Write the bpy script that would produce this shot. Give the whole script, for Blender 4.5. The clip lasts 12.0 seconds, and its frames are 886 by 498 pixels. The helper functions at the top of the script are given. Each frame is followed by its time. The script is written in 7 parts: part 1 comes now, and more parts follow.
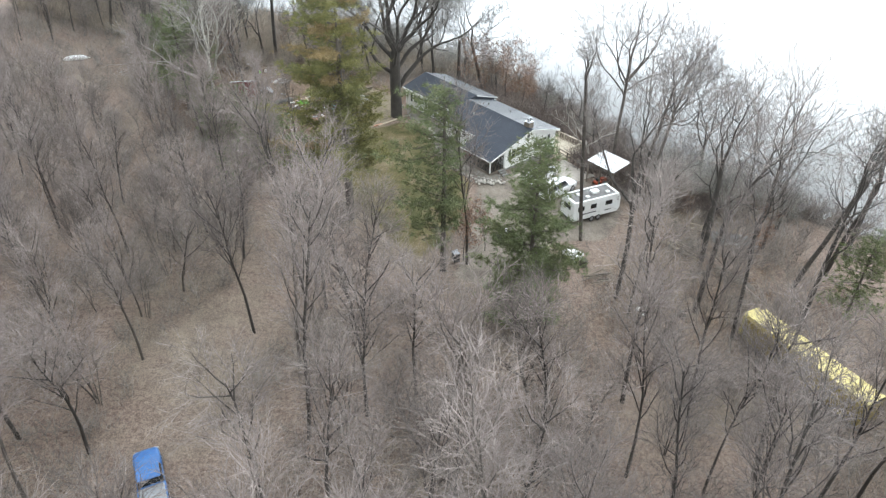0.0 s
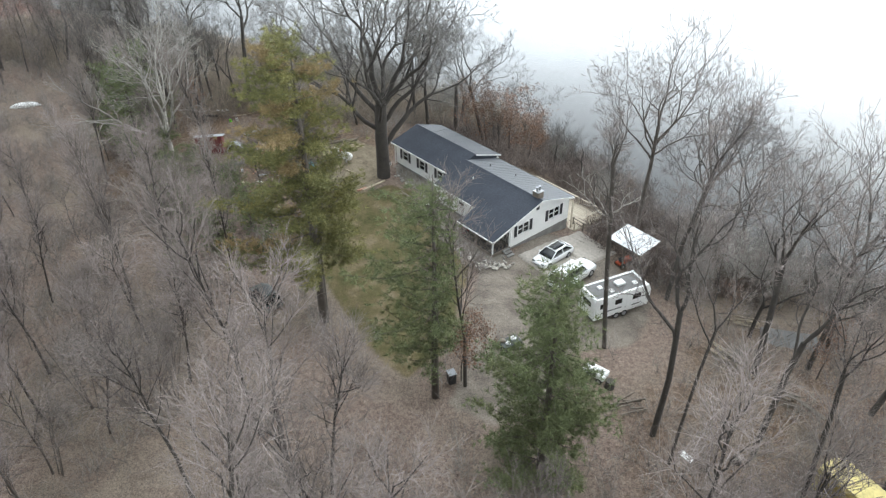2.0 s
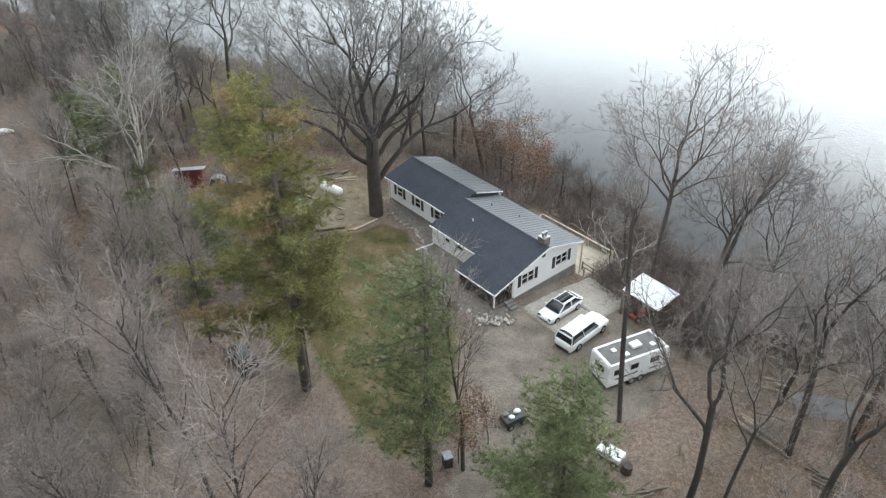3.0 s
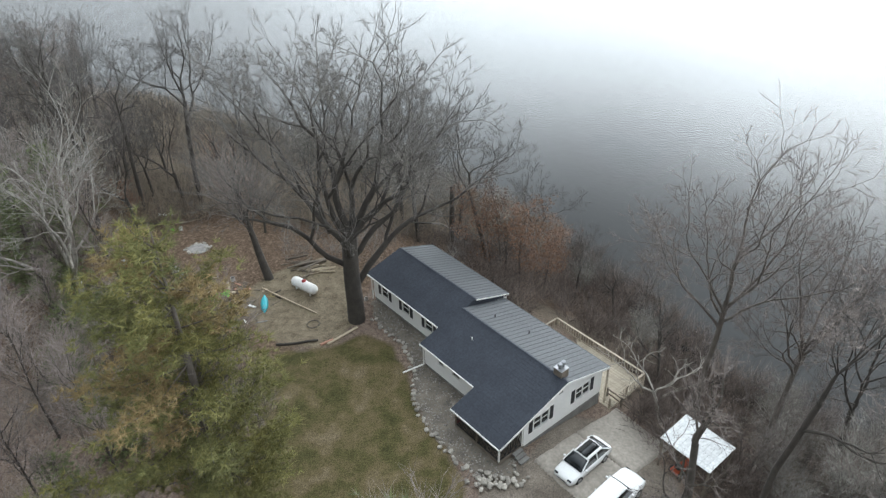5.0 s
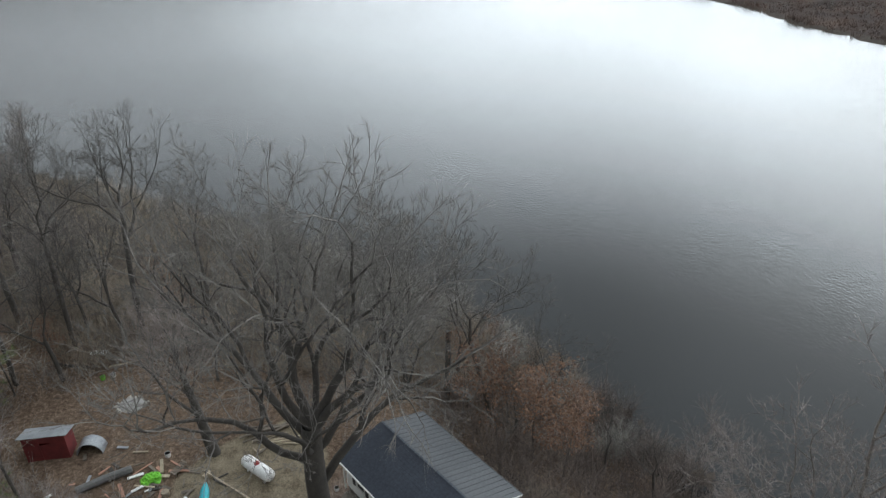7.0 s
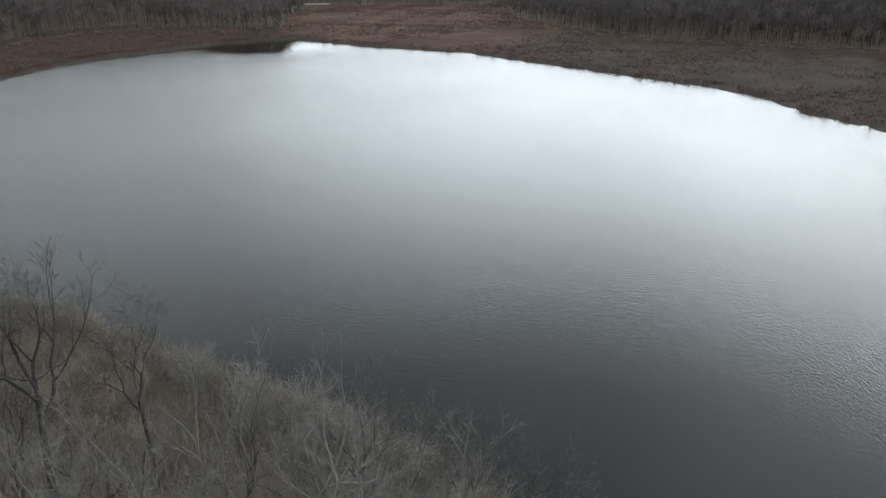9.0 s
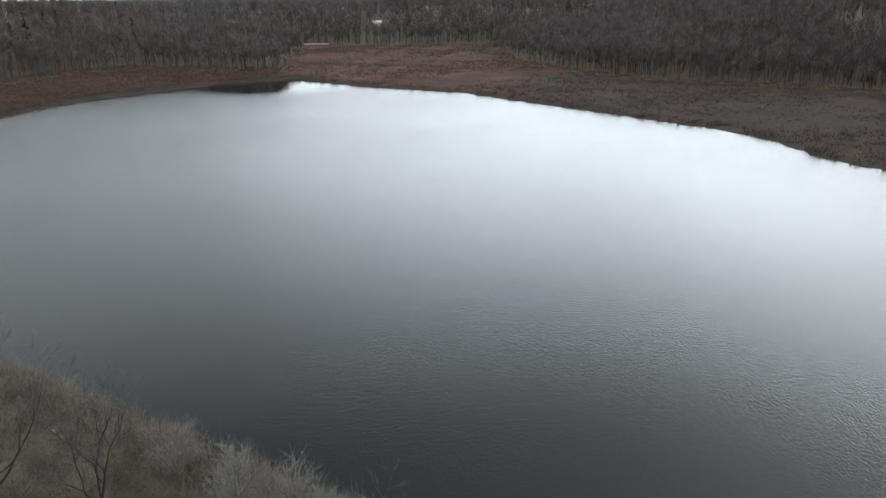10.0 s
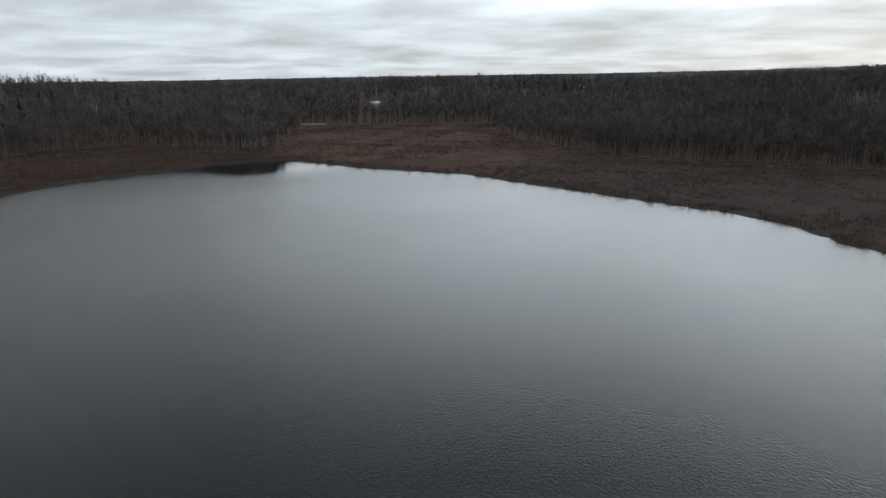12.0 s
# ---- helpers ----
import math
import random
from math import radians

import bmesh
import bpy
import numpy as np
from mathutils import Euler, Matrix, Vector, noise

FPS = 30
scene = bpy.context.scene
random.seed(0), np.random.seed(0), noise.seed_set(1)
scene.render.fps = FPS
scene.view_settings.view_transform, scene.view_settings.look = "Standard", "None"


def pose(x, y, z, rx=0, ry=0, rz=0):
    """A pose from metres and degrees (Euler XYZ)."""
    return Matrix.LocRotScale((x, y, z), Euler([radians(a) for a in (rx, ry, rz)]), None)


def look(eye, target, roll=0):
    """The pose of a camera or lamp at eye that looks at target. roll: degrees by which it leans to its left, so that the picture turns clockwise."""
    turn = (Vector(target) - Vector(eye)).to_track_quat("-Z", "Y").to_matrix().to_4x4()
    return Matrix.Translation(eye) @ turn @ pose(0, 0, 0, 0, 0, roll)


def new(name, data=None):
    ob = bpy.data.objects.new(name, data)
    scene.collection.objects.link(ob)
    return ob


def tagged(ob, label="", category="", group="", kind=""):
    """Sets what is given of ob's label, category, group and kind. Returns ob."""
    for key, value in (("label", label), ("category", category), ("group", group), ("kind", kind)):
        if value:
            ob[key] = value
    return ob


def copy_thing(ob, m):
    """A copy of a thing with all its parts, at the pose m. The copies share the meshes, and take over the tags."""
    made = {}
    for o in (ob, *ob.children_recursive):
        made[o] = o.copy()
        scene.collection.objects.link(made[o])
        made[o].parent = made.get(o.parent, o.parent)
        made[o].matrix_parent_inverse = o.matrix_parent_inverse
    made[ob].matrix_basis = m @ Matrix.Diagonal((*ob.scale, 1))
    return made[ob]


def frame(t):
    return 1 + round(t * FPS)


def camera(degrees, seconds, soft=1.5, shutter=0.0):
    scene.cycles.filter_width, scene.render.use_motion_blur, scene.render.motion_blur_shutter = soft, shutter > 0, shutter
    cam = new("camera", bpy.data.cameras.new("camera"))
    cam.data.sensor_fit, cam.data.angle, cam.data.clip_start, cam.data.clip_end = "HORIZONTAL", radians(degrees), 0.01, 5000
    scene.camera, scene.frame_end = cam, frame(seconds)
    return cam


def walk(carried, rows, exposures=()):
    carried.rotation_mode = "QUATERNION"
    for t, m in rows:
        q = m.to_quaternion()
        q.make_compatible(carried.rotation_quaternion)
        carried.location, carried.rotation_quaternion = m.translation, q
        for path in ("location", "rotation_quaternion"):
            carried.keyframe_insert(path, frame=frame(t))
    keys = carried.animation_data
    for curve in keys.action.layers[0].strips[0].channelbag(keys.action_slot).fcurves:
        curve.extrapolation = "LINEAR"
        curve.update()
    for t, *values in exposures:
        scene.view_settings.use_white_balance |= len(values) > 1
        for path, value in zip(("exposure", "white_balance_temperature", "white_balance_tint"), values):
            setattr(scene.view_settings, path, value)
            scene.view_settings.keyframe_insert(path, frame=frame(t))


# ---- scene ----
cam = camera(64.0, 12.0, soft=1.3, shutter=0.15)

PATH = [
    (0, look((-0.815, -0.649, 41.057), (-0.811, 0.992, 39.912), 0.2)),
    (0.5, look((-0.606, 3.485, 41.039), (-0.603, 5.126, 39.897), -0.1)),
    (1, look((-0.385, 7.586, 41.023), (-0.385, 9.228, 39.881), -0.1)),
    (1.5, look((-0.121, 11.644, 41.014), (-0.122, 13.288, 39.875), -0.1)),
    (2, look((0.174, 15.627, 41.011), (0.168, 17.273, 39.874), -0.6)),
    (2.5, look((0.459, 19.593, 41.007), (0.448, 21.242, 39.875), -0.7)),
    (4.5, look((1.635, 35.281, 40.917), (1.609, 36.943, 39.804), -1.3)),
    (5, look((1.892, 39.369, 40.899), (1.863, 41.044, 39.807), -1.5)),
    (5.5, look((2.011, 43.524, 40.866), (1.983, 45.22, 39.807), -1.5)),
    (6, look((2.082, 47.711, 40.829), (2.055, 49.424, 39.797), -1.5)),
    (6.5, look((2.061, 51.974, 40.785), (2.039, 53.706, 39.786), -1.3)),
    (7, look((2.049, 56.194, 40.77), (2.031, 57.945, 39.804), -1.0)),
    (7.5, look((2.098, 60.418, 40.732), (2.082, 62.194, 39.812), -0.9)),
    (9.5, look((0.706, 75.475, 40.648), (0.703, 77.338, 39.919), -1.1)),
    (10, look((0.349, 79.237, 40.644), (0.351, 81.117, 39.963), -1.0)),
    (10.5, look((0.016, 83.155, 40.639), (0.022, 85.053, 40.01), -1.0)),
    (11, look((-0.186, 87.183, 40.631), (-0.176, 89.096, 40.05), -1.0)),
    (11.5, look((-0.282, 91.284, 40.619), (-0.271, 93.213, 40.09), -1.0)),
    (12, look((-0.359, 95.478, 40.601), (-0.345, 97.42, 40.121), -1.0)),
]
walk(cam, PATH, [(0, 1.50), (1.5, 1.28), (2.5, 1.13), (4.5, 0.92), (5.5, 0.6), (6.5, 0.38), (7.5, 0.2), (9.5, 0.12), (10.5, 0.0), (11.2, -0.36), (12, -0.86)])

# ---------------------------------------------------------------- world, sun
SUN_AZ, SUN_EL = radians(38.0), radians(24.0)      # to the right of +y, over the lake


def make_world():
    w = bpy.data.worlds.new("overcast_sky")
    scene.world = w
    w.use_nodes = True
    nt = w.node_tree
    nt.nodes.clear()
    N = nt.nodes.new
    out, bg = N("ShaderNodeOutputWorld"), N("ShaderNodeBackground")
    sky = N("ShaderNodeTexSky")
    sky.sky_type, sky.sun_disc = "NISHITA", False
    sky.sun_elevation, sky.sun_rotation = SUN_EL, SUN_AZ
    geo, sep = N("ShaderNodeTexCoord"), N("ShaderNodeSeparateXYZ")
    nt.links.new(geo.outputs["Generated"], sep.inputs[0])
    # flat cloud deck: direction divided by its height
    up = N("ShaderNodeMath"); up.operation = "MAXIMUM"; up.inputs[1].default_value = 0.0
    nt.links.new(sep.outputs["Z"], up.inputs[0])
    den = N("ShaderNodeMath"); den.operation = "ADD"; den.inputs[1].default_value = 0.10
    nt.links.new(up.outputs[0], den.inputs[0])
    dx, dy = N("ShaderNodeMath"), N("ShaderNodeMath")
    for d, ax in ((dx, "X"), (dy, "Y")):
        d.operation = "DIVIDE"
        nt.links.new(sep.outputs[ax], d.inputs[0])
        nt.links.new(den.outputs[0], d.inputs[1])
    comb = N("ShaderNodeCombineXYZ")
    nt.links.new(dx.outputs[0], comb.inputs[0])
    nt.links.new(dy.outputs[0], comb.inputs[1])
    noi = N("ShaderNodeTexNoise")
    noi.inputs["Scale"].default_value, noi.inputs["Detail"].default_value, noi.inputs["Roughness"].default_value = 1.05, 6, 0.52
    noi.inputs["Distortion"].default_value = 0.25
    nt.links.new(comb.outputs[0], noi.inputs["Vector"])
    ramp = N("ShaderNodeValToRGB")
    ramp.color_ramp.elements[0].position, ramp.color_ramp.elements[0].color = 0.33, (0.545, 0.60, 0.635, 1)
    ramp.color_ramp.elements[1].position, ramp.color_ramp.elements[1].color = 0.66, (0.85, 0.955, 1.035, 1)
    nt.links.new(noi.outputs["Fac"], ramp.inputs[0])
    # brighter deck towards the hidden sun
    sund = Vector((math.sin(SUN_AZ) * math.cos(SUN_EL * 0.5), math.cos(SUN_AZ) * math.cos(SUN_EL * 0.5), math.sin(SUN_EL * 0.5)))
    dot = N("ShaderNodeVectorMath"); dot.operation = "DOT_PRODUCT"; dot.inputs[1].default_value = sund
    nrm = N("ShaderNodeVectorMath"); nrm.operation = "NORMALIZE"
    nt.links.new(geo.outputs["Generated"], nrm.inputs[0])
    nt.links.new(nrm.outputs[0], dot.inputs[0])
    glow = N("ShaderNodeMapRange")
    for i, v in zip((1, 2, 3, 4), (0.54, 1.0, 1.02, 3.6)):
        glow.inputs[i].default_value = v
    nt.links.new(dot.outputs["Value"], glow.inputs[0])
    mul = N("ShaderNodeVectorMath"); mul.operation = "SCALE"
    nt.links.new(ramp.outputs[0], mul.inputs[0])
    band = N("ShaderNodeValToRGB")      # the deck is thinnest a little above the horizon
    e = band.color_ramp.elements
    e.new(0.10), e.new(0.30), e.new(0.50), e.new(0.68)
    for el, (z, v) in zip(e, ((0.0, 1.2), (0.10, 1.25), (0.30, 1.40), (0.50, 0.42), (0.68, 0.42), (1.0, 1.7))):
        el.position, el.color = z, (v, v, v, 1)
    nt.links.new(up.outputs[0], band.inputs[0])
    both = N("ShaderNodeMath"); both.operation = "MULTIPLY"
    nt.links.new(glow.outputs[0], both.inputs[0])
    nt.links.new(band.outputs[0], both.inputs[1])
    low = N("ShaderNodeMapRange"); low.interpolation_type = "SMOOTHSTEP"      # near the horizon the deck is evenly bright
    low.inputs[1].default_value, low.inputs[2].default_value = 0.05, 0.15
    nt.links.new(up.outputs[0], low.inputs[0])
    even = N("ShaderNodeMix")
    even.inputs["A"].default_value = 1.56
    nt.links.new(low.outputs[0], even.inputs["Factor"])
    # the thinnest part of the deck, above the hidden sun
    away = Vector((math.sin(SUN_AZ + 0.1) * math.cos(SUN_EL + 0.2), math.cos(SUN_AZ + 0.1) * math.cos(SUN_EL + 0.2), math.sin(SUN_EL + 0.2)))
    dot2 = N("ShaderNodeVectorMath"); dot2.operation = "DOT_PRODUCT"; dot2.inputs[1].default_value = away
    nt.links.new(nrm.outputs[0], dot2.inputs[0])
    lobe = N("ShaderNodeMapRange"); lobe.interpolation_type = "SMOOTHSTEP"
    for i, v in zip((1, 2, 3, 4), (0.90, 1.0, 1.0, 1.42)):
        lobe.inputs[i].default_value = v
    nt.links.new(dot2.outputs["Value"], lobe.inputs[0])
    lit = N("ShaderNodeMath"); lit.operation = "MULTIPLY"
    nt.links.new(both.outputs[0], lit.inputs[0])
    nt.links.new(lobe.outputs[0], lit.inputs[1])
    nt.links.new(lit.outputs[0], even.inputs["B"])
    nt.links.new(even.outputs["Result"], mul.inputs["Scale"])
    thin = N("ShaderNodeVectorMath"); thin.operation = "SCALE"; thin.inputs["Scale"].default_value = 0.012
    nt.links.new(sky.outputs[0], thin.inputs[0])
    add = N("ShaderNodeVectorMath"); add.operation = "ADD"
    nt.links.new(mul.outputs[0], add.inputs[0])
    nt.links.new(thin.outputs[0], add.inputs[1])
    nt.links.new(add.outputs[0], bg.inputs["Color"])
    bg.inputs["Strength"].default_value = 1.0
    nt.links.new(bg.outputs[0], out.inputs[0])


make_world()
sun = new("sun", bpy.data.lights.new("sun", "SUN"))
sun.data.energy, sun.data.angle, sun.data.color = 0.6, radians(165), (1.0, 0.98, 0.95)
sun.matrix_world = look((0, 0, 0), (-math.sin(SUN_AZ) * math.cos(SUN_EL), -math.cos(SUN_AZ) * math.cos(SUN_EL), -math.sin(SUN_EL)))

# ---------------------------------------------------------------- materials


def mat(name, col, rough=0.85, col2=None, scale=3.0, bump=0.0, bscale=None, metal=0.0, fine=None, rnd=0.0, spec=0.5, island=0.0, grain=0.18):
    """Two-scale noise between two colours, with fine grain and relief; rnd varies from object to object, island from piece to piece."""
    m = bpy.data.materials.new(name)
    m.use_nodes = True
    nt = m.node_tree
    b = nt.nodes["Principled BSDF"]
    b.inputs["Roughness"].default_value, b.inputs["Metallic"].default_value = rough, metal
    b.inputs["Specular IOR Level"].default_value = spec
    N, L = nt.nodes.new, nt.links.new
    tc = N("ShaderNodeTexCoord")
    col2 = col2 or tuple(c * 0.7 for c in col)
    n1, n2 = N("ShaderNodeTexNoise"), N("ShaderNodeTexNoise")
    n1.inputs["Scale"].default_value, n1.inputs["Detail"].default_value = scale, 5
    n2.inputs["Scale"].default_value, n2.inputs["Detail"].default_value = fine or scale * 9, 3
    L(tc.outputs["Object"], n1.inputs["Vector"])
    L(tc.outputs["Object"], n2.inputs["Vector"])
    mr = N("ShaderNodeMapRange")
    mr.inputs[1].default_value, mr.inputs[2].default_value = 0.3, 0.7
    L(n1.outputs["Fac"], mr.inputs[0])
    mix = N("ShaderNodeMix"); mix.data_type = "RGBA"
    mix.inputs["A"].default_value, mix.inputs["B"].default_value = (*col, 1), (*col2, 1)
    L(mr.outputs[0], mix.inputs["Factor"])
    val = N("ShaderNodeMapRange")
    for i, v in zip((1, 2, 3, 4), (0.3, 0.7, 1 - grain, 1 + grain)):
        val.inputs[i].default_value = v
    L(n2.outputs["Fac"], val.inputs[0])
    sc = N("ShaderNodeVectorMath"); sc.operation = "SCALE"
    L(mix.outputs["Result"], sc.inputs[0])
    L(val.outputs[0], sc.inputs["Scale"])
    last = sc
    for amount, kind, sock in ((rnd, "ShaderNodeObjectInfo", "Random"), (island, "ShaderNodeNewGeometry", "Random Per Island")):
        if amount:
            src, r, s2 = N(kind), N("ShaderNodeMapRange"), N("ShaderNodeVectorMath")
            r.inputs[3].default_value, r.inputs[4].default_value = 1 - amount, 1 + amount
            s2.operation = "SCALE"
            L(src.outputs[sock], r.inputs[0])
            L(last.outputs[0], s2.inputs[0])
            L(r.outputs[0], s2.inputs["Scale"])
            last = s2
    L(last.outputs[0], b.inputs["Base Color"])
    if bump:
        n3, bp = N("ShaderNodeTexNoise"), N("ShaderNodeBump")
        n3.inputs["Scale"].default_value, n3.inputs["Detail"].default_value = bscale or scale * 6, 5
        L(tc.outputs["Object"], n3.inputs["Vector"])
        bp.inputs["Distance"].default_value = bump
        L(n3.outputs["Fac"], bp.inputs["Height"])
        L(bp.outputs[0], b.inputs["Normal"])
    return m


BARK = mat("bark_grey_brown", (0.115, 0.098, 0.082), 0.95, (0.075, 0.063, 0.053), 1.5, 0.02, 14, rnd=0.25)
BARK_DARK = mat("bark_dark", (0.070, 0.060, 0.050), 0.95, (0.045, 0.039, 0.034), 1.2, 0.03, 10, rnd=0.2)
BARK_PALE = mat("bark_pale", (0.42, 0.39, 0.345), 0.9, (0.21, 0.19, 0.165), 2.0, 0.01, 12, rnd=0.15)
TWIG = mat("twigs_grey_brown", (0.240, 0.203, 0.184), 0.95, (0.180, 0.147, 0.131), 0.6, rnd=0.25, island=0.3)
TWIG_PALE = mat("twigs_pale", (0.30, 0.28, 0.25), 0.95, (0.215, 0.20, 0.178), 0.6, rnd=0.15, island=0.25)
TWIG_DARK = mat("twigs_dark", (0.120, 0.110, 0.099), 0.95, (0.085, 0.077, 0.069), 0.6, rnd=0.2, island=0.3)
TWIG_OAK = mat("twigs_oak", (0.165, 0.150, 0.134), 0.95, (0.115, 0.103, 0.092), 0.6, island=0.3)
NEEDLE = mat("needles_green", (0.152, 0.165, 0.070), 0.8, (0.092, 0.116, 0.047), 0.5, island=0.35)
NEEDLE_YEL = mat("needles_yellow_green", (0.200, 0.182, 0.055), 0.8, (0.112, 0.115, 0.040), 0.35, island=0.4)
NEEDLE_DRY = mat("needles_tan", (0.265, 0.185, 0.085), 0.85, (0.190, 0.145, 0.062), 0.5, island=0.35)
RUST = mat("dry_oak_leaves", (0.215, 0.118, 0.070), 0.85, (0.140, 0.080, 0.052), 0.6, island=0.4)
BRUSH = mat("brush_stems", (0.205, 0.180, 0.160), 0.95, (0.140, 0.120, 0.106), 0.15, island=0.35)
BANKBRUSH = mat("bank_brush_stems", (0.165, 0.128, 0.108), 0.95, (0.070, 0.053, 0.045), 0.15, island=0.5)
TANBRUSH = mat("tan_brush_stems", (0.235, 0.190, 0.145), 0.95, (0.105, 0.083, 0.064), 0.2, island=0.5)
MARSH_REED = mat("marsh_reed", (0.088, 0.043, 0.032), 0.95, (0.066, 0.046, 0.035), 0.012, fine=0.1, grain=0.4, island=0.2)
FARBOLE = mat("far_wood_boles", (0.070, 0.056, 0.048), 0.95, (0.042, 0.034, 0.030), 0.05, island=0.35)
SHORE = mat("shore_brush", (0.110, 0.076, 0.056), 0.95, (0.060, 0.043, 0.033), 0.06, fine=0.3, grain=0.35, island=0.25)
STRAW = mat("dry_sedge", (0.26, 0.19, 0.12), 0.95, (0.17, 0.12, 0.078), 0.04, island=0.25)
FARWOOD = mat("far_wood_bark", (0.118, 0.098, 0.088), 0.95, (0.072, 0.060, 0.054), 0.03, fine=0.13, grain=0.55, island=0.15)
# cool grey: the haze of distance is painted into the far woods' colour
RIDGE = mat("distant_wood_haze", (0.128, 0.120, 0.120), 0.95, (0.092, 0.088, 0.091), 0.006, fine=0.05, grain=0.35, island=0.12)
FARPINE = mat("far_evergreen", (0.046, 0.056, 0.036), 0.95, (0.032, 0.040, 0.027), 0.02, island=0.3)
WHITE = mat("white_siding", (0.83, 0.82, 0.79), 0.55, (0.78, 0.77, 0.74), 0.5, grain=0.03)
TRIM = mat("white_trim", (0.80, 0.79, 0.76), 0.5, (0.74, 0.73, 0.70), 2, grain=0.04)
SHUTTER = mat("black_shutter", (0.020, 0.020, 0.022), 0.5, (0.03, 0.03, 0.032), 4)
SHINGLE = mat("charcoal_shingle", (0.043, 0.049, 0.062), 0.8, (0.033, 0.038, 0.049), 0.5, 0.01, 8, fine=6, spec=0.3)
METALROOF = mat("grey_roof_panel", (0.066, 0.070, 0.076), 0.55, (0.050, 0.054, 0.059), 1.0, fine=5, rnd=0.08)
STONEW = mat("foundation_block", (0.26, 0.25, 0.23), 0.9, (0.17, 0.16, 0.15), 1.5, 0.01)
STONE = mat("field_stone", (0.40, 0.37, 0.32), 0.9, (0.26, 0.24, 0.21), 2.0, 0.02, 8, rnd=0.3)
GRAVEL = mat("grey_gravel", (0.215, 0.186, 0.152), 0.95, (0.115, 0.10, 0.083), 1.0, 0.04, 18, fine=14)
PEBBLE = mat("loose_gravel_stones", (0.27, 0.25, 0.225), 0.9, (0.19, 0.175, 0.155), 1.2, island=0.5)
CONCRETE = mat("concrete", (0.325, 0.29, 0.25), 0.9, (0.255, 0.228, 0.196), 0.5, 0.005, 8, rnd=0.1)
LUMBER = mat("new_lumber", (0.47, 0.41, 0.32), 0.8, (0.35, 0.30, 0.23), 1.5, 0.005, 12, rnd=0.15)
OLDWOOD = mat("weathered_wood", (0.20, 0.165, 0.13), 0.9, (0.12, 0.10, 0.08), 1.5, 0.01, 12, rnd=0.25)
PALEWOOD = mat("split_pale_wood", (0.44, 0.37, 0.27), 0.9, (0.30, 0.24, 0.17), 2, 0.01, 12, rnd=0.25)
IRON = mat("black_iron", (0.025, 0.025, 0.027), 0.5, (0.04, 0.035, 0.03), 4)
PAINT_W = mat("white_car_paint", (0.80, 0.80, 0.79), 0.25, (0.76, 0.76, 0.75), 0.6, grain=0.03)
PAINT_B = mat("blue_car_paint", (0.035, 0.14, 0.36), 0.35, (0.025, 0.10, 0.28), 0.8)
PAINT_K = mat("dark_green_paint", (0.022, 0.030, 0.030), 0.45, (0.03, 0.034, 0.03), 1.0)
PLASTIC = mat("black_plastic", (0.022, 0.022, 0.024), 0.6, (0.035, 0.034, 0.033), 3)
RUBBER = mat("tyre_rubber", (0.020, 0.020, 0.020), 0.9, (0.03, 0.03, 0.028), 5)
ALLOY = mat("alloy", (0.45, 0.45, 0.46), 0.35, (0.35, 0.35, 0.36), 5, metal=0.8)
GALV = mat("galvanised_sheet", (0.33, 0.345, 0.36), 0.5, (0.25, 0.26, 0.27), 1.2, metal=0.4, rnd=0.1)
SHEETW = mat("white_sheet_roof", (0.74, 0.75, 0.75), 0.45, (0.62, 0.63, 0.62), 0.7, rnd=0.06)
RUBROOF = mat("grey_roof_membrane", (0.16, 0.155, 0.15), 0.85, (0.11, 0.105, 0.10), 0.8)
GEL = mat("white_fibreglass", (0.78, 0.78, 0.76), 0.4, (0.72, 0.72, 0.69), 0.7, grain=0.05)
BARN = mat("barn_red", (0.17, 0.022, 0.022), 0.8, (0.11, 0.018, 0.018), 1.5)
TANKW = mat("white_enamel", (0.80, 0.79, 0.77), 0.4, (0.70, 0.68, 0.65), 1.5)
REDP = mat("red_enamel", (0.34, 0.022, 0.02), 0.45, (0.25, 0.02, 0.02), 2)
TEAL = mat("teal_plastic", (0.02, 0.40, 0.46), 0.45, (0.02, 0.32, 0.38), 1.5)
LIME = mat("lime_tarp", (0.20, 0.58, 0.045), 0.6, (0.13, 0.45, 0.035), 1.5, 0.03, 5)
YELLOW = mat("faded_yellow_paint", (0.60, 0.50, 0.19), 0.75, (0.50, 0.41, 0.17), 0.6, fine=3)
OLIVE = mat("ochre_side_paint", (0.30, 0.225, 0.06), 0.85, (0.22, 0.165, 0.05), 0.6, fine=3)
TERRA = mat("pinkish_board", (0.45, 0.24, 0.17), 0.85, (0.36, 0.19, 0.13), 2)
ASH = mat("pale_ash", (0.36, 0.34, 0.32), 0.95, (0.22, 0.21, 0.20), 2.5, 0.03, 12)
ORANGE = mat("orange_red_paint", (0.40, 0.075, 0.025), 0.5, (0.28, 0.05, 0.02), 2)
# near-black: shade inside the house and the culvert, put into the colour
DARK = mat("interior_gloom", (0.02, 0.018, 0.016), 0.9)


def glass_mat():
    m = bpy.data.materials.new("window_glass")
    m.use_nodes = True
    b = m.node_tree.nodes["Principled BSDF"]
    b.inputs["Base Color"].default_value = (0.012, 0.014, 0.016, 1)
    b.inputs["Roughness"].default_value = 0.04
    b.inputs["IOR"].default_value = 1.5
    return m


GLASS = glass_mat()


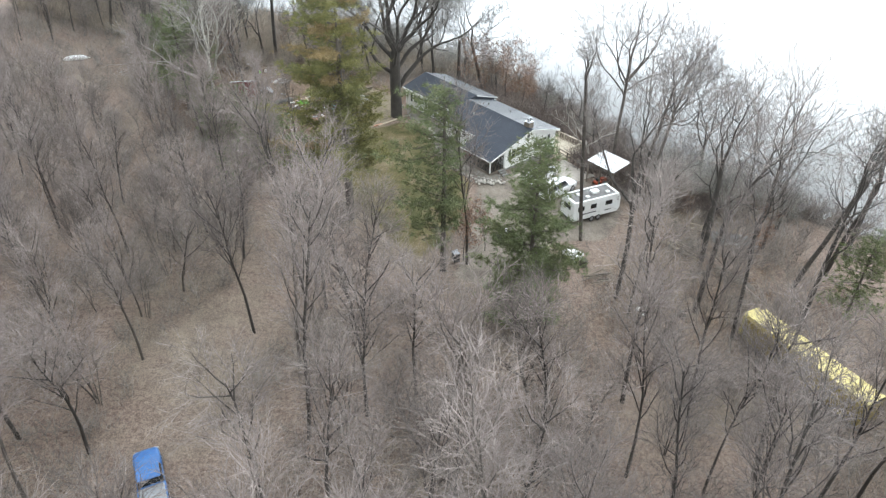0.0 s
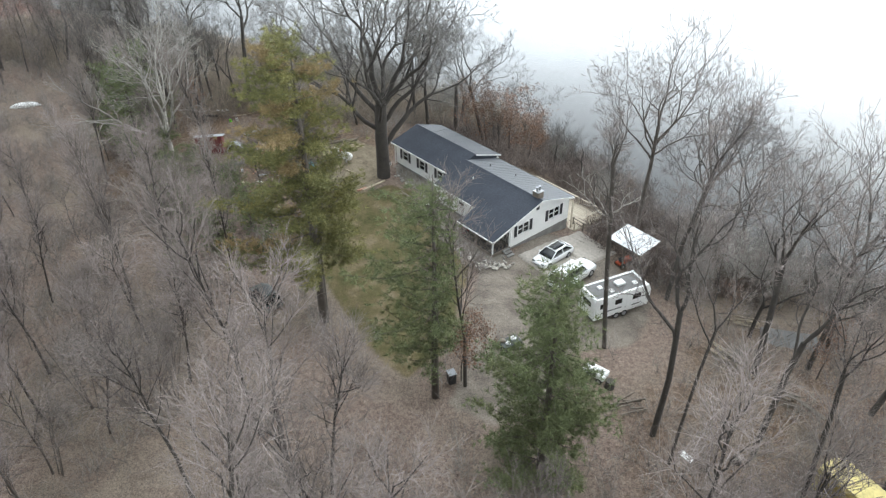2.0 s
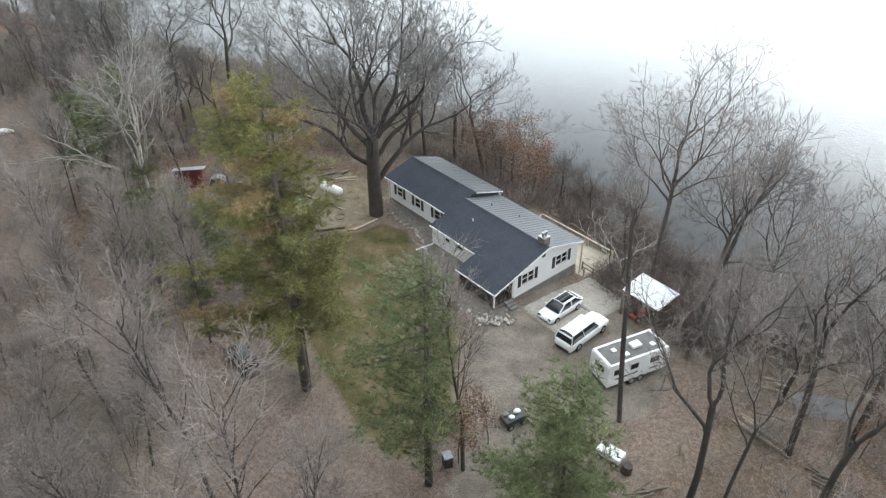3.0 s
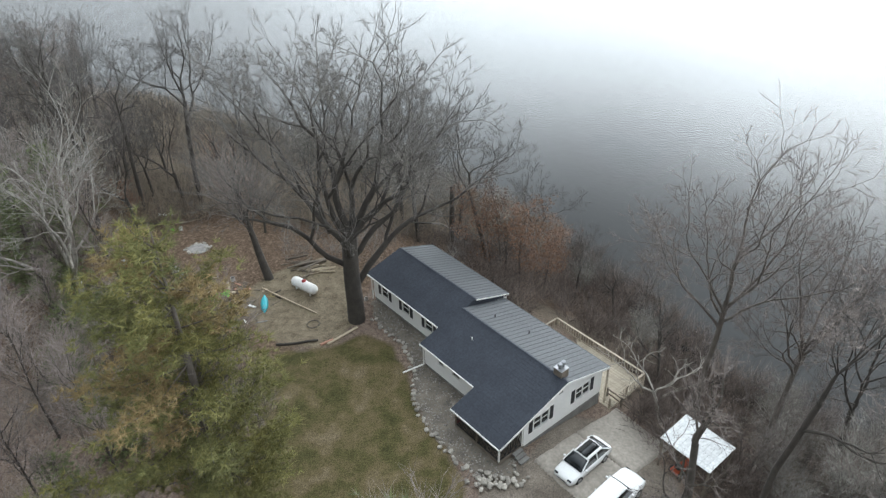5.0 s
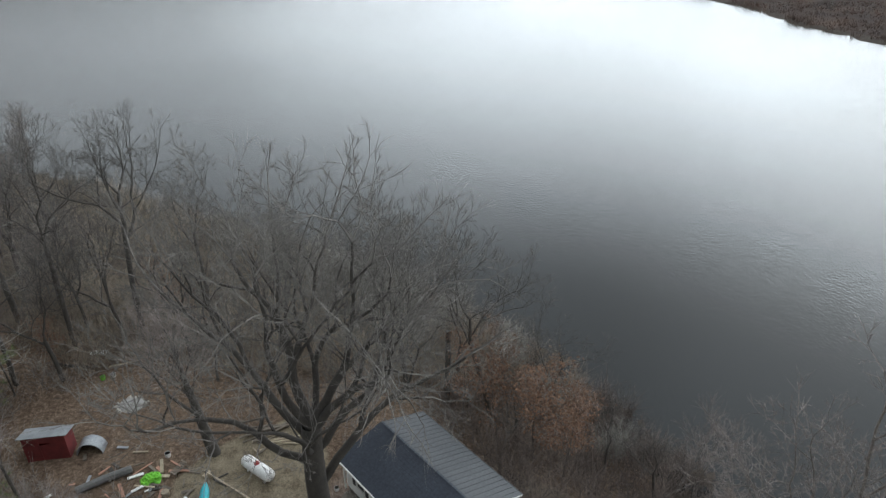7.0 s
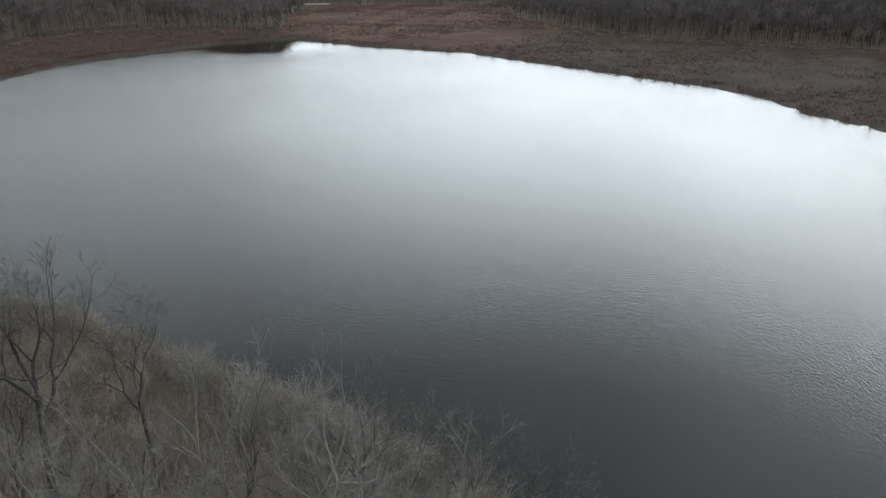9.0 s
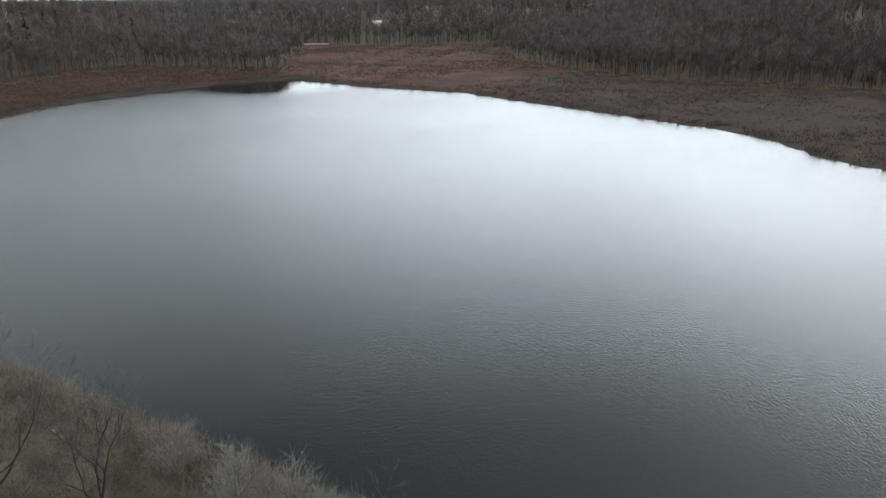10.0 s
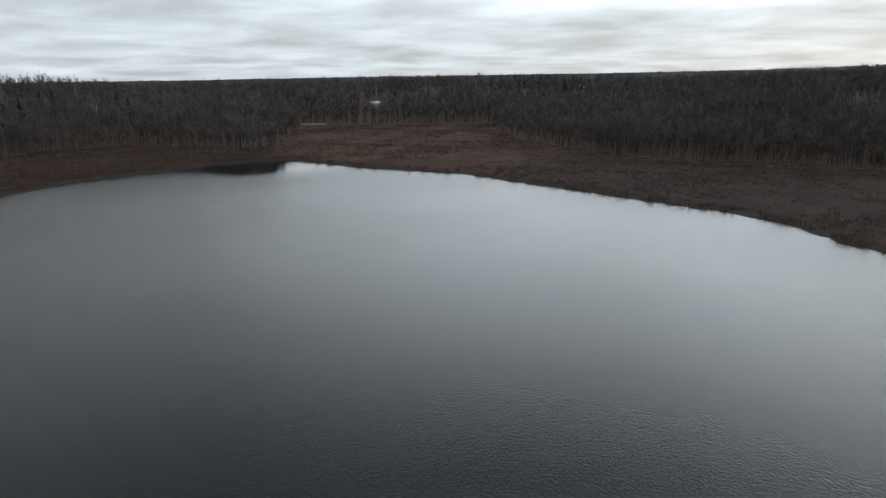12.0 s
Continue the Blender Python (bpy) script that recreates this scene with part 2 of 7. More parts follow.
def water_mat():
    m = bpy.data.materials.new("lake_water")
    m.use_nodes = True
    nt = m.node_tree
    b = nt.nodes["Principled BSDF"]
    N, L = nt.nodes.new, nt.links.new
    b.inputs["Base Color"].default_value = (0.004, 0.005, 0.005, 1)
    b.inputs["Roughness"].default_value = 0.02
    b.inputs["IOR"].default_value = 1.33
    tc = N("ShaderNodeTexCoord")
    mp = N("ShaderNodeMapping")
    turn = N("ShaderNodeMapping")
    turn.inputs["Rotation"].default_value = (0, 0, radians(9))
    mp.inputs["Scale"].default_value = (1.0, 0.42, 1)
    L(tc.outputs["Object"], turn.inputs["Vector"])
    L(turn.outputs[0], mp.inputs["Vector"])
    n1, n2, n3 = N("ShaderNodeTexNoise"), N("ShaderNodeTexNoise"), N("ShaderNodeTexNoise")
    for n, s, d in ((n1, 4.6, 2), (n2, 11.0, 2), (n3, 0.012, 3)):
        n.inputs["Scale"].default_value, n.inputs["Detail"].default_value = s, d
    L(mp.outputs[0], n1.inputs["Vector"])
    L(mp.outputs[0], n2.inputs["Vector"])
    L(tc.outputs["Object"], n3.inputs["Vector"])
    b1, b2 = N("ShaderNodeBump"), N("ShaderNodeBump")
    b1.inputs["Distance"].default_value, b2.inputs["Distance"].default_value = 0.060, 0.024
    # calm and ruffled stretches
    st = N("ShaderNodeMapRange")
    for i, v in zip((1, 2, 3, 4), (0.35, 0.65, 0.8, 1.0)):
        st.inputs[i].default_value = v
    L(n3.outputs["Fac"], st.inputs[0])
    # sheltered water lies calm: under the wooded far shore and close by the near bank
    calm = st.outputs[0]
    for place, near, wide, least in (((-92, 462, -4.73), 22, 55, 0.12), ((10, 120, -4.73), 8, 46, 0.25), ((42, 92, -4.73), 10, 36, 0.4)):
        dist, fade, both = N("ShaderNodeVectorMath"), N("ShaderNodeMapRange"), N("ShaderNodeMath")
        dist.operation, both.operation = "DISTANCE", "MULTIPLY"
        dist.inputs[1].default_value = place
        L(tc.outputs["Object"], dist.inputs[0])
        for i, v in zip((1, 2, 3, 4), (near, wide, least, 1.0)):
            fade.inputs[i].default_value = v
        L(dist.outputs["Value"], fade.inputs[0])
        L(calm, both.inputs[0])
        L(fade.outputs[0], both.inputs[1])
        calm = both.outputs[0]
    for bb in (b1, b2):
        L(calm, bb.inputs["Strength"])
    L(n1.outputs["Fac"], b1.inputs["Height"])
    L(n2.outputs["Fac"], b2.inputs["Height"])
    L(b1.outputs[0], b2.inputs["Normal"])
    L(b2.outputs[0], b.inputs["Normal"])
    return m


WATER = water_mat()


def ground_mat():
    """Leaf litter, with lawn, gravel drive, bare yard and marsh where the ground's own surface attributes say so."""
    m = bpy.data.materials.new("ground_cover")
    m.use_nodes = True
    nt = m.node_tree
    b = nt.nodes["Principled BSDF"]
    b.inputs["Roughness"].default_value, b.inputs["Specular IOR Level"].default_value = 0.95, 0.15
    N, L = nt.nodes.new, nt.links.new
    tc = N("ShaderNodeTexCoord")

    def noise_tex(s, d=4, r=0.6):
        n = N("ShaderNodeTexNoise")
        n.inputs["Scale"].default_value, n.inputs["Detail"].default_value, n.inputs["Roughness"].default_value = s, d, r
        L(tc.outputs["Object"], n.inputs["Vector"])
        return n

    def ramp(src, *stops):
        r = N("ShaderNodeValToRGB")
        e = r.color_ramp.elements
        while len(e) < len(stops):
            e.new(0.5)
        for el, (p, c) in zip(e, stops):
            el.position, el.color = p, (*c, 1)
        L(src.outputs["Fac"], r.inputs[0])
        return r

    big, mid, fine, tiny = noise_tex(0.06, 4), noise_tex(0.45, 5), noise_tex(3.0, 5, 0.7), noise_tex(11.0, 4, 0.75)
    litter = ramp(fine, (0.28, (0.088, 0.061, 0.048)), (0.48, (0.164, 0.121, 0.097)), (0.62, (0.214, 0.165, 0.133)), (0.78, (0.29, 0.238, 0.196)))
    leaves = ramp(fine, (0.28, (0.055, 0.035, 0.025)), (0.46, (0.104, 0.071, 0.049)), (0.60, (0.165, 0.118, 0.084)), (0.76, (0.29, 0.222, 0.168)))
    soil = ramp(mid, (0.3, (0.105, 0.088, 0.068)), (0.7, (0.215, 0.178, 0.135)))
    lawn = ramp(mid, (0.28, (0.042, 0.044, 0.017)), (0.43, (0.076, 0.068, 0.028)), (0.55, (0.112, 0.090, 0.046)), (0.7, (0.165, 0.130, 0.083)))
    drive = ramp(mid, (0.3, (0.105, 0.088, 0.072)), (0.5, (0.165, 0.140, 0.115)), (0.62, (0.205, 0.175, 0.145)), (0.75, (0.125, 0.104, 0.084)))
    yard = ramp(noise_tex(0.9, 6, 0.7), (0.3, (0.105, 0.084, 0.057)), (0.45, (0.158, 0.128, 0.088)), (0.58, (0.205, 0.168, 0.118)), (0.72, (0.245, 0.204, 0.148)))
    marsh = ramp(noise_tex(0.025, 6, 0.65), (0.3, (0.038, 0.020, 0.015)), (0.5, (0.074, 0.034, 0.023)), (0.62, (0.096, 0.052, 0.031)), (0.75, (0.052, 0.036, 0.027)))

    scrub = ramp(noise_tex(0.05, 6, 0.75), (0.32, (0.021, 0.015, 0.012)), (0.48, (0.039, 0.025, 0.019)), (0.60, (0.058, 0.036, 0.026)), (0.74, (0.105, 0.072, 0.049)))

    def mixed(a, bsock, fac):
        x = N("ShaderNodeMix"); x.data_type = "RGBA"
        L(a, x.inputs["A"])
        L(bsock, x.inputs["B"])
        L(fac, x.inputs["Factor"])
        return x.outputs["Result"]

    def span(src, a, c, lo=0.0, hi=1.0):
        r = N("ShaderNodeMapRange"); r.interpolation_type = "SMOOTHSTEP"
        for i, v in zip((1, 2, 3, 4), (a, c, lo, hi)):
            r.inputs[i].default_value = v
        L(src, r.inputs[0])
        return r.outputs[0]

    col = mixed(litter.outputs[0], soil.outputs[0], span(big.outputs["Fac"], 0.42, 0.66, 0.0, 0.75))
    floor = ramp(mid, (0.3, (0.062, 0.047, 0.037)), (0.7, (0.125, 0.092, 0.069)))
    mud = ramp(mid, (0.3, (0.036, 0.028, 0.022)), (0.7, (0.062, 0.050, 0.040)))
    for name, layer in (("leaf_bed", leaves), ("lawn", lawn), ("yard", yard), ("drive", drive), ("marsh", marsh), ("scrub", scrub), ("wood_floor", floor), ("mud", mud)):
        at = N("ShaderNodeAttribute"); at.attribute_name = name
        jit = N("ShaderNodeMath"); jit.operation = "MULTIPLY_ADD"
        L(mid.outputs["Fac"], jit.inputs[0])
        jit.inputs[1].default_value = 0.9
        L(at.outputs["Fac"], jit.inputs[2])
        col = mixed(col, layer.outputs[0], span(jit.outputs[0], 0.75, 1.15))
    val = span(tiny.outputs["Fac"], 0.32, 0.68, 0.55, 1.5)
    sc = N("ShaderNodeVectorMath"); sc.operation = "SCALE"
    L(col, sc.inputs[0])
    L(val, sc.inputs["Scale"])
    L(sc.outputs[0], b.inputs["Base Color"])
    bp = N("ShaderNodeBump"); bp.inputs["Distance"].default_value = 0.08
    L(fine.outputs["Fac"], bp.inputs["Height"])
    L(bp.outputs[0], b.inputs["Normal"])
    return m


GROUND = ground_mat()

# ---------------------------------------------------------------- builders


class Builder:
    """Collects vertices and faces of one mesh."""

    def __init__(self):
        self.v, self.f = [], []

    def add(self, verts, faces):
        o = len(self.v)
        self.v += [tuple(p) for p in verts]
        self.f += [tuple(i + o for i in q) for q in faces]

    def box(self, x0, x1, y0, y1, z0, z1):
        self.add([(x, y, z) for z in (z0, z1) for y in (y0, y1) for x in (x0, x1)],
                 [(0, 2, 3, 1), (4, 5, 7, 6), (0, 1, 5, 4), (2, 6, 7, 3), (0, 4, 6, 2), (1, 3, 7, 5)])

    def prism(self, outline, axis, a, b):
        """An outline in the two other axes, drawn out along axis from a to b."""
        n = len(outline)
        def at(p, s):
            q = list(p)
            q.insert(axis, s)
            return q
        self.add([at(p, a) for p in outline] + [at(p, b) for p in outline],
                 [tuple(range(n))[::-1], tuple(range(n, 2 * n))] + [(i, (i + 1) % n, n + (i + 1) % n, n + i) for i in range(n)])

    def tube(self, pts, radii, sides=6, cap=True):
        pts = [Vector(p) for p in pts]
        o, n = len(self.v), len(pts)
        d = (pts[1] - pts[0]).normalized()
        a = d.orthogonal().normalized()
        for i, p in enumerate(pts):
            d = (pts[min(i + 1, n - 1)] - pts[max(i - 1, 0)])
            if d.length < 1e-9:
                d = Vector((0, 0, 1))
            d.normalize()
            a = (a - d * a.dot(d)).normalized()
            b = d.cross(a)
            for k in range(sides):
                t = 2 * math.pi * k / sides
                self.v.append(tuple(p + (a * math.cos(t) + b * math.sin(t)) * radii[i]))
        for i in range(n - 1):
            for k in range(sides):
                q, w = o + i * sides + k, o + i * sides + (k + 1) % sides
                self.f.append((q, w, w + sides, q + sides))
        if cap:
            self.f.append(tuple(range(o, o + sides))[::-1])
            self.f.append(tuple(range(o + (n - 1) * sides, o + n * sides)))

    def spike(self, p, q, r):
        """A three-sided tapering twig."""
        p, q = Vector(p), Vector(q)
        d = q - p
        a = d.orthogonal().normalized() * r
        b = d.normalized().cross(a)
        o = len(self.v)
        self.v += [tuple(p + a), tuple(p - a * 0.5 + b * 0.87), tuple(p - a * 0.5 - b * 0.87), tuple(q)]
        self.f += [(o, o + 1, o + 3), (o + 1, o + 2, o + 3), (o + 2, o, o + 3)]

    def mesh(self, name, material, smooth=False):
        me = bpy.data.meshes.new(name)
        me.from_pydata(self.v, [], self.f)
        me.materials.append(material)
        if smooth:
            me.polygons.foreach_set("use_smooth", [True] * len(me.polygons))
        me.update()
        return me


def part(name, b, material, parent=None, label="", at=None, smooth=False):
    """One mesh object under a thing or under a part; b: a Builder, a bmesh or a ready mesh."""
    if isinstance(b, Builder):
        me = b.mesh(name, material, smooth)
    elif isinstance(b, bpy.types.Mesh):
        me = b
    else:
        me = bpy.data.meshes.new(name)
        b.to_mesh(me)
        b.free()
        me.materials.append(material)
        if smooth:
            me.polygons.foreach_set("use_smooth", [True] * len(me.polygons))
    ob = new(name, me)
    if at is not None:
        ob.matrix_basis = at
    if parent is not None:
        ob.parent = parent
    return tagged(ob, label) if label else ob


def thing(name, label, category, m=None, group="", kind=""):
    ob = new(name)
    ob.empty_display_size = 0.3
    if m is not None:
        ob.matrix_basis = m
    return tagged(ob, label, category, group, kind)


def bbox(sx, sy, sz, bev=0.02, c=(0, 0, 0), seg=2):
    """A bevelled box as a bmesh, centred at c."""
    bm = bmesh.new()
    bmesh.ops.create_cube(bm, size=1.0)
    bmesh.ops.scale(bm, vec=(sx, sy, sz), verts=bm.verts)
    if bev:
        bmesh.ops.bevel(bm, geom=bm.edges[:], offset=bev, segments=seg, affect="EDGES", profile=0.5)
    bmesh.ops.translate(bm, vec=c, verts=bm.verts)
    return bm


def bar(p, q, w, h=None):
    """A rectangular bar from p to q as a Builder."""
    b = Builder()
    p, q = Vector(p), Vector(q)
    d = (q - p).normalized()
    s = d.cross(Vector((0, 0, 1)))
    s = s.normalized() if s.length > 1e-4 else Vector((1, 0, 0))
    t = s.cross(d)
    s, t = s * w / 2, t * (h or w) / 2
    b.add([p - s - t, p + s - t, p + s + t, p - s + t, q - s - t, q + s - t, q + s + t, q - s + t],
          [(0, 1, 2, 3), (7, 6, 5, 4), (0, 4, 5, 1), (1, 5, 6, 2), (2, 6, 7, 3), (3, 7, 4, 0)])
    return b


def smooth01(t):
    t = np.clip(t, 0, 1)
    return t * t * (3 - 2 * t)


# ---------------------------------------------------------------- ground and lake
WATER_Z = -4.73
LAKE = [(24, 97), (27, 88), (33, 82), (42, 76), (52, 69), (72, 62), (100, 70), (130, 100), (142, 160), (130, 222), (112, 262),
        (106, 278), (104, 299), (95, 319), (79, 337), (50, 374), (12, 423), (-38, 453), (-79, 493), (-119, 476), (-146, 444),
        (-167, 421), (-178, 383), (-185, 330), (-170, 262), (-132, 215), (-95, 188), (-65, 167), (-40, 152), (-20, 140), (-5, 130), (6, 122), (13, 114), (18, 107)]
# lake and open marsh together; woods stand outside it
OPEN = [(24, 97), (60, 60), (130, 60), (230, 150), (290, 260), (255, 350), (193, 400), (165, 425), (110, 461), (75, 514), (46, 600), (45, 740), (-40, 748), (-118, 750),
        (-104, 640), (-92, 518), (-130, 520), (-180, 530), (-215, 500), (-232, 440), (-225, 380), (-215, 320), (-185, 245), (-100, 190), (-40, 152)]


def side_distance(px, py, poly):
    """Distance to a closed outline, below zero inside it."""
    best, inside = np.full(px.shape, 1e18), np.zeros(px.shape, bool)
    for (ax, ay), (bx, by) in zip(poly, poly[1:] + poly[:1]):
        ex, ey = bx - ax, by - ay
        t = np.clip(((px - ax) * ex + (py - ay) * ey) / (ex * ex + ey * ey), 0, 1)
        best = np.minimum(best, (px - ax - t * ex) ** 2 + (py - ay - t * ey) ** 2)
        hit = ((ay > py) != (by > py)) & (px < (bx - ax) * (py - ay) / (by - ay + 1e-12) + ax)
        inside ^= hit
    return np.where(inside, -1, 1) * np.sqrt(best)


def waves(x, y, s, seed=0.0):
    """Cheap smooth unevenness between about -1 and 1."""
    return (np.sin(x * s + 1.3 + seed) * np.cos(y * s * 1.1 - 0.7 + seed) + 0.6 * np.sin(x * s * 2.3 - y * s * 1.7 + 2.1 + seed) + 0.35 * np.cos(x * s * 4.1 + y * s * 3.7 + seed)) / 1.6


PADS = [(0, 84, 8, 0.0), (-3, 92, 8, 0.0), (4, 76, 6, -0.15), (9, 81, 5, -0.7), (8, 90, 5, -0.7), (11.5, 74, 4, -0.55), (13, 70, 4, -0.8), (16, 66, 5, -1.45), (18.5, 74, 3, -1.3),
        (-14, 95, 9, 0.0), (-28, 100, 11, -0.1), (-10, 70, 14, 0.0), (28, 42, 9, -1.9), (5, 60, 8, -0.6), (14, 80.5, 3, -1.6)]


def height(x, y):
    x, y = np.asarray(x, float), np.asarray(y, float)
    d, o = side_distance(x, y, LAKE), side_distance(x, y, OPEN)
    d = d + 1.3 * waves(x, y, 0.23) * smooth01((90 - np.abs(d)) / 60)
    near = WATER_Z + 4.6 * smooth01(d / 36) + 0.25 * waves(x, y, 0.11, 2)
    wsum, hsum = np.full(x.shape, 0.35), near * 0.35
    for cx, cy, r, z in PADS:
        w = np.exp(-((x - cx) ** 2 + (y - cy) ** 2) / (r * r)) * 1.6
        wsum, hsum = wsum + w, hsum + w * z
    near = np.where(d > 0, hsum / wsum, near)
    near = np.where(d < 7, WATER_Z + (near - WATER_Z) * smooth01(d / 7), near)
    wood = smooth01(o / 230)
    far = WATER_Z + 0.45 * smooth01(d / 3) + 0.12 * waves(x, y, 0.2) + 21 * wood + 4 * wood * waves(x, y, 0.0045, 1) \
        + 17 * np.exp(-((x - 1560) ** 2 / 400 ** 2 + (y - 2400) ** 2 / 600 ** 2)) + 9 * np.exp(-((x + 320) ** 2 + (y - 640) ** 2) / 190 ** 2)
    k = smooth01((y - 190) / 60)
    land = near * (1 - k) + far * k
    return np.where(d > 0, land, WATER_Z - 2.2 * smooth01(-d / 9))


def ground_z(x, y):
    return float(height(np.array([x]), np.array([y]))[0])


def inside_soft(x, y, poly, soft):
    return smooth01(0.5 - side_distance(x, y, poly) / (2 * soft))


LAWN = [(-6.5, 88.5), (-9, 86.6), (-13.5, 86.2), (-14.5, 80), (-13, 73), (-9.5, 66), (-6, 60), (-3, 57), (0.5, 61), (1.5, 67), (2.5, 71.5), (1.2, 75), (-0.8, 78), (-1.8, 82), (-3.5, 87)]
YARD = [(-6.6, 91), (-8.8, 87), (-13.5, 86.8), (-16.5, 90), (-19, 94), (-17, 98), (-12, 101), (-8, 98)]
DRIVE = [(3.5, 72), (7, 74.5), (10, 79), (14.5, 79), (17, 74), (20, 68), (17, 62), (10.5, 60), (8, 55), (4, 52), (0.5, 54), (2, 60), (2.2, 66)]
TRACK = [(-25, 26), (-18, 25), (-15, 33), (-17, 40), (-12, 50), (0, 52), (-1, 56), (-8, 58), (-14, 62), (-18, 68), (-22, 66), (-18, 57), (-22, 46), (-24, 36)]

LEAF_BED = [(-40, 84), (-20, 82), (-12, 86), (-6, 96), (4, 98), (14, 92), (20, 98), (8, 108), (-10, 116), (-30, 122), (-48, 112)]


LEAF_FLOOR = [(11, 44), (22, 40), (34, 44), (42, 54), (40, 66), (28, 70), (21, 66), (18, 60), (12, 56)]


def make_ground():
    def axis(stops):
        out = []
        for a, b, step in stops:
            out += list(np.arange(a, b, step))
        return np.array(out + [stops[-1][1]])
    xs = axis([(-4200, -2200, 400), (-2200, -1000, 100), (-1000, -300, 35), (-300, -90, 10), (-90, -45, 2.5), (-45, 45, 0.75), (45, 130, 2.5), (130, 330, 8), (330, 1000, 35), (1000, 2200, 100), (2200, 4200, 400)])
    ys = axis([(-1500, -200, 260), (-200, -20, 15), (-20, 140, 0.8), (140, 230, 3), (230, 560, 6), (560, 860, 12), (860, 1600, 37), (1600, 3000, 80), (3000, 4600, 200)])
    X, Y = np.meshgrid(xs, ys)
    Z = height(X, Y)
    Z = Z + np.where((np.abs(X) < 60) & (Y < 140), 0.05 * waves(X, Y, 1.4) + 0.03 * waves(X, Y, 3.1, 4), 0)
    ny, nx = X.shape
    me = bpy.data.meshes.new("ground")
    idx = np.arange(nx * ny).reshape(ny, nx)
    quads = np.stack([idx[:-1, :-1], idx[:-1, 1:], idx[1:, 1:], idx[1:, :-1]], -1).reshape(-1, 4)
    me.vertices.add(nx * ny)
    me.vertices.foreach_set("co", np.stack([X, Y, Z], -1).ravel())
    me.loops.add(len(quads) * 4)
    me.loops.foreach_set("vertex_index", quads.ravel())
    me.polygons.add(len(quads))
    me.polygons.foreach_set("loop_start", np.arange(0, len(quads) * 4, 4))
    me.polygons.foreach_set("use_smooth", np.ones(len(quads), bool))
    me.update(calc_edges=True)
    x, y = X.ravel(), Y.ravel()
    o, d = side_distance(x, y, OPEN), side_distance(x, y, LAKE)
    masks = {"leaf_bed": np.maximum(inside_soft(x, y, LEAF_BED, 4.0), 0.5 * inside_soft(x, y, LEAF_FLOOR, 4.0)), "lawn": inside_soft(x, y, LAWN, 1.0), "yard": inside_soft(x, y, YARD, 1.0),
             "drive": np.maximum(inside_soft(x, y, DRIVE, 1.2), 0.28 * inside_soft(x, y, TRACK, 3.0)),
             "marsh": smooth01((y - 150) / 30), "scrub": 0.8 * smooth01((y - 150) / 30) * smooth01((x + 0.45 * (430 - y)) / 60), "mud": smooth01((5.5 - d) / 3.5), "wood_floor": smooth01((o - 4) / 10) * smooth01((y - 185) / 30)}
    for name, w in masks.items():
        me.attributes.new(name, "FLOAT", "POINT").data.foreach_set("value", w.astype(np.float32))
    me.materials.append(GROUND)
    tagged(new("ground", me), "leaf-littered ground with lawn, gravel drive and marsh", "ground", kind="structure")


make_ground()


def make_lake():
    b = Builder()
    n, out = len(LAKE), []
    for i, (x, y) in enumerate(LAKE):
        (ax, ay), (bx, by) = LAKE[i - 1], LAKE[(i + 1) % n]
        tx, ty = bx - ax, by - ay
        l = math.hypot(tx, ty)
        out.append((x - ty / l * -5, y + tx / l * -5, WATER_Z))
    b.add(out, [tuple(range(n))])
    ob = part("water", b, WATER)
    tagged(ob, "dark rippled lake reflecting a bright overcast sky", "lake", kind="structure")


make_lake()

# ---------------------------------------------------------------- house
# x runs from the porch to the lake side, y from the near gable to the far one
HOUSE = pose(4.9, 73.3, 0, 0, 0, 40)
house = thing("house", "single-storey white sided house with charcoal roof and black shutters", "house", HOUSE)
M_RIDGE, M_TOP, M_SLOPE = 6.9, 3.95, 0.305
W_RIDGE, W_TOP, W_SLOPE = 8.5, 4.05, 0.285


def wall_panel(b, along, a0, a1, z0, z1, pos, thick, holes):
    """A wall with openings through it. along: 0 for x, 1 for y. holes: (a, b, z, z)."""
    cuts = sorted({a0, a1, *[h[0] for h in holes], *[h[1] for h in holes]})
    lev = sorted({z0, z1, *[h[2] for h in holes], *[h[3] for h in holes]})
    for s, t in zip(cuts, cuts[1:]):
        for p, q in zip(lev, lev[1:]):
            if any(h[0] <= s and t <= h[1] and h[2] <= p and q <= h[3] for h in holes):
                continue
            if along == 0:
                b.box(s, t, pos, pos + thick, p, q)
            else:
                b.box(pos, pos + thick, s, t, p, q)


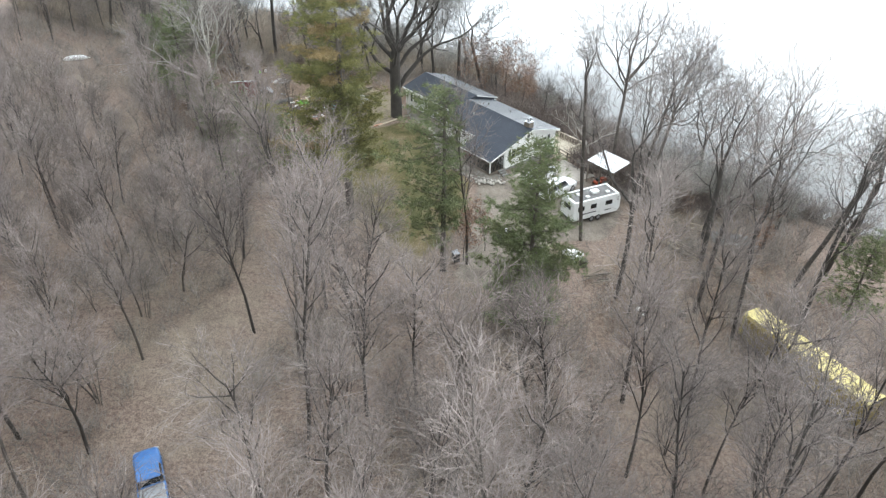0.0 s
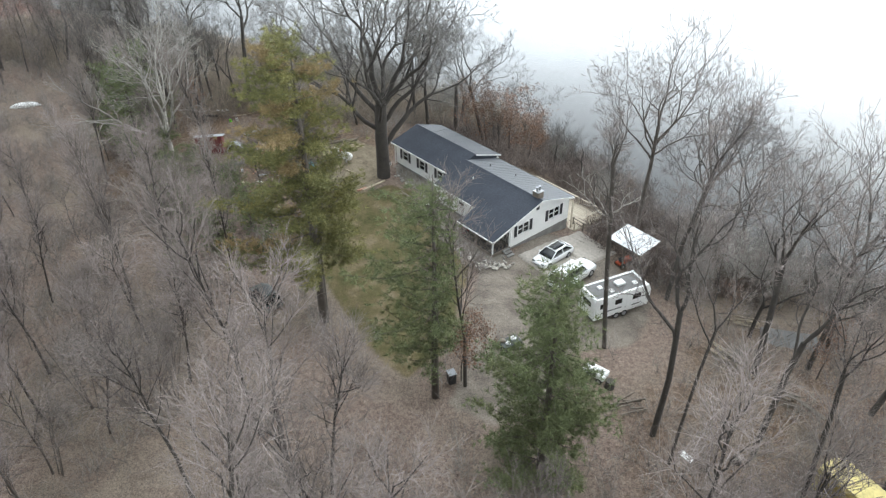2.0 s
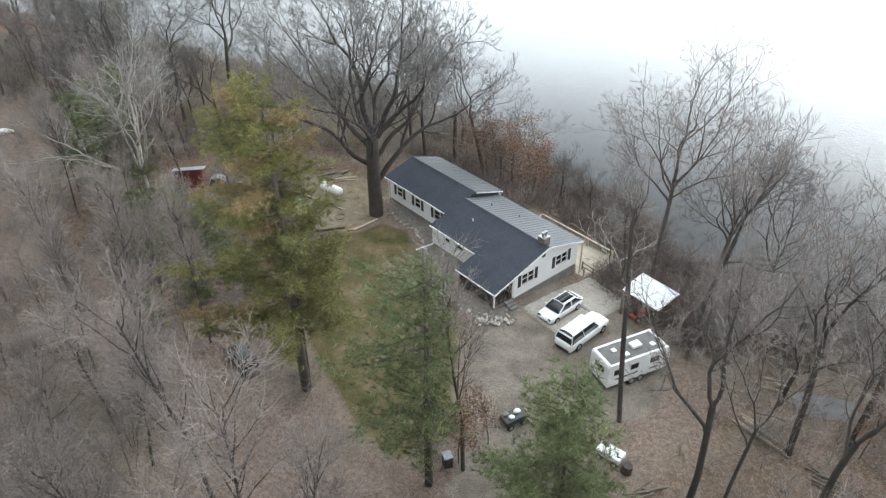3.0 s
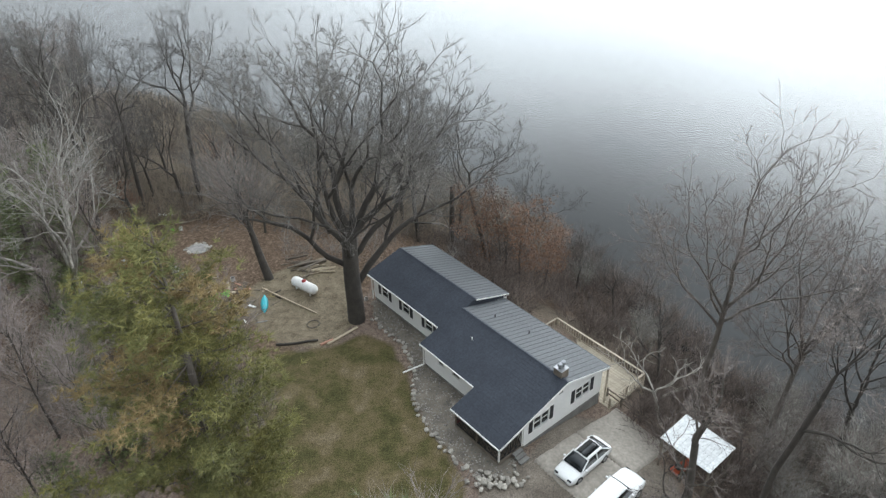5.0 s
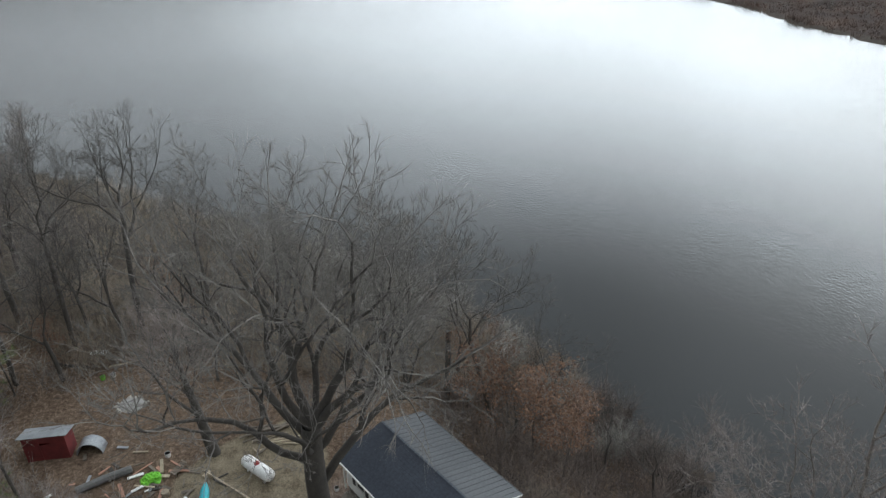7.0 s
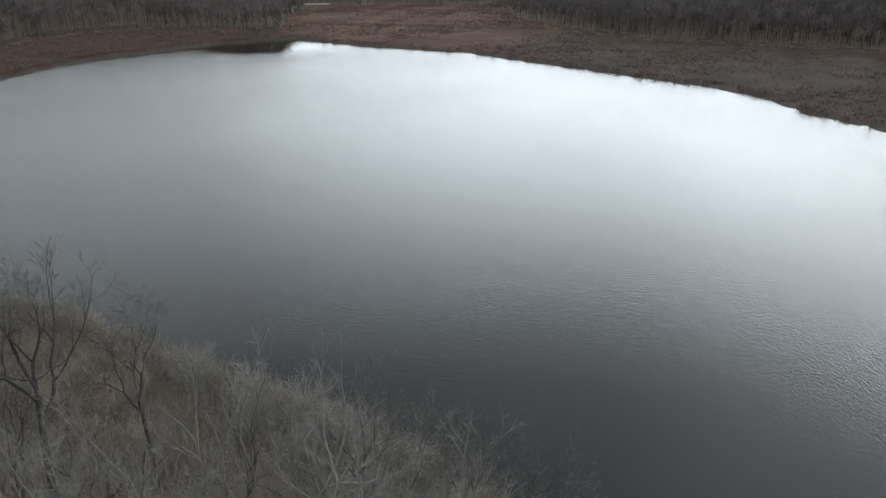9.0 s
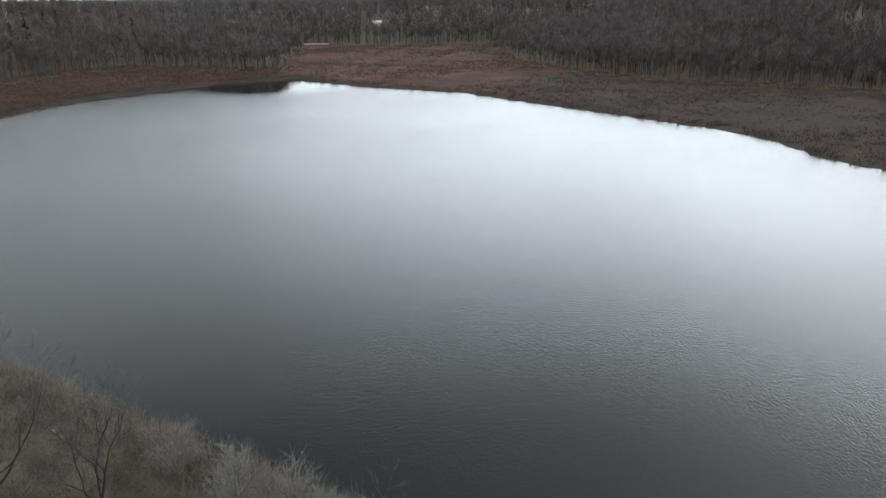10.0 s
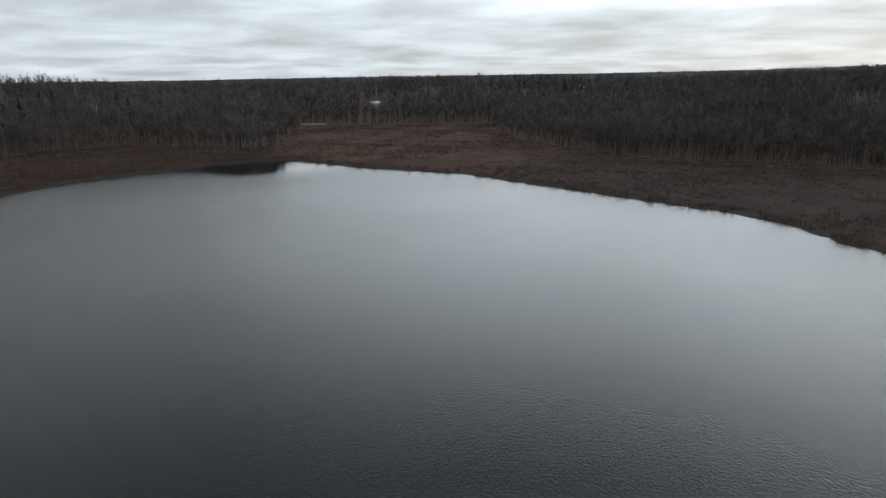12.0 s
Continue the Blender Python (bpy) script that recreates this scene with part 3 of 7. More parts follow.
def window(parent, along, a0, a1, z0, z1, pos, out, shutters=True, panes=1):
    """A window in an opening, with trim, panes, a meeting rail and shutters; out: +1 or -1, the way that it faces."""
    def solid(b, s, t, p, q, d0, d1):
        lo, hi = sorted((pos + out * d0, pos + out * d1))
        if along == 0:
            b.box(s, t, lo, hi, p, q)
        else:
            b.box(lo, hi, s, t, p, q)
    w = new("window")
    w.parent = parent
    fr = Builder()
    for s, t, p, q in ((a0 - 0.09, a0 + 0.03, z0 - 0.09, z1 + 0.09), (a1 - 0.03, a1 + 0.09, z0 - 0.09, z1 + 0.09), (a0 + 0.03, a1 - 0.03, z1 - 0.03, z1 + 0.09)):
        solid(fr, s, t, p, q, -0.05, 0.035)
    step = (a1 - a0) / panes
    for i in range(panes):
        solid(fr, a0 + i * step + 0.03, a0 + (i + 1) * step - 0.03, (z0 + z1) / 2 - 0.025, (z0 + z1) / 2 + 0.025, -0.06, -0.01)
        if i:
            solid(fr, a0 + i * step - 0.04, a0 + i * step + 0.04, z0, z1 - 0.03, -0.06, 0.02)
    part("frame", fr, TRIM, w)
    si = Builder()
    solid(si, a0 - 0.12, a1 + 0.12, z0 - 0.10, z0 - 0.0, -0.05, 0.07)
    part("sill", si, TRIM, w)
    for i in range(panes):
        g = Builder()
        solid(g, a0 + i * step + 0.03, a0 + (i + 1) * step - 0.03, z0, z1 - 0.03, -0.085, -0.07)
        part("pane", g, GLASS, w)
    if shutters:
        for s in (a0 - 0.50, a1 + 0.11):
            sh = Builder()
            solid(sh, s, s + 0.39, z0 - 0.08, z1 + 0.08, 0.003, 0.03)
            for k in range(9):
                z = z0 + (z1 - z0) * (k + 0.5) / 9
                solid(sh, s + 0.05, s + 0.34, z - 0.045, z + 0.045, 0.03, 0.045)
            part("shutter", sh, SHUTTER, w, "black louvred shutter")


def make_house():
    # far wing: windows on the yard side
    wing_win = [(20.1, 21.1), (16.9, 17.9), (13.6, 14.6)]
    holes = [(a, c, 1.15, 2.25) for a, c in wing_win]
    b = Builder()
    wall_panel(b, 1, 11.9, 22.4, 0.25, 2.92, 5.0, 0.18, holes)
    part("wall", b, WHITE, house, "white clapboard wall")
    for a, c in wing_win:
        window(house, 1, a, c, 1.15, 2.25, 5.0, -1)
    b = Builder()
    wall_panel(b, 1, 11.9, 22.4, -2.6, 2.7, 11.86, 0.18, [(13, 14.8, 0.4, 2.3), (17, 18.2, 1.1, 2.2)])
    part("wall", b, WHITE, house, "white clapboard wall")
    window(house, 1, 13, 14.8, 0.4, 2.3, 12.04, 1, False, 2)
    window(house, 1, 17, 18.2, 1.1, 2.2, 12.04, 1)
    for y, x0, x1 in ((22.22, 5.18, 11.86),):
        b = Builder()
        b.prism([(x0, -1.8), (x1, -1.8), (x1, 2.72), (W_RIDGE, W_TOP - 0.32), (x0, 2.85)], 1, y, y + 0.18)
        part("gable_wall", b, WHITE, house)
    # main block
    b = Builder()
    wall_panel(b, 1, 0.5, 11.9, 0.25, 2.5, 2.75, 0.18, [(7.4, 8.3, 1.5, 2.2), (9.4, 10.1, 1.5, 2.2), (1.6, 2.6, 0.25, 2.25), (3.4, 4.6, 1.0, 2.1)])
    part("wall", b, WHITE, house, "white clapboard wall")
    window(house, 1, 7.4, 8.3, 1.5, 2.2, 2.75, -1, False)
    window(house, 1, 9.4, 10.1, 1.5, 2.2, 2.75, -1, False)
    window(house, 1, 3.4, 4.6, 1.0, 2.1, 2.75, -1, False)
    d = new("door"); d.parent = house
    part("leaf", bbox(0.06, 0.98, 1.98, 0.01, (2.84, 2.1, 1.25)), SHUTTER, d, "dark front door")
    part("handle", bbox(0.05, 0.04, 0.14, 0.01, (2.79, 1.75, 1.25)), ALLOY, d)
    b = Builder()
    wall_panel(b, 1, 0.5, 11.9, -2.9, 2.55, 11.3, 0.18, [(2, 4, 0.4, 2.25), (7, 8.2, 1.1, 2.2)])
    part("wall", b, WHITE, house, "white clapboard wall")
    window(house, 1, 2, 4, 0.4, 2.25, 11.48, 1, False, 2)
    window(house, 1, 7, 8.2, 1.1, 2.2, 11.48, 1)
    # near gable: two groups of windows, wall stepped down to the lake side
    groups = [(3.75, 5.35, 2), (8.35, 9.95, 2)]
    b = Builder()
    wall_panel(b, 0, 2.75, 11.48, -0.1, 2.45, 0.32, 0.18, [(a, c, 0.95, 2.1) for a, c, _ in groups])
    b.prism([(2.75, 2.45), (11.48, 2.45), (11.48, 2.5), (M_RIDGE, M_TOP - 0.14), (2.75, 2.56)], 1, 0.32, 0.5)
    part("gable_wall", b, WHITE, house, "white clapboard gable wall")
    for a, c, n in groups:
        window(house, 0, a, c, 0.95, 2.1, 0.32, -1, True, n)
    part("gable_vent", bbox(0.42, 0.04, 0.42, 0.01, (M_RIDGE - 0.35, 0.30, 3.1)), SHUTTER, house, "dark louvred gable vent")
    b = Builder()
    b.box(2.80, 11.46, 0.36, 0.5, -2.4, -0.1)
    b.box(2.80, 2.90, 0.5, 11.9, -0.6, 0.25)
    b.box(5.05, 5.15, 11.9, 22.35, -0.6, 0.25)
    part("foundation", b, STONEW, house, "grey block foundation")
    b = Builder()
    b.box(2.95, 11.3, 0.5, 11.9, 0.1, 0.25)
    b.box(5.2, 11.86, 11.9, 22.2, 0.1, 0.25)
    part("floor_slab", b, DARK, house)
    b = Builder()
    b.box(2.95, 11.86, 11.8, 11.9, 0.25, 2.5)
    part("inner_wall", b, WHITE, house)
    # roofs: slabs with thickness
    def slope(name, material, x_hi, z_hi, x_lo, z_lo, y0, y1, t=0.14, label=""):
        b = Builder()
        b.prism([(x_hi, z_hi), (x_lo, z_lo), (x_lo, z_lo - t), (x_hi, z_hi - t)], 1, y0, y1)
        return part(name, b, material, house, label)
    mz = lambda x: M_TOP - M_SLOPE * (M_RIDGE - x)
    slope("roof", SHINGLE, M_RIDGE, M_TOP, 2.35, mz(2.35), 5.3, 12.0, label="charcoal shingle roof slope")
    slope("roof", SHINGLE, M_RIDGE, M_TOP, 0.0, mz(0.0), 0.0, 5.3, label="charcoal shingle roof slope")
    MB = M_TOP - 0.29 * (11.9 - M_RIDGE)
    slope("roof", METALROOF, M_RIDGE, M_TOP, 11.9, MB, 0.0, 11.85, label="grey ribbed roof slope")
    slope("roof", SHINGLE, W_RIDGE, W_TOP, 4.55, W_TOP - W_SLOPE * (W_RIDGE - 4.55), 12.0, 22.75, label="charcoal shingle roof slope")
    WB = W_TOP - 0.33 * (12.4 - W_RIDGE)
    slope("roof", METALROOF, W_RIDGE, W_TOP, 12.4, WB, 11.85, 22.75, label="grey ribbed roof slope")
    # step between the two roofs
    b = Builder()
    b.prism([(W_RIDGE - 1.2, 3.5), (12.2, 2.5), (12.2, WB - 0.02), (W_RIDGE, W_TOP - 0.05), (W_RIDGE - 1.2, W_TOP - 0.36)], 1, 11.95, 12.05)
    part("roof_step", b, SHINGLE, house)
    # courses on the dark slopes and ribs on the grey ones
    def courses(x_hi, z_hi, x_lo, z_lo, y0, y1, n):
        me = None
        for i in range(n):
            f0, f1 = i / n, (i + 1) / n
            b = Builder()
            xa, xb = x_lo + (x_hi - x_lo) * f0, x_lo + (x_hi - x_lo) * f1
            za, zb = z_lo + (z_hi - z_lo) * f0, z_lo + (z_hi - z_lo) * f1
            b.prism([(xa, za + 0.004), (xb, zb + 0.004), (xb, zb + 0.008), (xa, za + 0.015)], 1, y0 + 0.02, y1 - 0.02)
            part("shingle_course", b, SHINGLE, house)
    courses(M_RIDGE, M_TOP, 2.35, mz(2.35), 5.3, 12.0, 16)
    courses(2.35, mz(2.35), 0.0, mz(0.0), 0.0, 5.3, 8)
    courses(M_RIDGE, M_TOP, 2.35, mz(2.35), 0.0, 5.3, 16)
    courses(W_RIDGE, W_TOP, 4.55, W_TOP - W_SLOPE * (W_RIDGE - 4.55), 12.0, 22.75, 15)
    def ribs(x_hi, z_hi, x_lo, z_lo, y0, y1, step):
        n = int((y1 - y0) / step)
        d = Vector((x_lo - x_hi, 0, z_lo - z_hi))
        b = Builder()
        w = (y1 - y0) / n
        b.prism([(x_hi, z_hi + 0.005), (x_lo, z_lo + 0.005), (x_lo, z_lo + 0.030), (x_hi, z_hi + 0.030)], 1, 0.0, w - 0.055)
        panel = b.mesh("roof_panel", METALROOF)
        b = Builder()
        b.prism([(x_hi, z_hi + 0.005), (x_lo, z_lo + 0.005), (x_lo, z_lo + 0.055), (x_hi, z_hi + 0.055)], 1, w - 0.052, w - 0.003)
        rib = b.mesh("roof_rib", METALROOF)
        for i in range(n):
            part("roof_panel", panel, METALROOF, house, at=pose(0, y0 + i * w, 0))
            part("roof_rib", rib, METALROOF, house, at=pose(0, y0 + i * w, 0))
    ribs(M_RIDGE, M_TOP, 11.9, MB, 0.02, 11.83, 0.45)
    ribs(W_RIDGE, W_TOP, 12.4, WB, 11.87, 22.73, 0.45)
    for x, z, y0, y1 in ((M_RIDGE, M_TOP, 0.0, 11.95), (W_RIDGE, W_TOP, 11.95, 22.75)):
        b = Builder()
        b.prism([(x - 0.16, z - 0.01), (x, z + 0.055), (x + 0.16, z - 0.01)], 1, y0, y1)
        part("ridge_cap", b, SHINGLE, house)
    # fascia, rake boards, gutters
    def board(p, q, w=0.04, h=0.18, name="fascia", m=TRIM):
        part(name, bar(p, q, w, h), m, house)
    board((2.32, 5.3, mz(2.35) - 0.06), (2.32, 12, mz(2.35) - 0.06), 0.10, 0.12, "gutter")
    board((-0.03, 0, mz(0) - 0.06), (-0.03, 5.3, mz(0) - 0.06), 0.10, 0.12, "gutter")
    wz = W_TOP - W_SLOPE * (W_RIDGE - 4.55)
    board((4.52, 12, wz - 0.06), (4.52, 22.75, wz - 0.06), 0.10, 0.12, "gutter")
    board((11.95, 0, MB - 0.06), (11.95, 11.85, MB - 0.06), 0.10, 0.10, "gutter", METALROOF)
    board((12.45, 11.85, WB - 0.06), (12.45, 22.75, WB - 0.06), 0.10, 0.10, "gutter", METALROOF)
    for y in (-0.025,):
        board((0.0, y, mz(0) - 0.08), (M_RIDGE, y, M_TOP - 0.08), name="rake_board")
        board((M_RIDGE, y, M_TOP - 0.08), (11.9, y, MB - 0.08), name="rake_board")
    board((4.55, 22.78, wz - 0.08), (W_RIDGE, 22.78, W_TOP - 0.10), name="rake_board", m=SHINGLE)
    board((W_RIDGE, 22.78, W_TOP - 0.08), (12.4, 22.78, WB - 0.08), name="rake_board", m=METALROOF)
    board((W_RIDGE, 11.82, W_TOP - 0.02), (12.4, 11.82, WB - 0.02), 0.03, 0.10, name="rake_board")
    for x, y, z0, z1 in ((2.55, 11.8, 0.3, 2.4), (4.75, 22.3, 0.2, 2.8), (12.2, 12.0, -1.0, 2.6)):
        part("downspout", bar((x, y, z0), (x, y, z1), 0.09, 0.09), TRIM, house)
    part("splash_hose", bar((2.5, 11.8, 0.32), (0.7, 12.3, 0.12), 0.1, 0.1), TRIM, house, "white drain pipe across the gravel")
    # chimney and vents
    ch = new("chimney"); ch.parent = house
    part("stack", bbox(0.8, 0.8, 1.0, 0.02, (M_RIDGE + 0.3, 1.0, M_TOP + 0.1)), OLDWOOD, ch, "weathered brown chimney box")
    part("cap", bbox(0.85, 0.85, 0.06, 0.01, (M_RIDGE + 0.3, 1.0, M_TOP + 0.63)), ALLOY, ch)
    for dx in (-0.18, 0.2):
        b = Builder()
        b.tube([(M_RIDGE + 0.3 + dx, 1.0, M_TOP + 0.66), (M_RIDGE + 0.3 + dx, 1.0, M_TOP + 0.95), (M_RIDGE + 0.3 + dx, 1.0, M_TOP + 0.95), (M_RIDGE + 0.3 + dx, 1.0, M_TOP + 1.12)], [0.11, 0.11, 0.19, 0.17], 12)
        part("flue", b, GALV, ch, "bright metal flue")
    for x, y in ((5.2, 8.7), (8.6, 9.6), (9.4, 6.4)):
        z = (mz(x) if x < M_RIDGE else M_TOP - 0.29 * (x - M_RIDGE))
        b = Builder()
        b.tube([(x, y, z - 0.05), (x, y, z + 0.3)], [0.06, 0.055], 10)
        part("vent_pipe", b, TRIM if x < M_RIDGE else PLASTIC, house)
    # porch: floor, posts, dark screens of crossed laths
    b = Builder()
    b.box(0.25, 2.75, 0.3, 5.1, -0.5, 0.12)
    part("porch_floor", b, OLDWOOD, house, "grey boarded porch floor")
    for x, y in ((0.3, 0.35), (0.3, 2.7), (0.3, 5.05), (2.6, 0.35)):
        part("porch_post", bar((x, y, 0.1), (x, y, mz(x) - 0.15), 0.12, 0.12), TRIM if y < 1 else OLDWOOD, house)
    def lattice(p, q, z0, z1, n):
        p, q = Vector((*p, 0)), Vector((*q, 0))
        for i in range(n):
            a, c = p.lerp(q, i / n), p.lerp(q, (i + 1) / n)
            for s, t in (((a.x, a.y, z0), (c.x, c.y, z1)), ((c.x, c.y, z0), (a.x, a.y, z1))):
                part("lath", bar(s, t, 0.035, 0.05), IRON, house)
            part("baluster", bar((a.x, a.y, z0), (a.x, a.y, z1), 0.05, 0.05), IRON, house)
        for z in (z0, z1):
            part("rail", bar((p.x, p.y, z), (q.x, q.y, z), 0.07, 0.06), IRON, house)
    lattice((0.3, 0.42), (0.3, 5.0), 0.22, 1.0, 7)
    lattice((0.36, 0.35), (2.55, 0.35), 0.22, 1.75, 4)
    b = Builder()
    b.box(0.3, 2.75, 5.05, 5.15, 0.12, mz(0.3) - 0.16)
    part("porch_side", b, BARN, house, "dark red boarded porch side")
    for i in range(3):
        part("porch_step", bbox(0.9, 0.32, 0.16, 0.02, (2.0, 0.12 - 0.32 * i, 0.02 - 0.16 * i)), STONEW, house)


make_house()


def make_deck():
    dk = thing("deck", "raised new-lumber deck with railing behind the house", "deck", HOUSE)
    Z, x0, x1, y0, y1 = -1.45, 11.7, 16.3, -0.6, 9.3
    n = 32
    bd = Builder()
    bd.box(0, (x1 - x0) / n - 0.012, y0, 3.6, Z - 0.04, Z)
    board = bd.mesh("deck_board", LUMBER)
    bd = Builder()
    bd.box(0, (x1 - x0) / n - 0.012, 3.6, y1, Z - 0.04, Z)
    board2 = bd.mesh("deck_board", LUMBER)
    for i in range(n):
        part("deck_board", board, LUMBER, dk, at=pose(x0 + i * (x1 - x0) / n, 0, 0))
        if x0 + i * (x1 - x0) / n > 14.6:
            part("deck_board", board2, LUMBER, dk, at=pose(x0 + i * (x1 - x0) / n, 0, 0))
    for p, q in (((x0, y0, Z - 0.14), (x1, y0, Z - 0.14)), ((x1, y0, Z - 0.14), (x1, y1, Z - 0.14)), ((14.6, 3.6, Z - 0.14), (14.6, y1, Z - 0.14)), ((14.6, y1, Z - 0.14), (x1, y1, Z - 0.14))):
        part("joist", bar(p, q, 0.06, 0.2), LUMBER, dk)
    H = Matrix(HOUSE)
    for x, y in ((x0 + 0.1, y0 + 0.06), ((x0 + x1) / 2, y0 + 0.06), (x1 - 0.06, y0 + 0.06), (x1 - 0.06, 2.8), (x1 - 0.06, 6.4), (x1 - 0.06, y1 - 0.06), (14.66, y1 - 0.06), (14.66, 6.4)):
        w = H @ Vector((x, y, 0))
        part("post", bar((x, y, ground_z(w.x, w.y) - 0.3), (x, y, Z + 1.0), 0.13, 0.13), LUMBER, dk)
    def railing(p, q):
        p, q = Vector((*p, 0)), Vector((*q, 0))
        part("top_rail", bar((p.x, p.y, Z + 0.98), (q.x, q.y, Z + 0.98), 0.16, 0.05), LUMBER, dk)
        part("low_rail", bar((p.x, p.y, Z + 0.14), (q.x, q.y, Z + 0.14), 0.05, 0.08), LUMBER, dk)
        n = max(2, int((q - p).length / 0.28))
        for i in range(1, n):
            s = p.lerp(q, i / n)
            part("baluster", bar((s.x, s.y, Z + 0.14), (s.x, s.y, Z + 0.96), 0.04, 0.04), LUMBER, dk)
    railing((x0 + 1.2, y0 + 0.06), (x1 - 0.06, y0 + 0.06))
    railing((x1 - 0.06, y0 + 0.06), (x1 - 0.06, y1 - 0.06))
    railing((x1 - 0.06, y1 - 0.06), (14.66, y1 - 0.06))
    railing((14.66, y1 - 0.06), (14.66, 3.6))
    part("corner_post", bar((11.9, 0.1, Z - 0.05), (11.9, 0.1, 2.2), 0.13, 0.13), LUMBER, dk, "tall post under the roof corner")
    # dark picket screen along the back of the house
    fn = thing("picket_fence", "dark picket fence beside the back wall", "fence", HOUSE)
    for i in range(26):
        y = 3.4 + i * 0.32
        part("picket", bar((12.55, y, -1.6), (12.55, y, 0.1), 0.09, 0.05), OLDWOOD, fn)
    for z in (-1.2, -0.1):
        part("rail", bar((12.6, 3.3, z), (12.6, 11.6, z), 0.05, 0.08), OLDWOOD, fn)
    for y in (3.3, 6.0, 8.8, 11.6):
        part("post", bar((12.66, y, -3.2), (12.66, y, 0.15), 0.1, 0.1), OLDWOOD, fn)


make_deck()


# ---------------------------------------------------------------- trees
UP = Vector((0, 0, 1))


def grow(wood, twig, rng, p, d, L, r, lvl, C):
    n = C["seg"][lvl]
    pts, d = [p.copy()], d.copy()
    for i in range(n):
        w = C["wob"][lvl]
        d = (d + Vector((rng.gauss(0, w), rng.gauss(0, w), rng.gauss(0, w))) + UP * C["trop"][lvl]).normalized()
        p = p + d * (L / n)
        pts.append(p.copy())
    tip = C["tip"][lvl]
    radii = [r * (1 - (1 - tip) * i / n) for i in range(n + 1)]
    last = lvl + 1 >= C["levels"]
    out = wood if lvl <= C["wood"] else twig
    if last:
        out.spike(pts[0], pts[-1], r)
    else:
        if lvl == 0:
            pts.insert(0, pts[0] - UP * 0.4)
            radii.insert(0, r * 1.35)
        out.tube(pts, radii, C["sides"][lvl], cap=False)
        if lvl == 0:
            pts.pop(0)
        k, az = C["kids"][lvl], rng.uniform(0, 6.28)
        for j in range(k):
            f = C["start"][lvl] + (1 - C["start"][lvl]) * (j + rng.random()) / k
            s = f * n
            i = min(int(s), n - 1)
            q = pts[i].lerp(pts[i + 1], s - i)
            ax = (pts[i + 1] - pts[i]).normalized()
            az += 2.4 + rng.uniform(-0.5, 0.5)
            side = ax.orthogonal().normalized()
            side = side * math.cos(az) + ax.cross(side) * math.sin(az)
            a = radians(C["ang"][lvl] + rng.uniform(-13, 13))
            dd = (ax * math.cos(a) + side * math.sin(a)).normalized()
            LL = C["len"][lvl + 1] * (1.15 - C["taper"] * f) * rng.uniform(0.65, 1.25)
            rr = min(C["rad"][lvl + 1] * rng.uniform(0.8, 1.2), r * 0.75)
            grow(wood, twig, rng, q, dd, LL, rr, lvl + 1, C)


FOREST = dict(levels=5, wood=1, seg=[7, 4, 2, 1, 1], wob=[0.05, 0.12, 0.16, 0.2, 0], trop=[0.04, 0.16, 0.12, 0.08, 0], tip=[0.22, 0.3, 0.35, 0.4, 0], sides=[6, 4, 3, 3, 3],
              kids=[14, 5, 5, 4], start=[0.40, 0.25, 0.2, 0.1], ang=[32, 30, 32, 32], len=[0, 5.2, 2.7, 1.7, 1.45], rad=[0, 0.062, 0.031, 0.020, 0.0165], taper=0.55)
SAPLING = dict(FOREST, levels=4, wood=1, seg=[5, 3, 1, 1], kids=[9, 5, 5], start=[0.25, 0.2, 0.1], ang=[36, 38, 36], len=[0, 2.6, 1.6, 1.2], rad=[0, 0.026, 0.017, 0.014], sides=[5, 3, 3, 3], wob=[0.07, 0.14, 0.2, 0], trop=[0.04, 0.1, 0.06, 0], tip=[0.25, 0.3, 0.4, 0], taper=0.5)
BUSHY = dict(FOREST, kids=[9, 6, 5, 4], start=[0.22, 0.2, 0.15, 0.1], ang=[34, 32, 32, 32], len=[0, 5.6, 2.8, 1.6, 1.2], rad=[0, 0.06, 0.028, 0.018, 0.015], taper=0.5)


def tree(name, label, seed, H, r, C, bark, twigs, lean=(0, 0), stems=1, at=None, group="", leans=()):
    rng = random.Random(seed)
    wood, twig = Builder(), Builder()
    for s in range(stems):
        a = rng.uniform(0, 6.28)
        tilt = 0 if stems == 1 else 0.22
        if leans:
            tilt, lean = 0, leans[s]
        d = Vector((lean[0] + tilt * math.cos(a), lean[1] + tilt * math.sin(a), 1)).normalized()
        grow(wood, twig, rng, Vector((0.3 * math.cos(a), 0.3 * math.sin(a), 0)) * (stems > 1), d, H * rng.uniform(0.9, 1.05), r, 0, C)
    t = thing(name, label, "tree", at, group)
    part("trunk", wood, bark, t, smooth=True)
    part("crown", twig, twigs, t)
    return t


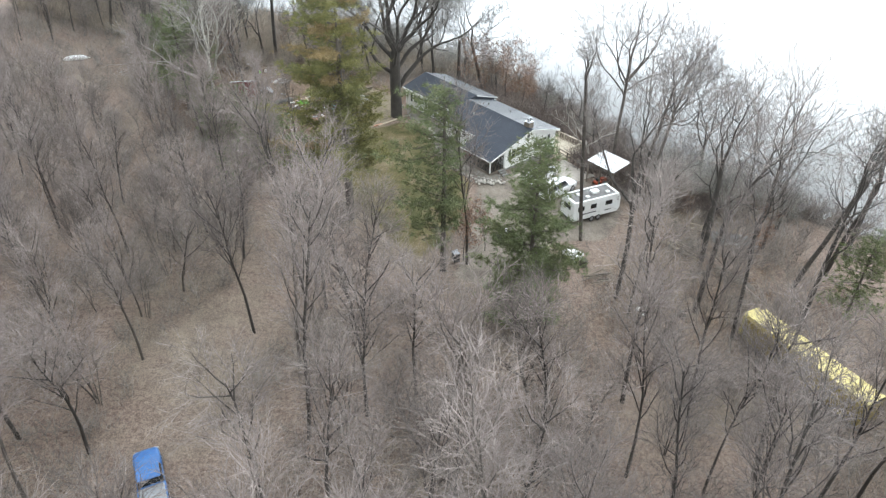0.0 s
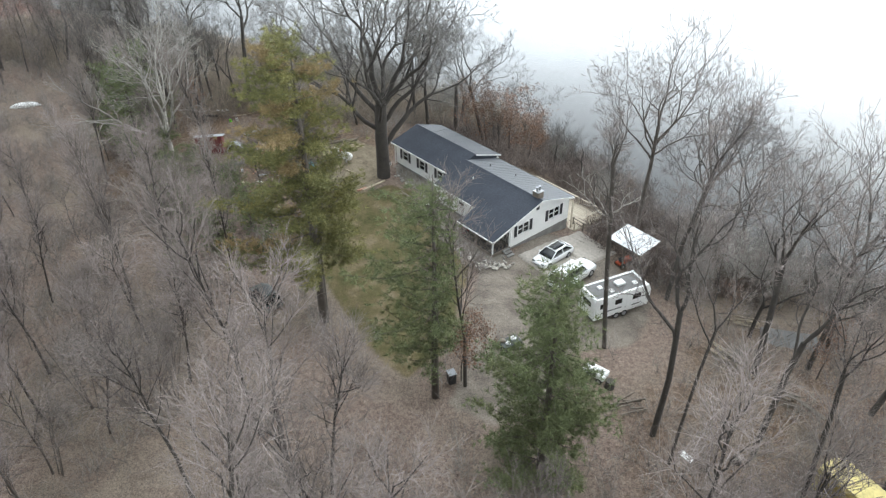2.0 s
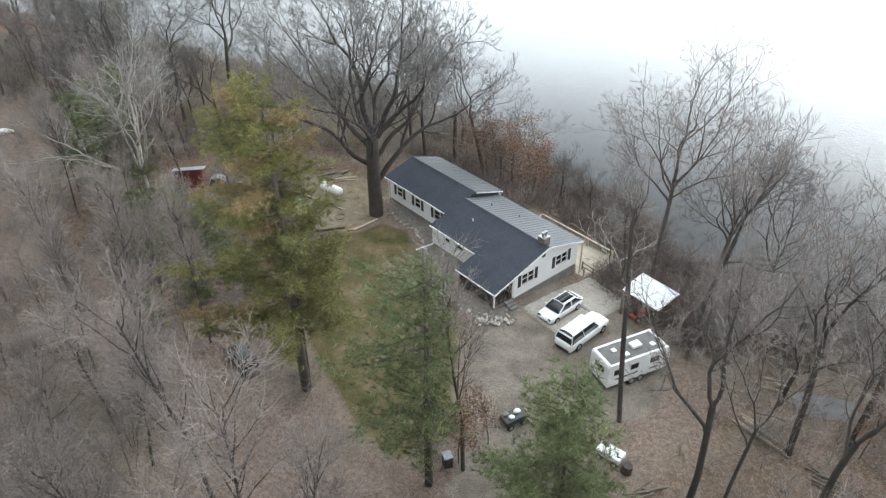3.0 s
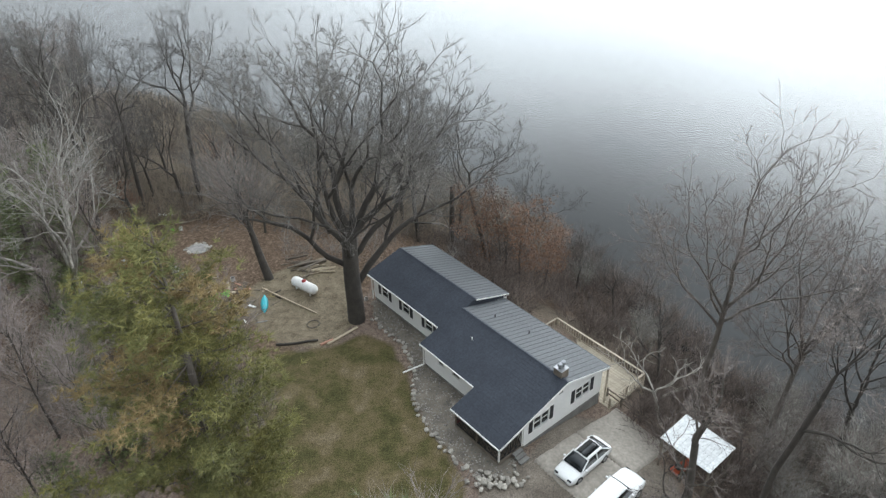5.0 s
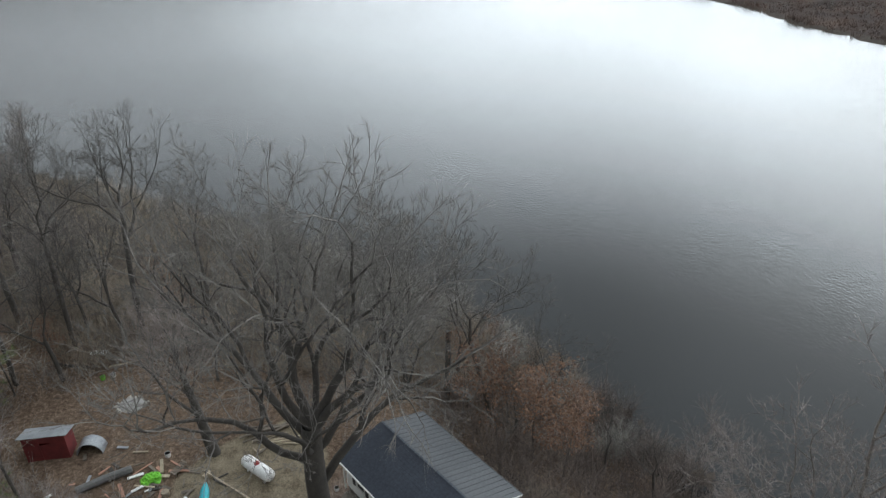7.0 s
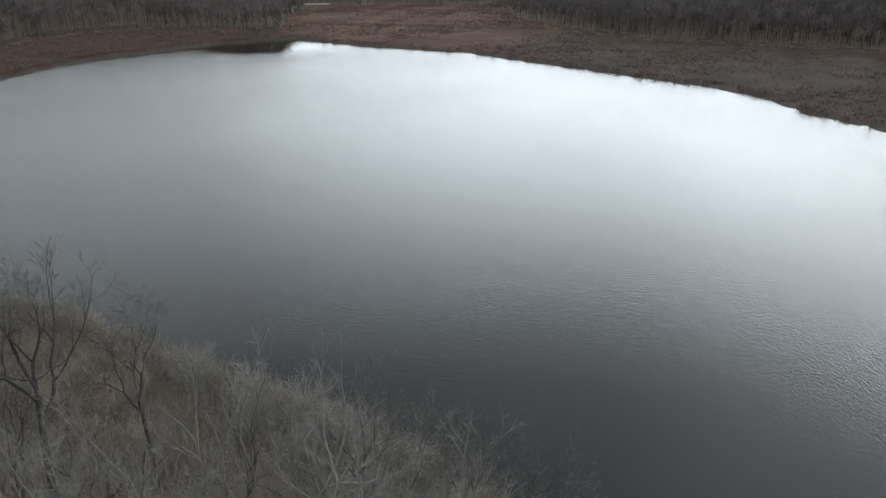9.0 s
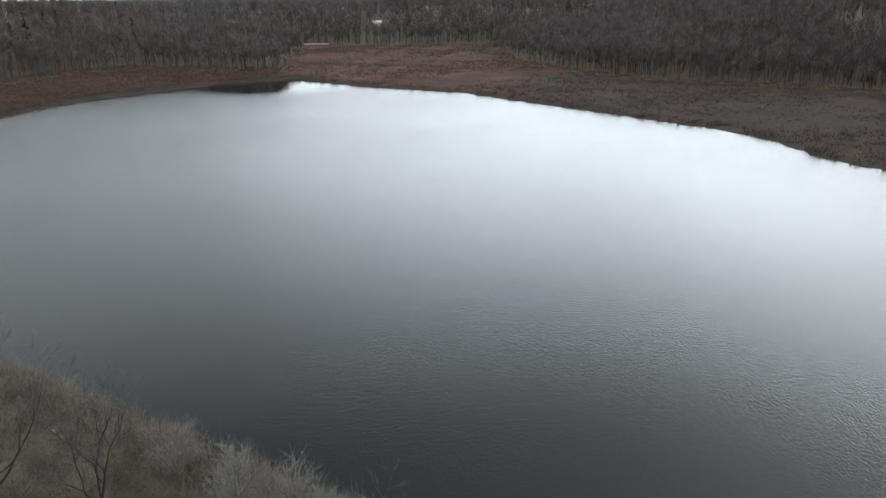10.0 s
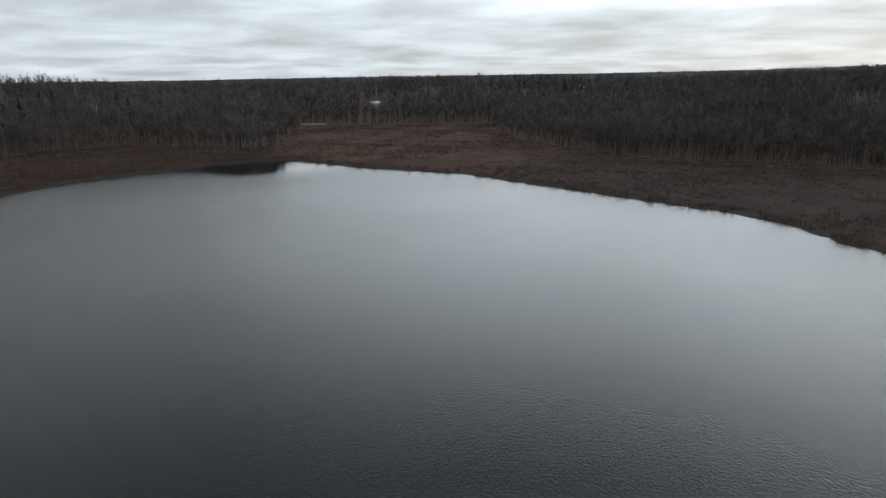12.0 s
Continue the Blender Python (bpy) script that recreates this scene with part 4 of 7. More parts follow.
def fork(wood, twig, rng, p, d, L, r, lvl, C):
    """A limb that bends, throws short side shoots and parts into two or three."""
    n = 4 if lvl < 3 else 3 if lvl < 5 else 2
    pts, up = [p.copy()], C["up"] if lvl else 0.02
    for i in range(n):
        w = C["wob"] * (0.35 if lvl == 0 else 1)
        d = (d + Vector((rng.gauss(0, w), rng.gauss(0, w), rng.gauss(0, w))) + UP * up).normalized()
        p = p + d * (L / n)
        pts.append(p.copy())
    out = wood if lvl < 5 else twig
    end = r * 0.8
    radii = [r + (end - r) * i / n for i in range(n + 1)]
    if lvl == 0:
        pts.insert(0, pts[0] - UP * 0.5)
        radii.insert(0, r * 1.4)
    out.tube(pts, radii, 10 if lvl == 0 else 6 if lvl < 3 else 4 if lvl < 5 else 3, cap=False)
    if lvl >= C["levels"]:
        for k in range(C["tips"]):
            v = (d + Vector((rng.gauss(0, 0.65), rng.gauss(0, 0.65), rng.gauss(0.1, 0.55)))).normalized()
            twig.spike(pts[-1 - (k % 2)], pts[-1] + v * L * rng.uniform(0.4, 1.0), C["fine"])
        return
    side = d.orthogonal().normalized()
    az = rng.uniform(0, 6.28)

    def turned(deg, turn):
        s = side * math.cos(turn) + d.cross(side) * math.sin(turn)
        return (d * math.cos(radians(deg)) + s * math.sin(radians(deg))).normalized()
    if lvl == 0 and C.get("limbs"):
        for j, (f, turn, tilt, long_, thick) in enumerate(C["limbs"]):
            rng = random.Random(900 + 7 * j)
            i = min(int(f * n), n - 1)
            q = pts[i + 1].lerp(pts[i + 2], f * n - i)
            t, a = radians(tilt), radians(turn)
            v = Vector((math.cos(a) * math.sin(t), math.sin(a) * math.sin(t), math.cos(t)))
            fork(wood, twig, rng, q, v, C["limb"] * long_, r * thick, 1, C)
        return
    if lvl == 0:
        k = C["first"]
        for j in range(k):
            a = C["open"] * (rng.uniform(0.95, 1.4) if j % 2 else rng.uniform(0.25, 0.7))
            q = pts[-1] if j % 2 == 0 else pts[-2].lerp(pts[-1], rng.random())
            fork(wood, twig, rng, q, turned(a, az + 6.28 * j / k + rng.uniform(-0.4, 0.4)), C["limb"] * (C.get("wide", 1.0) if j % 2 else 1.0) * rng.uniform(0.8, 1.15), end * rng.uniform(0.52, 0.75), 1, C)
        return
    grade = C["grade"]
    fork(wood, twig, rng, pts[-1], turned(rng.uniform(6, 22), az), L * grade * rng.uniform(0.85, 1.12), end * 0.88, lvl + 1, C)
    fork(wood, twig, rng, pts[-1], turned(rng.uniform(24, 46), az + 3.14 + rng.uniform(-0.5, 0.5)), L * grade * rng.uniform(0.65, 1.05), end * 0.66, lvl + 1, C)
    if lvl >= C.get("bare", 1):
        for k in range(C["shoots"]):
            i = rng.randrange(1, n) if n > 1 else 0
            q = pts[i]
            deep = min(C["levels"], lvl + rng.choice((2, 3)))
            fork(wood, twig, rng, q, turned(rng.uniform(38, 68), rng.uniform(0, 6.28)), L * grade ** (deep - lvl) * 0.9, max(C["fine"], r * 0.62 ** (deep - lvl)), deep, C)


VASE = dict(levels=7, up=0.055, wob=0.13, first=3, open=30, limb=3.7, grade=0.83, shoots=1, tips=6, fine=0.011)
# limbs of the great oak: share of the bole, turn, tilt from upright, length, thickness
KING_LIMBS = ((0.40, 34, 42, 1.15, 0.42), (0.66, 188, 60, 1.10, 0.34), (0.74, 30, 50, 1.05, 0.36), (0.78, 262, 50, 0.95, 0.30), (0.84, 165, 40, 1.15, 0.38), (0.90, 92, 40, 1.05, 0.34),
              (0.94, 338, 34, 1.10, 0.36), (0.97, 215, 28, 1.10, 0.36), (0.99, 120, 14, 1.05, 0.46), (0.99, 20, 18, 1.05, 0.40))
KING = dict(VASE, levels=8, up=0.06, limbs=KING_LIMBS, limb=4.35, grade=0.82, wob=0.14, fine=0.010, tips=8, bare=2, shoots=1)
WILLOWY = dict(VASE, levels=7, up=0.05, limb=2.95, wob=0.12, grade=0.82, tips=5,
               limbs=((0.80, 175, 34, 1.0, 0.55), (0.92, 20, 40, 1.1, 0.5), (0.98, 80, 16, 1.1, 0.6), (0.96, 300, 30, 1.0, 0.5), (0.9, 230, 26, 1.0, 0.5), (0.99, 190, 12, 1.1, 0.5), (0.85, 350, 50, 1.0, 0.45), (0.88, 140, 40, 0.95, 0.45)))


def vase_tree(name, label, seed, bole, r, C=VASE, bark=None, twigs=None, lean=(0, 0), at=None, group="bare trees", stems=1):
    """A leafless tree whose bole parts into ascending limbs."""
    rng = random.Random(seed)
    wood, twig = Builder(), Builder()
    for s in range(stems):
        off = Vector((0.9 * s, 0.25 * s, 0))
        fork(wood, twig, rng, off, Vector((lean[0] + 0.1 * s, lean[1] - 0.05 * s, 1)).normalized(), bole * rng.uniform(0.92, 1.08), r, 0, C)
    t = thing(name, label, "tree", at, group)
    part("trunk", wood, bark or BARK_DARK, t, smooth=True)
    part("crown", twig, twigs or TWIG_DARK, t)
    return t


def put(t, x, y, turn=0.0, s=1.0, sz=None, lean=0.0):
    """The pose of a tree on the ground."""
    return pose(x, y, ground_z(x, y) - 0.05, lean, 0, turn) @ Matrix.Diagonal((s, s, sz or s, 1))


def pine(name, label, seed, H, base, R, needles, at, dense=6, blunt=0.75, dry=0.0, bias=(0, 0)):
    """A pine: whorls of limbs, each set with tufts of needles; bias: the way in which its limbs reach further."""
    rng = random.Random(seed)
    wood, leaf, tan = Builder(), Builder(), Builder()
    wood.tube([(0, 0, -0.4), (0.05, 0, H * 0.3), (0.12, 0.1, H * 0.65), (0.1, 0.15, H)], [H * 0.016, H * 0.013, H * 0.008, 0.02], 7)
    for k in range(9):      # dead stubs below the crown
        z, a = rng.uniform(base * 0.45, base * 1.05), rng.uniform(0, 6.28)
        wood.spike((0, 0, z), (2.0 * math.cos(a), 2.0 * math.sin(a), z + rng.uniform(-0.4, 0.3)), 0.03)
    z = base
    while z < H - 0.4:
        f = (z - base) / (H - base)
        reach = R * (1 - f) ** blunt * (0.55 + 0.45 * min(1, f * 3 + 0.2)) + 0.25
        a0 = rng.uniform(0, 6.28)
        wide = rng.uniform(0.62, 1.2)
        for k in range(rng.choice((3, 4, 5, 5))):
            a = a0 + k * 1.25 + rng.uniform(-0.3, 0.3)
            L = reach * wide * rng.uniform(0.6, 1.2) * max(0.25, 1 + bias[0] * math.cos(a) + bias[1] * math.sin(a))
            p = Vector((0.05, 0.05, z + rng.uniform(-0.2, 0.2)))
            out = Vector((math.cos(a), math.sin(a), 0))
            mid = p + out * L * 0.55 + UP * (0.02 * L)
            end = p + out * L + UP * (0.22 * L)
            wood.tube([p, mid, end], [0.05, 0.032, 0.012], 3, cap=False)
            n = max(4, int(L * dense * 1.25))
            set_to = tan if rng.random() < dry * (0.25 + 2.2 * max(0, f - 0.35)) else leaf
            for j in range(n):
                s = 0.25 + 0.75 * (j + rng.random()) / n
                c = (p.lerp(mid, s / 0.55) if s < 0.55 else mid.lerp(end, (s - 0.55) / 0.45)) + Vector((rng.gauss(0, 0.42), rng.gauss(0, 0.42), rng.gauss(0, 0.17)))
                for q in range(13):
                    v = Vector((rng.gauss(0, 1), rng.gauss(0, 1), rng.gauss(0.35, 0.6))).normalized() + out * 0.6
                    set_to.spike(c, c + v.normalized() * rng.uniform(0.25, 0.6), rng.uniform(0.014, 0.028))
        z += rng.uniform(0.55, 1.05)
    t = thing(name, label, "tree", at)
    part("trunk", wood, BARK, t, smooth=True)
    part("crown", leaf, needles, t)
    if dry:
        part("dry_needles", tan, NEEDLE_DRY, t, "tan fading needles")
    return t


def leafy(name, label, seed, H, at, n=1500, group=""):
    """A young oak that still holds its dry rust-brown leaves."""
    rng = random.Random(seed)
    wood, twig, leaf = Builder(), Builder(), Builder()
    C = dict(SAPLING, len=[0, H * 0.34, H * 0.16, 0.8])
    grow(wood, twig, rng, Vector((0, 0, 0)), UP, H, H * 0.011, 0, C)
    tips = [Vector(twig.v[i]) for i in range(3, len(twig.v), 4)] or [UP * H]
    for k in range(n):
        c = rng.choice(tips) + Vector((rng.gauss(0, 0.4), rng.gauss(0, 0.4), rng.gauss(0, 0.4)))
        a = Vector((rng.gauss(0, 1), rng.gauss(0, 1), rng.gauss(0, 0.6))).normalized() * rng.uniform(0.08, 0.16)
        b = a.orthogonal().normalized() * a.length * 0.5
        m = c + a.cross(b).normalized() * 0.02
        leaf.add([c - a, m + b, c + a, m - b, m], [(0, 1, 4), (1, 2, 4), (2, 3, 4), (3, 0, 4)])
    t = thing(name, label, "tree", at, group)
    part("trunk", wood, BARK, t)
    part("crown", twig, TWIG, t)
    part("leaves", leaf, RUST, t, "dry rust-brown leaves")
    return t


# ---------------------------------------------------------------- planting
def plant():
    rng = random.Random(7)
    # single trees that stand out
    vase_tree("oak_tree", "huge spreading leafless oak beside the house", 13, 9.6, 0.80, KING, BARK_DARK, TWIG_OAK, (0.05, 0.02), put(None, -7.1, 90.5), "")
    pine("pine_tree", "tall soft green pine on the lawn edge", 21, 19.8, 4.2, 4.4, NEEDLE, put(None, -0.7, 55.0), 7, 0.5, 0.0, (-0.55, -0.1))
    pine("pine_tree", "broad yellow-green pine beside the lawn", 22, 26.0, 6.5, 6.6, NEEDLE_YEL, put(None, -10.6, 63.9), 13, 0.5, 0.2, (-0.25, 0.0))
    pine("pine_tree", "dense green pine beside the drive", 23, 18.4, 0.6, 5.2, NEEDLE, put(None, 6.5, 46.9), 11, 0.62, 0.0, (-0.05, 0.0))
    pine("pine_tree", "dark green pine beside the yellow bus body", 24, 9.5, 1.5, 4.2, NEEDLE, put(None, 36.5, 49.5))
    pine("pine_tree", "dark evergreen among bare trees", 25, 15, 2.0, 4.0, NEEDLE, put(None, -36.5, 93))
    vase_tree("pale_tree", "pale-barked leafless tree beside the yard", 31, 5.5, 0.34, dict(VASE, first=6, open=36, limb=4.2, tips=3, bare=2), BARK_PALE, TWIG_PALE, (0, 0), put(None, -32.2, 91.5, 40), "")
    tree("leaning_tree", "dark trunk leaning over the yard", 32, 10.5, 0.5, FOREST, BARK_DARK, TWIG, (-0.22, 0.05), at=put(None, -16.6, 97.3, 0))
    pine("pine_tree", "dark evergreen among bare trees", 26, 13, 1.5, 3.6, NEEDLE, put(None, -40.5, 97))
    pine("pine_tree", "dark evergreen among bare trees", 27, 14, 1.5, 3.8, NEEDLE, put(None, -38, 101.5))
    scrub = pine("young_pine", "small scrubby green pine among leafless brush", 28, 5.5, 0.5, 2.3, NEEDLE, put(None, -24, 84), 6, 0.6)
    for i, (x, y, k) in enumerate(((-20.5, 79.5, 1.0), (-17.5, 76.5, 0.8), (-22.5, 75, 1.1), (-27, 80, 0.9), (-28.5, 89, 1.0), (-30.5, 85.5, 1.15), (-33, 91, 1.2), (-24.5, 88.5, 0.7), (-30.5, 82.5, 0.8), (-25.5, 71.5, 0.8))):
        copy_thing(scrub, put(None, x, y, 77 * i, k))
    vase_tree("dead_tree", "small bleached crooked dead tree beside the deck", 33, 3.2, 0.17, dict(VASE, levels=4, first=3, open=50, limb=2.3, tips=2, wob=0.22), BARK_PALE, BARK_PALE, (-0.25, 0.1), put(None, 18.4, 79.6), "")
    snag = Builder()
    snag.tube([(0, 0, -0.5), (0.1, 0, 4), (0.15, 0.1, 8.2)], [0.34, 0.28, 0.2], 8)
    t = thing("tree_snag", "broken dead tree trunk on the bank", "dead tree", put(None, 1.7, 105.5))
    part("trunk", snag, BARK_DARK, t)

    # trees by the drive, each leaning as it stands
    vase_tree("bare_tree", "dark slim leafless tree beside the parked trailer", 210, 18.2, 0.20, dict(VASE, levels=6, limb=1.35, tips=5, first=3, open=24, up=0.06), BARK, TWIG, lean=(-0.08, 0.0), at=put(None, 13.8, 61.0))
    vase_tree("bare_tree", "broad leafless tree on the lake bank", 216, 13.2, 0.22, dict(WILLOWY, limb=3.25), BARK, TWIG, lean=(0.02, 0.0), at=put(None, 21.0, 80.0), group="bare trees")
    vase_tree("bare_tree", "broad leafless tree leaning over the lake", 217, 9.5, 0.22, dict(WILLOWY, limb=2.8), BARK, TWIG, lean=(0.32, 0.05), at=put(None, 25.0, 76.0, 40), group="bare trees")
    for seed, x, y, bole, r, lean, limb in ((211, 15.5, 51.2, 12.0, 0.27, (0.05, 0.0), 2.9), (212, 21.4, 68.9, 13.0, 0.26, (0.0, 0.05), 2.9), (213, 22.6, 49.8, 11.5, 0.28, (0.06, 0.04), 3.0), (214, 25.8, 58.3, 10.5, 0.31, (0.05, 0.05), 3.0),
                                            (215, 25.0, 46.5, 12.5, 0.20, (-0.08, 0.0), 2.5), (218, 16.1, 48.7, 12.5, 0.14, (-0.02, 0.0), 2.0), (219, 30.8, 46.8, 10.0, 0.24, (0.04, 0.0), 2.8), (220, 33.5, 54.0, 10.0, 0.28, (0.30, 0.05), 3.0), (221, 31.0, 59.5, 11.0, 0.26, (0.15, 0.1), 3.0)):
        vase_tree("bare_tree", "dark leafless tree standing beside the drive", seed, bole, r * 0.85, dict(VASE, limb=limb, tips=4, up=0.08, first=3), BARK_DARK, TWIG, lean=lean, at=put(None, x, y))
    for seed, x, y, bole, r, limb, first, opening in ((220, -28.0, 113.0, 12.5, 0.28, 3.0, 4, 24), (221, -24.2, 120.8, 9.5, 0.2, 2.3, 3, 22), (222, -34.5, 112.0, 10.5, 0.24, 2.9, 3, 28), (223, -42.0, 116.0, 11, 0.3, 3.6, 4, 28)):
        vase_tree("bare_tree", "tall dark leafless tree on the lake bank", seed, bole, r, dict(VASE, limb=limb, first=first, open=opening), at=put(None, x, y))
    vase = [vase_tree("bare_tree", "tall leafless tree with ascending limbs", 40 + i, 6.5 + 2.0 * i, 0.29 + 0.02 * i, dict(VASE, first=2 + i % 2, open=26 + 4 * i), lean=(0.05 * i, 0.04)) for i in range(4)]
    spots = [(38, 68, 0.87, 90), (31, 76, 0.83, 70), (43, 62, 0.87, 40), (47, 56, 0.92, 120), (38.5, 57.5, 0.87, 260), (41, 48, 0.83, 15), (52, 63, 0.92, 220), (34, 62.5, 0.78, 200), (28, 64.5, 0.74, 250),
             (11.5, 106, 0.65, 60), (5.5, 104.5, 0.94, 180), (2.5, 109, 0.93, 320), (-2, 107, 0.94, 110), (7.5, 101, 0.50, 200), (14.5, 98.5, 0.46, 10), (-4, 112, 0.76, 250),
             (-14, 111, 0.60, 30), (-21, 112, 0.71, 140), (-38, 117, 0.72, 300), (-37, 106, 0.92, 80), (-47, 122, 0.80, 170), (-50, 113, 0.84, 260), (-9, 117, 0.46, 20),
             (-34.0, 114, 0.66, 50), (-48, 128, 0.80, 200), (-52, 141, 0.71, 300), (-70, 156, 0.80, 140), (-45.7, 123.7, 0.91, 240), (-41.2, 121, 0.67, 90),
             (-55, 133, 0.76, 330), (-60, 126, 0.84, 45), (-66, 136, 0.88, 120), (-58, 140, 0.80, 290), (-72, 128, 0.92, 10), (-80, 142, 0.88, 100), 
             (-22, 109, 0.80, 90), (-30, 113, 0.84, 190), (-34, 119, 0.67, 20), (-42, 112, 0.88, 300), (-33, 106.5, 0.80, 140), (-53, 120, 0.84, 240), (-19, 106.5, 0.55, 330), (-46, 106, 0.80, 70), (-12, 107, 0.50, 170),
             (19.5, 84.5, 0.42, 100), (18, 96, 0.42, 220)]
    for i, (x, y, s, a) in enumerate(spots):
        if i < 4:
            vase[i].matrix_basis = put(None, x, y, a, s)
        else:
            copy_thing(vase[rng.randrange(4)], put(None, x, y, a, s))

    # woods: slim forest trees with open ground left free
    forest = [tree("forest_tree", "slim leafless woodland tree", 60 + i, 15.5 + 1.4 * i, 0.155 + 0.014 * i, FOREST, BARK if i == 3 else BARK_DARK, TWIG, group="woodland trees") for i in range(5)]
    bushy = [tree("forest_tree", "twiggy leafless woodland tree", 80 + i, 11.5 + i, 0.11, BUSHY, BARK, TWIG, stems=1 + i, group="woodland trees") for i in range(2)]
    sap = [tree("sapling", "thin leafless sapling in the undergrowth", 90 + i, 6.5 + i, 0.05, SAPLING, BARK, TWIG, stems=2 + i, group="saplings") for i in range(3)]
    free = [LAWN, YARD, DRIVE, TRACK]
    clear = [(-24, 101, 11), (-21.5, 92, 5.5), (-14, 94, 10), (4, 84, 15), (-3, 90, 11), (11, 78, 9), (16, 68, 8), (-29, 97, 5), (14, 88, 7), (28, 42, 6.5), (29, 37, 5), (0, 57, 9), (10, 53, 8), (6, 45, 5), (-3, 47, 4.5), (14, 60, 6), (8, 40, 3), (11, 42, 3), (-19.5, 25, 7), (-60, 111, 13), (-50, 97, 7), (-42, 86, 5)]
    spaced = []

    def ok(x, y, gap):
        if any((x - cx) ** 2 + (y - cy) ** 2 < r * r for cx, cy, r in clear):
            return False
        px, py = np.array([x]), np.array([y])
        if side_distance(px, py, LAKE)[0] < 3 or any(side_distance(px, py, f)[0] < 1.2 for f in free):
            return False
        if any((x - a) ** 2 + (y - b) ** 2 < gap * gap for a, b in spaced):
            return False
        return True
    # trunks seen singly near the start of the way
    fixed = [(-7.1, 40.7), (-11.2, 48.8), (1.7, 56.2), (-10.4, 64.2), (-13.5, 51.0), (2.3, 32.5), (-12.8, 71), (-17, 45.5), (-32, 87)]
    gaps = [(18.3, 41.5), (0.1, 43.5), (3.8, 38.4)]      # open spots round the pine by the drive
    count = {"f": 0, "b": 0, "s": 0}

    def set_tree(kind, protos, x, y, s, sz):
        i = count[kind]
        count[kind] += 1
        m = put(None, x, y, rng.uniform(0, 360), s, sz)
        if i < len(protos):
            protos[i].matrix_basis = m
        else:
            model = protos[rng.randrange(len(protos))]
            if not any((x - a) ** 2 + (y - b) ** 2 < 4 for a, b in gaps):
                copy_thing(model, m)
        spaced.append((x, y))
    for x, y in fixed:
        if (x, y) == (2.3, 32.5):
            set_tree("b", bushy, x, y, 1.15, 1.15)
        else:
            k = 0.55 if y > 80 else 0.92
            set_tree("f", forest, x, y, k, k)
    for tries in range(9000):
        x, y = rng.uniform(-85, 60), rng.uniform(-4, 150)
        if y > 62 and x > -19:
            continue
        if (x > 22 and y > 30) or (x > 11.5 and 43 < y < 70):
            continue
        if y > 98 and x > -0.66 * (y - 75) - 8:
            continue
        if y > 60 and rng.random() < (0.7 if y > 72 else 0.45):
            continue
        if len(spaced) > 410:
            break
        if not ok(x, y, 4.2):
            continue
        u = rng.random()
        k = 0.76 if x < -14 and y > 40 else 1.0      # younger growth towards the yard
        if u < 0.84:
            set_tree("f", forest, x, y, k * rng.uniform(0.75, 1.1), k * rng.uniform(0.75, 1.12))
        else:
            set_tree("b", bushy, x, y, k * rng.uniform(0.7, 1.1), k * rng.uniform(0.7, 1.1))
    copy_thing(bushy[1], put(None, 6.2, 37.8, 30, 1.02))      # twiggy crown in front of the pine by the drive
    spaced.clear()
    for tries in range(4000):
        x, y = rng.uniform(-70, 60), rng.uniform(0, 135)
        if (y > 60 and -19 < x < 12) or (x > 11.5 and 42 < y < 70):
            continue
        if y > 98 and x > -0.6 * (y - 75) - 4:
            continue
        if len(spaced) > 170:
            break
        if ok(x, y, 3.4):
            set_tree("s", sap, x, y, rng.uniform(0.7, 1.25), rng.uniform(0.7, 1.25))

    # pale shrubs along the near shore
    shrub = tree("shore_shrub", "pale grey many-stemmed leafless shrub on the bank", 99, 4.6, 0.05, dict(SAPLING, kids=[8, 5, 6], start=[0.2, 0.15, 0.1]), BARK_PALE, TWIG_PALE, stems=5, at=put(None, -3, 122), group="shore shrubs")
    for i, (x, y, k) in enumerate(((-8, 126, 1.1), (2, 117.5, 1.0), (8, 111.5, 0.9), (12, 105.5, 0.8), (-14, 130, 1.15), (-19.5, 133.5, 1.0), (-6, 120, 0.9), (-1, 114.5, 0.8), (-12, 124.5, 1.0), (-18, 128.5, 0.9), (-26, 137, 1.1), (15.5, 100, 0.7), (19.5, 90.5, 0.7), (-10, 129, 0.9), (26, 75, 0.9), (29.4, 72.5, 1.1), (34, 75, 1.0), (33, 70.3, 1.1), (27.5, 79.5, 0.9), (24.5, 71, 0.8), (36.5, 67, 1.0))):
        copy_thing(shrub, put(None, x, y, 53 * i, k))

    birch = tree("birch_tree", "pale-trunked birch among the far woods", 140, 17, 0.2, dict(SAPLING, rad=[0, 0.07, 0.04, 0.03], len=[0, 4.0, 2.2, 1.6]), BARK_PALE, TWIG_PALE, at=put(None, -262, 585), group="far birches")
    for i, (x, y) in enumerate(((-292, 640), (-268, 640), (-240, 602), (-300, 600), (-225, 575))):
        copy_thing(birch, put(None, x, y, 70 * i, 1.0 + 0.06 * i))

    # young oaks with brown leaves on the bank and by the drive
    oak = leafy("young_oak", "young oak holding dry rust-brown leaves", 120, 9.0, put(None, 8.7, 98.8), 1600, "rusty young oaks")
    for x, y, s in ((5.8, 101, 0.9), (10.8, 96.5, 0.8), (3, 103, 0.8), (12.6, 101.5, 0.7), (7, 104, 1.0), (-22, 112, 0.75), (-26.5, 117, 0.8), (1.4, 56.8, 0.65), (3.6, 58.5, 0.5), (2.2, 61.2, 0.4), (31, 58, 0.6), (26.5, 66, 0.5), (-34, 108, 0.6)):
        copy_thing(oak, put(None, x, y, rng.uniform(0, 360), s))


plant()


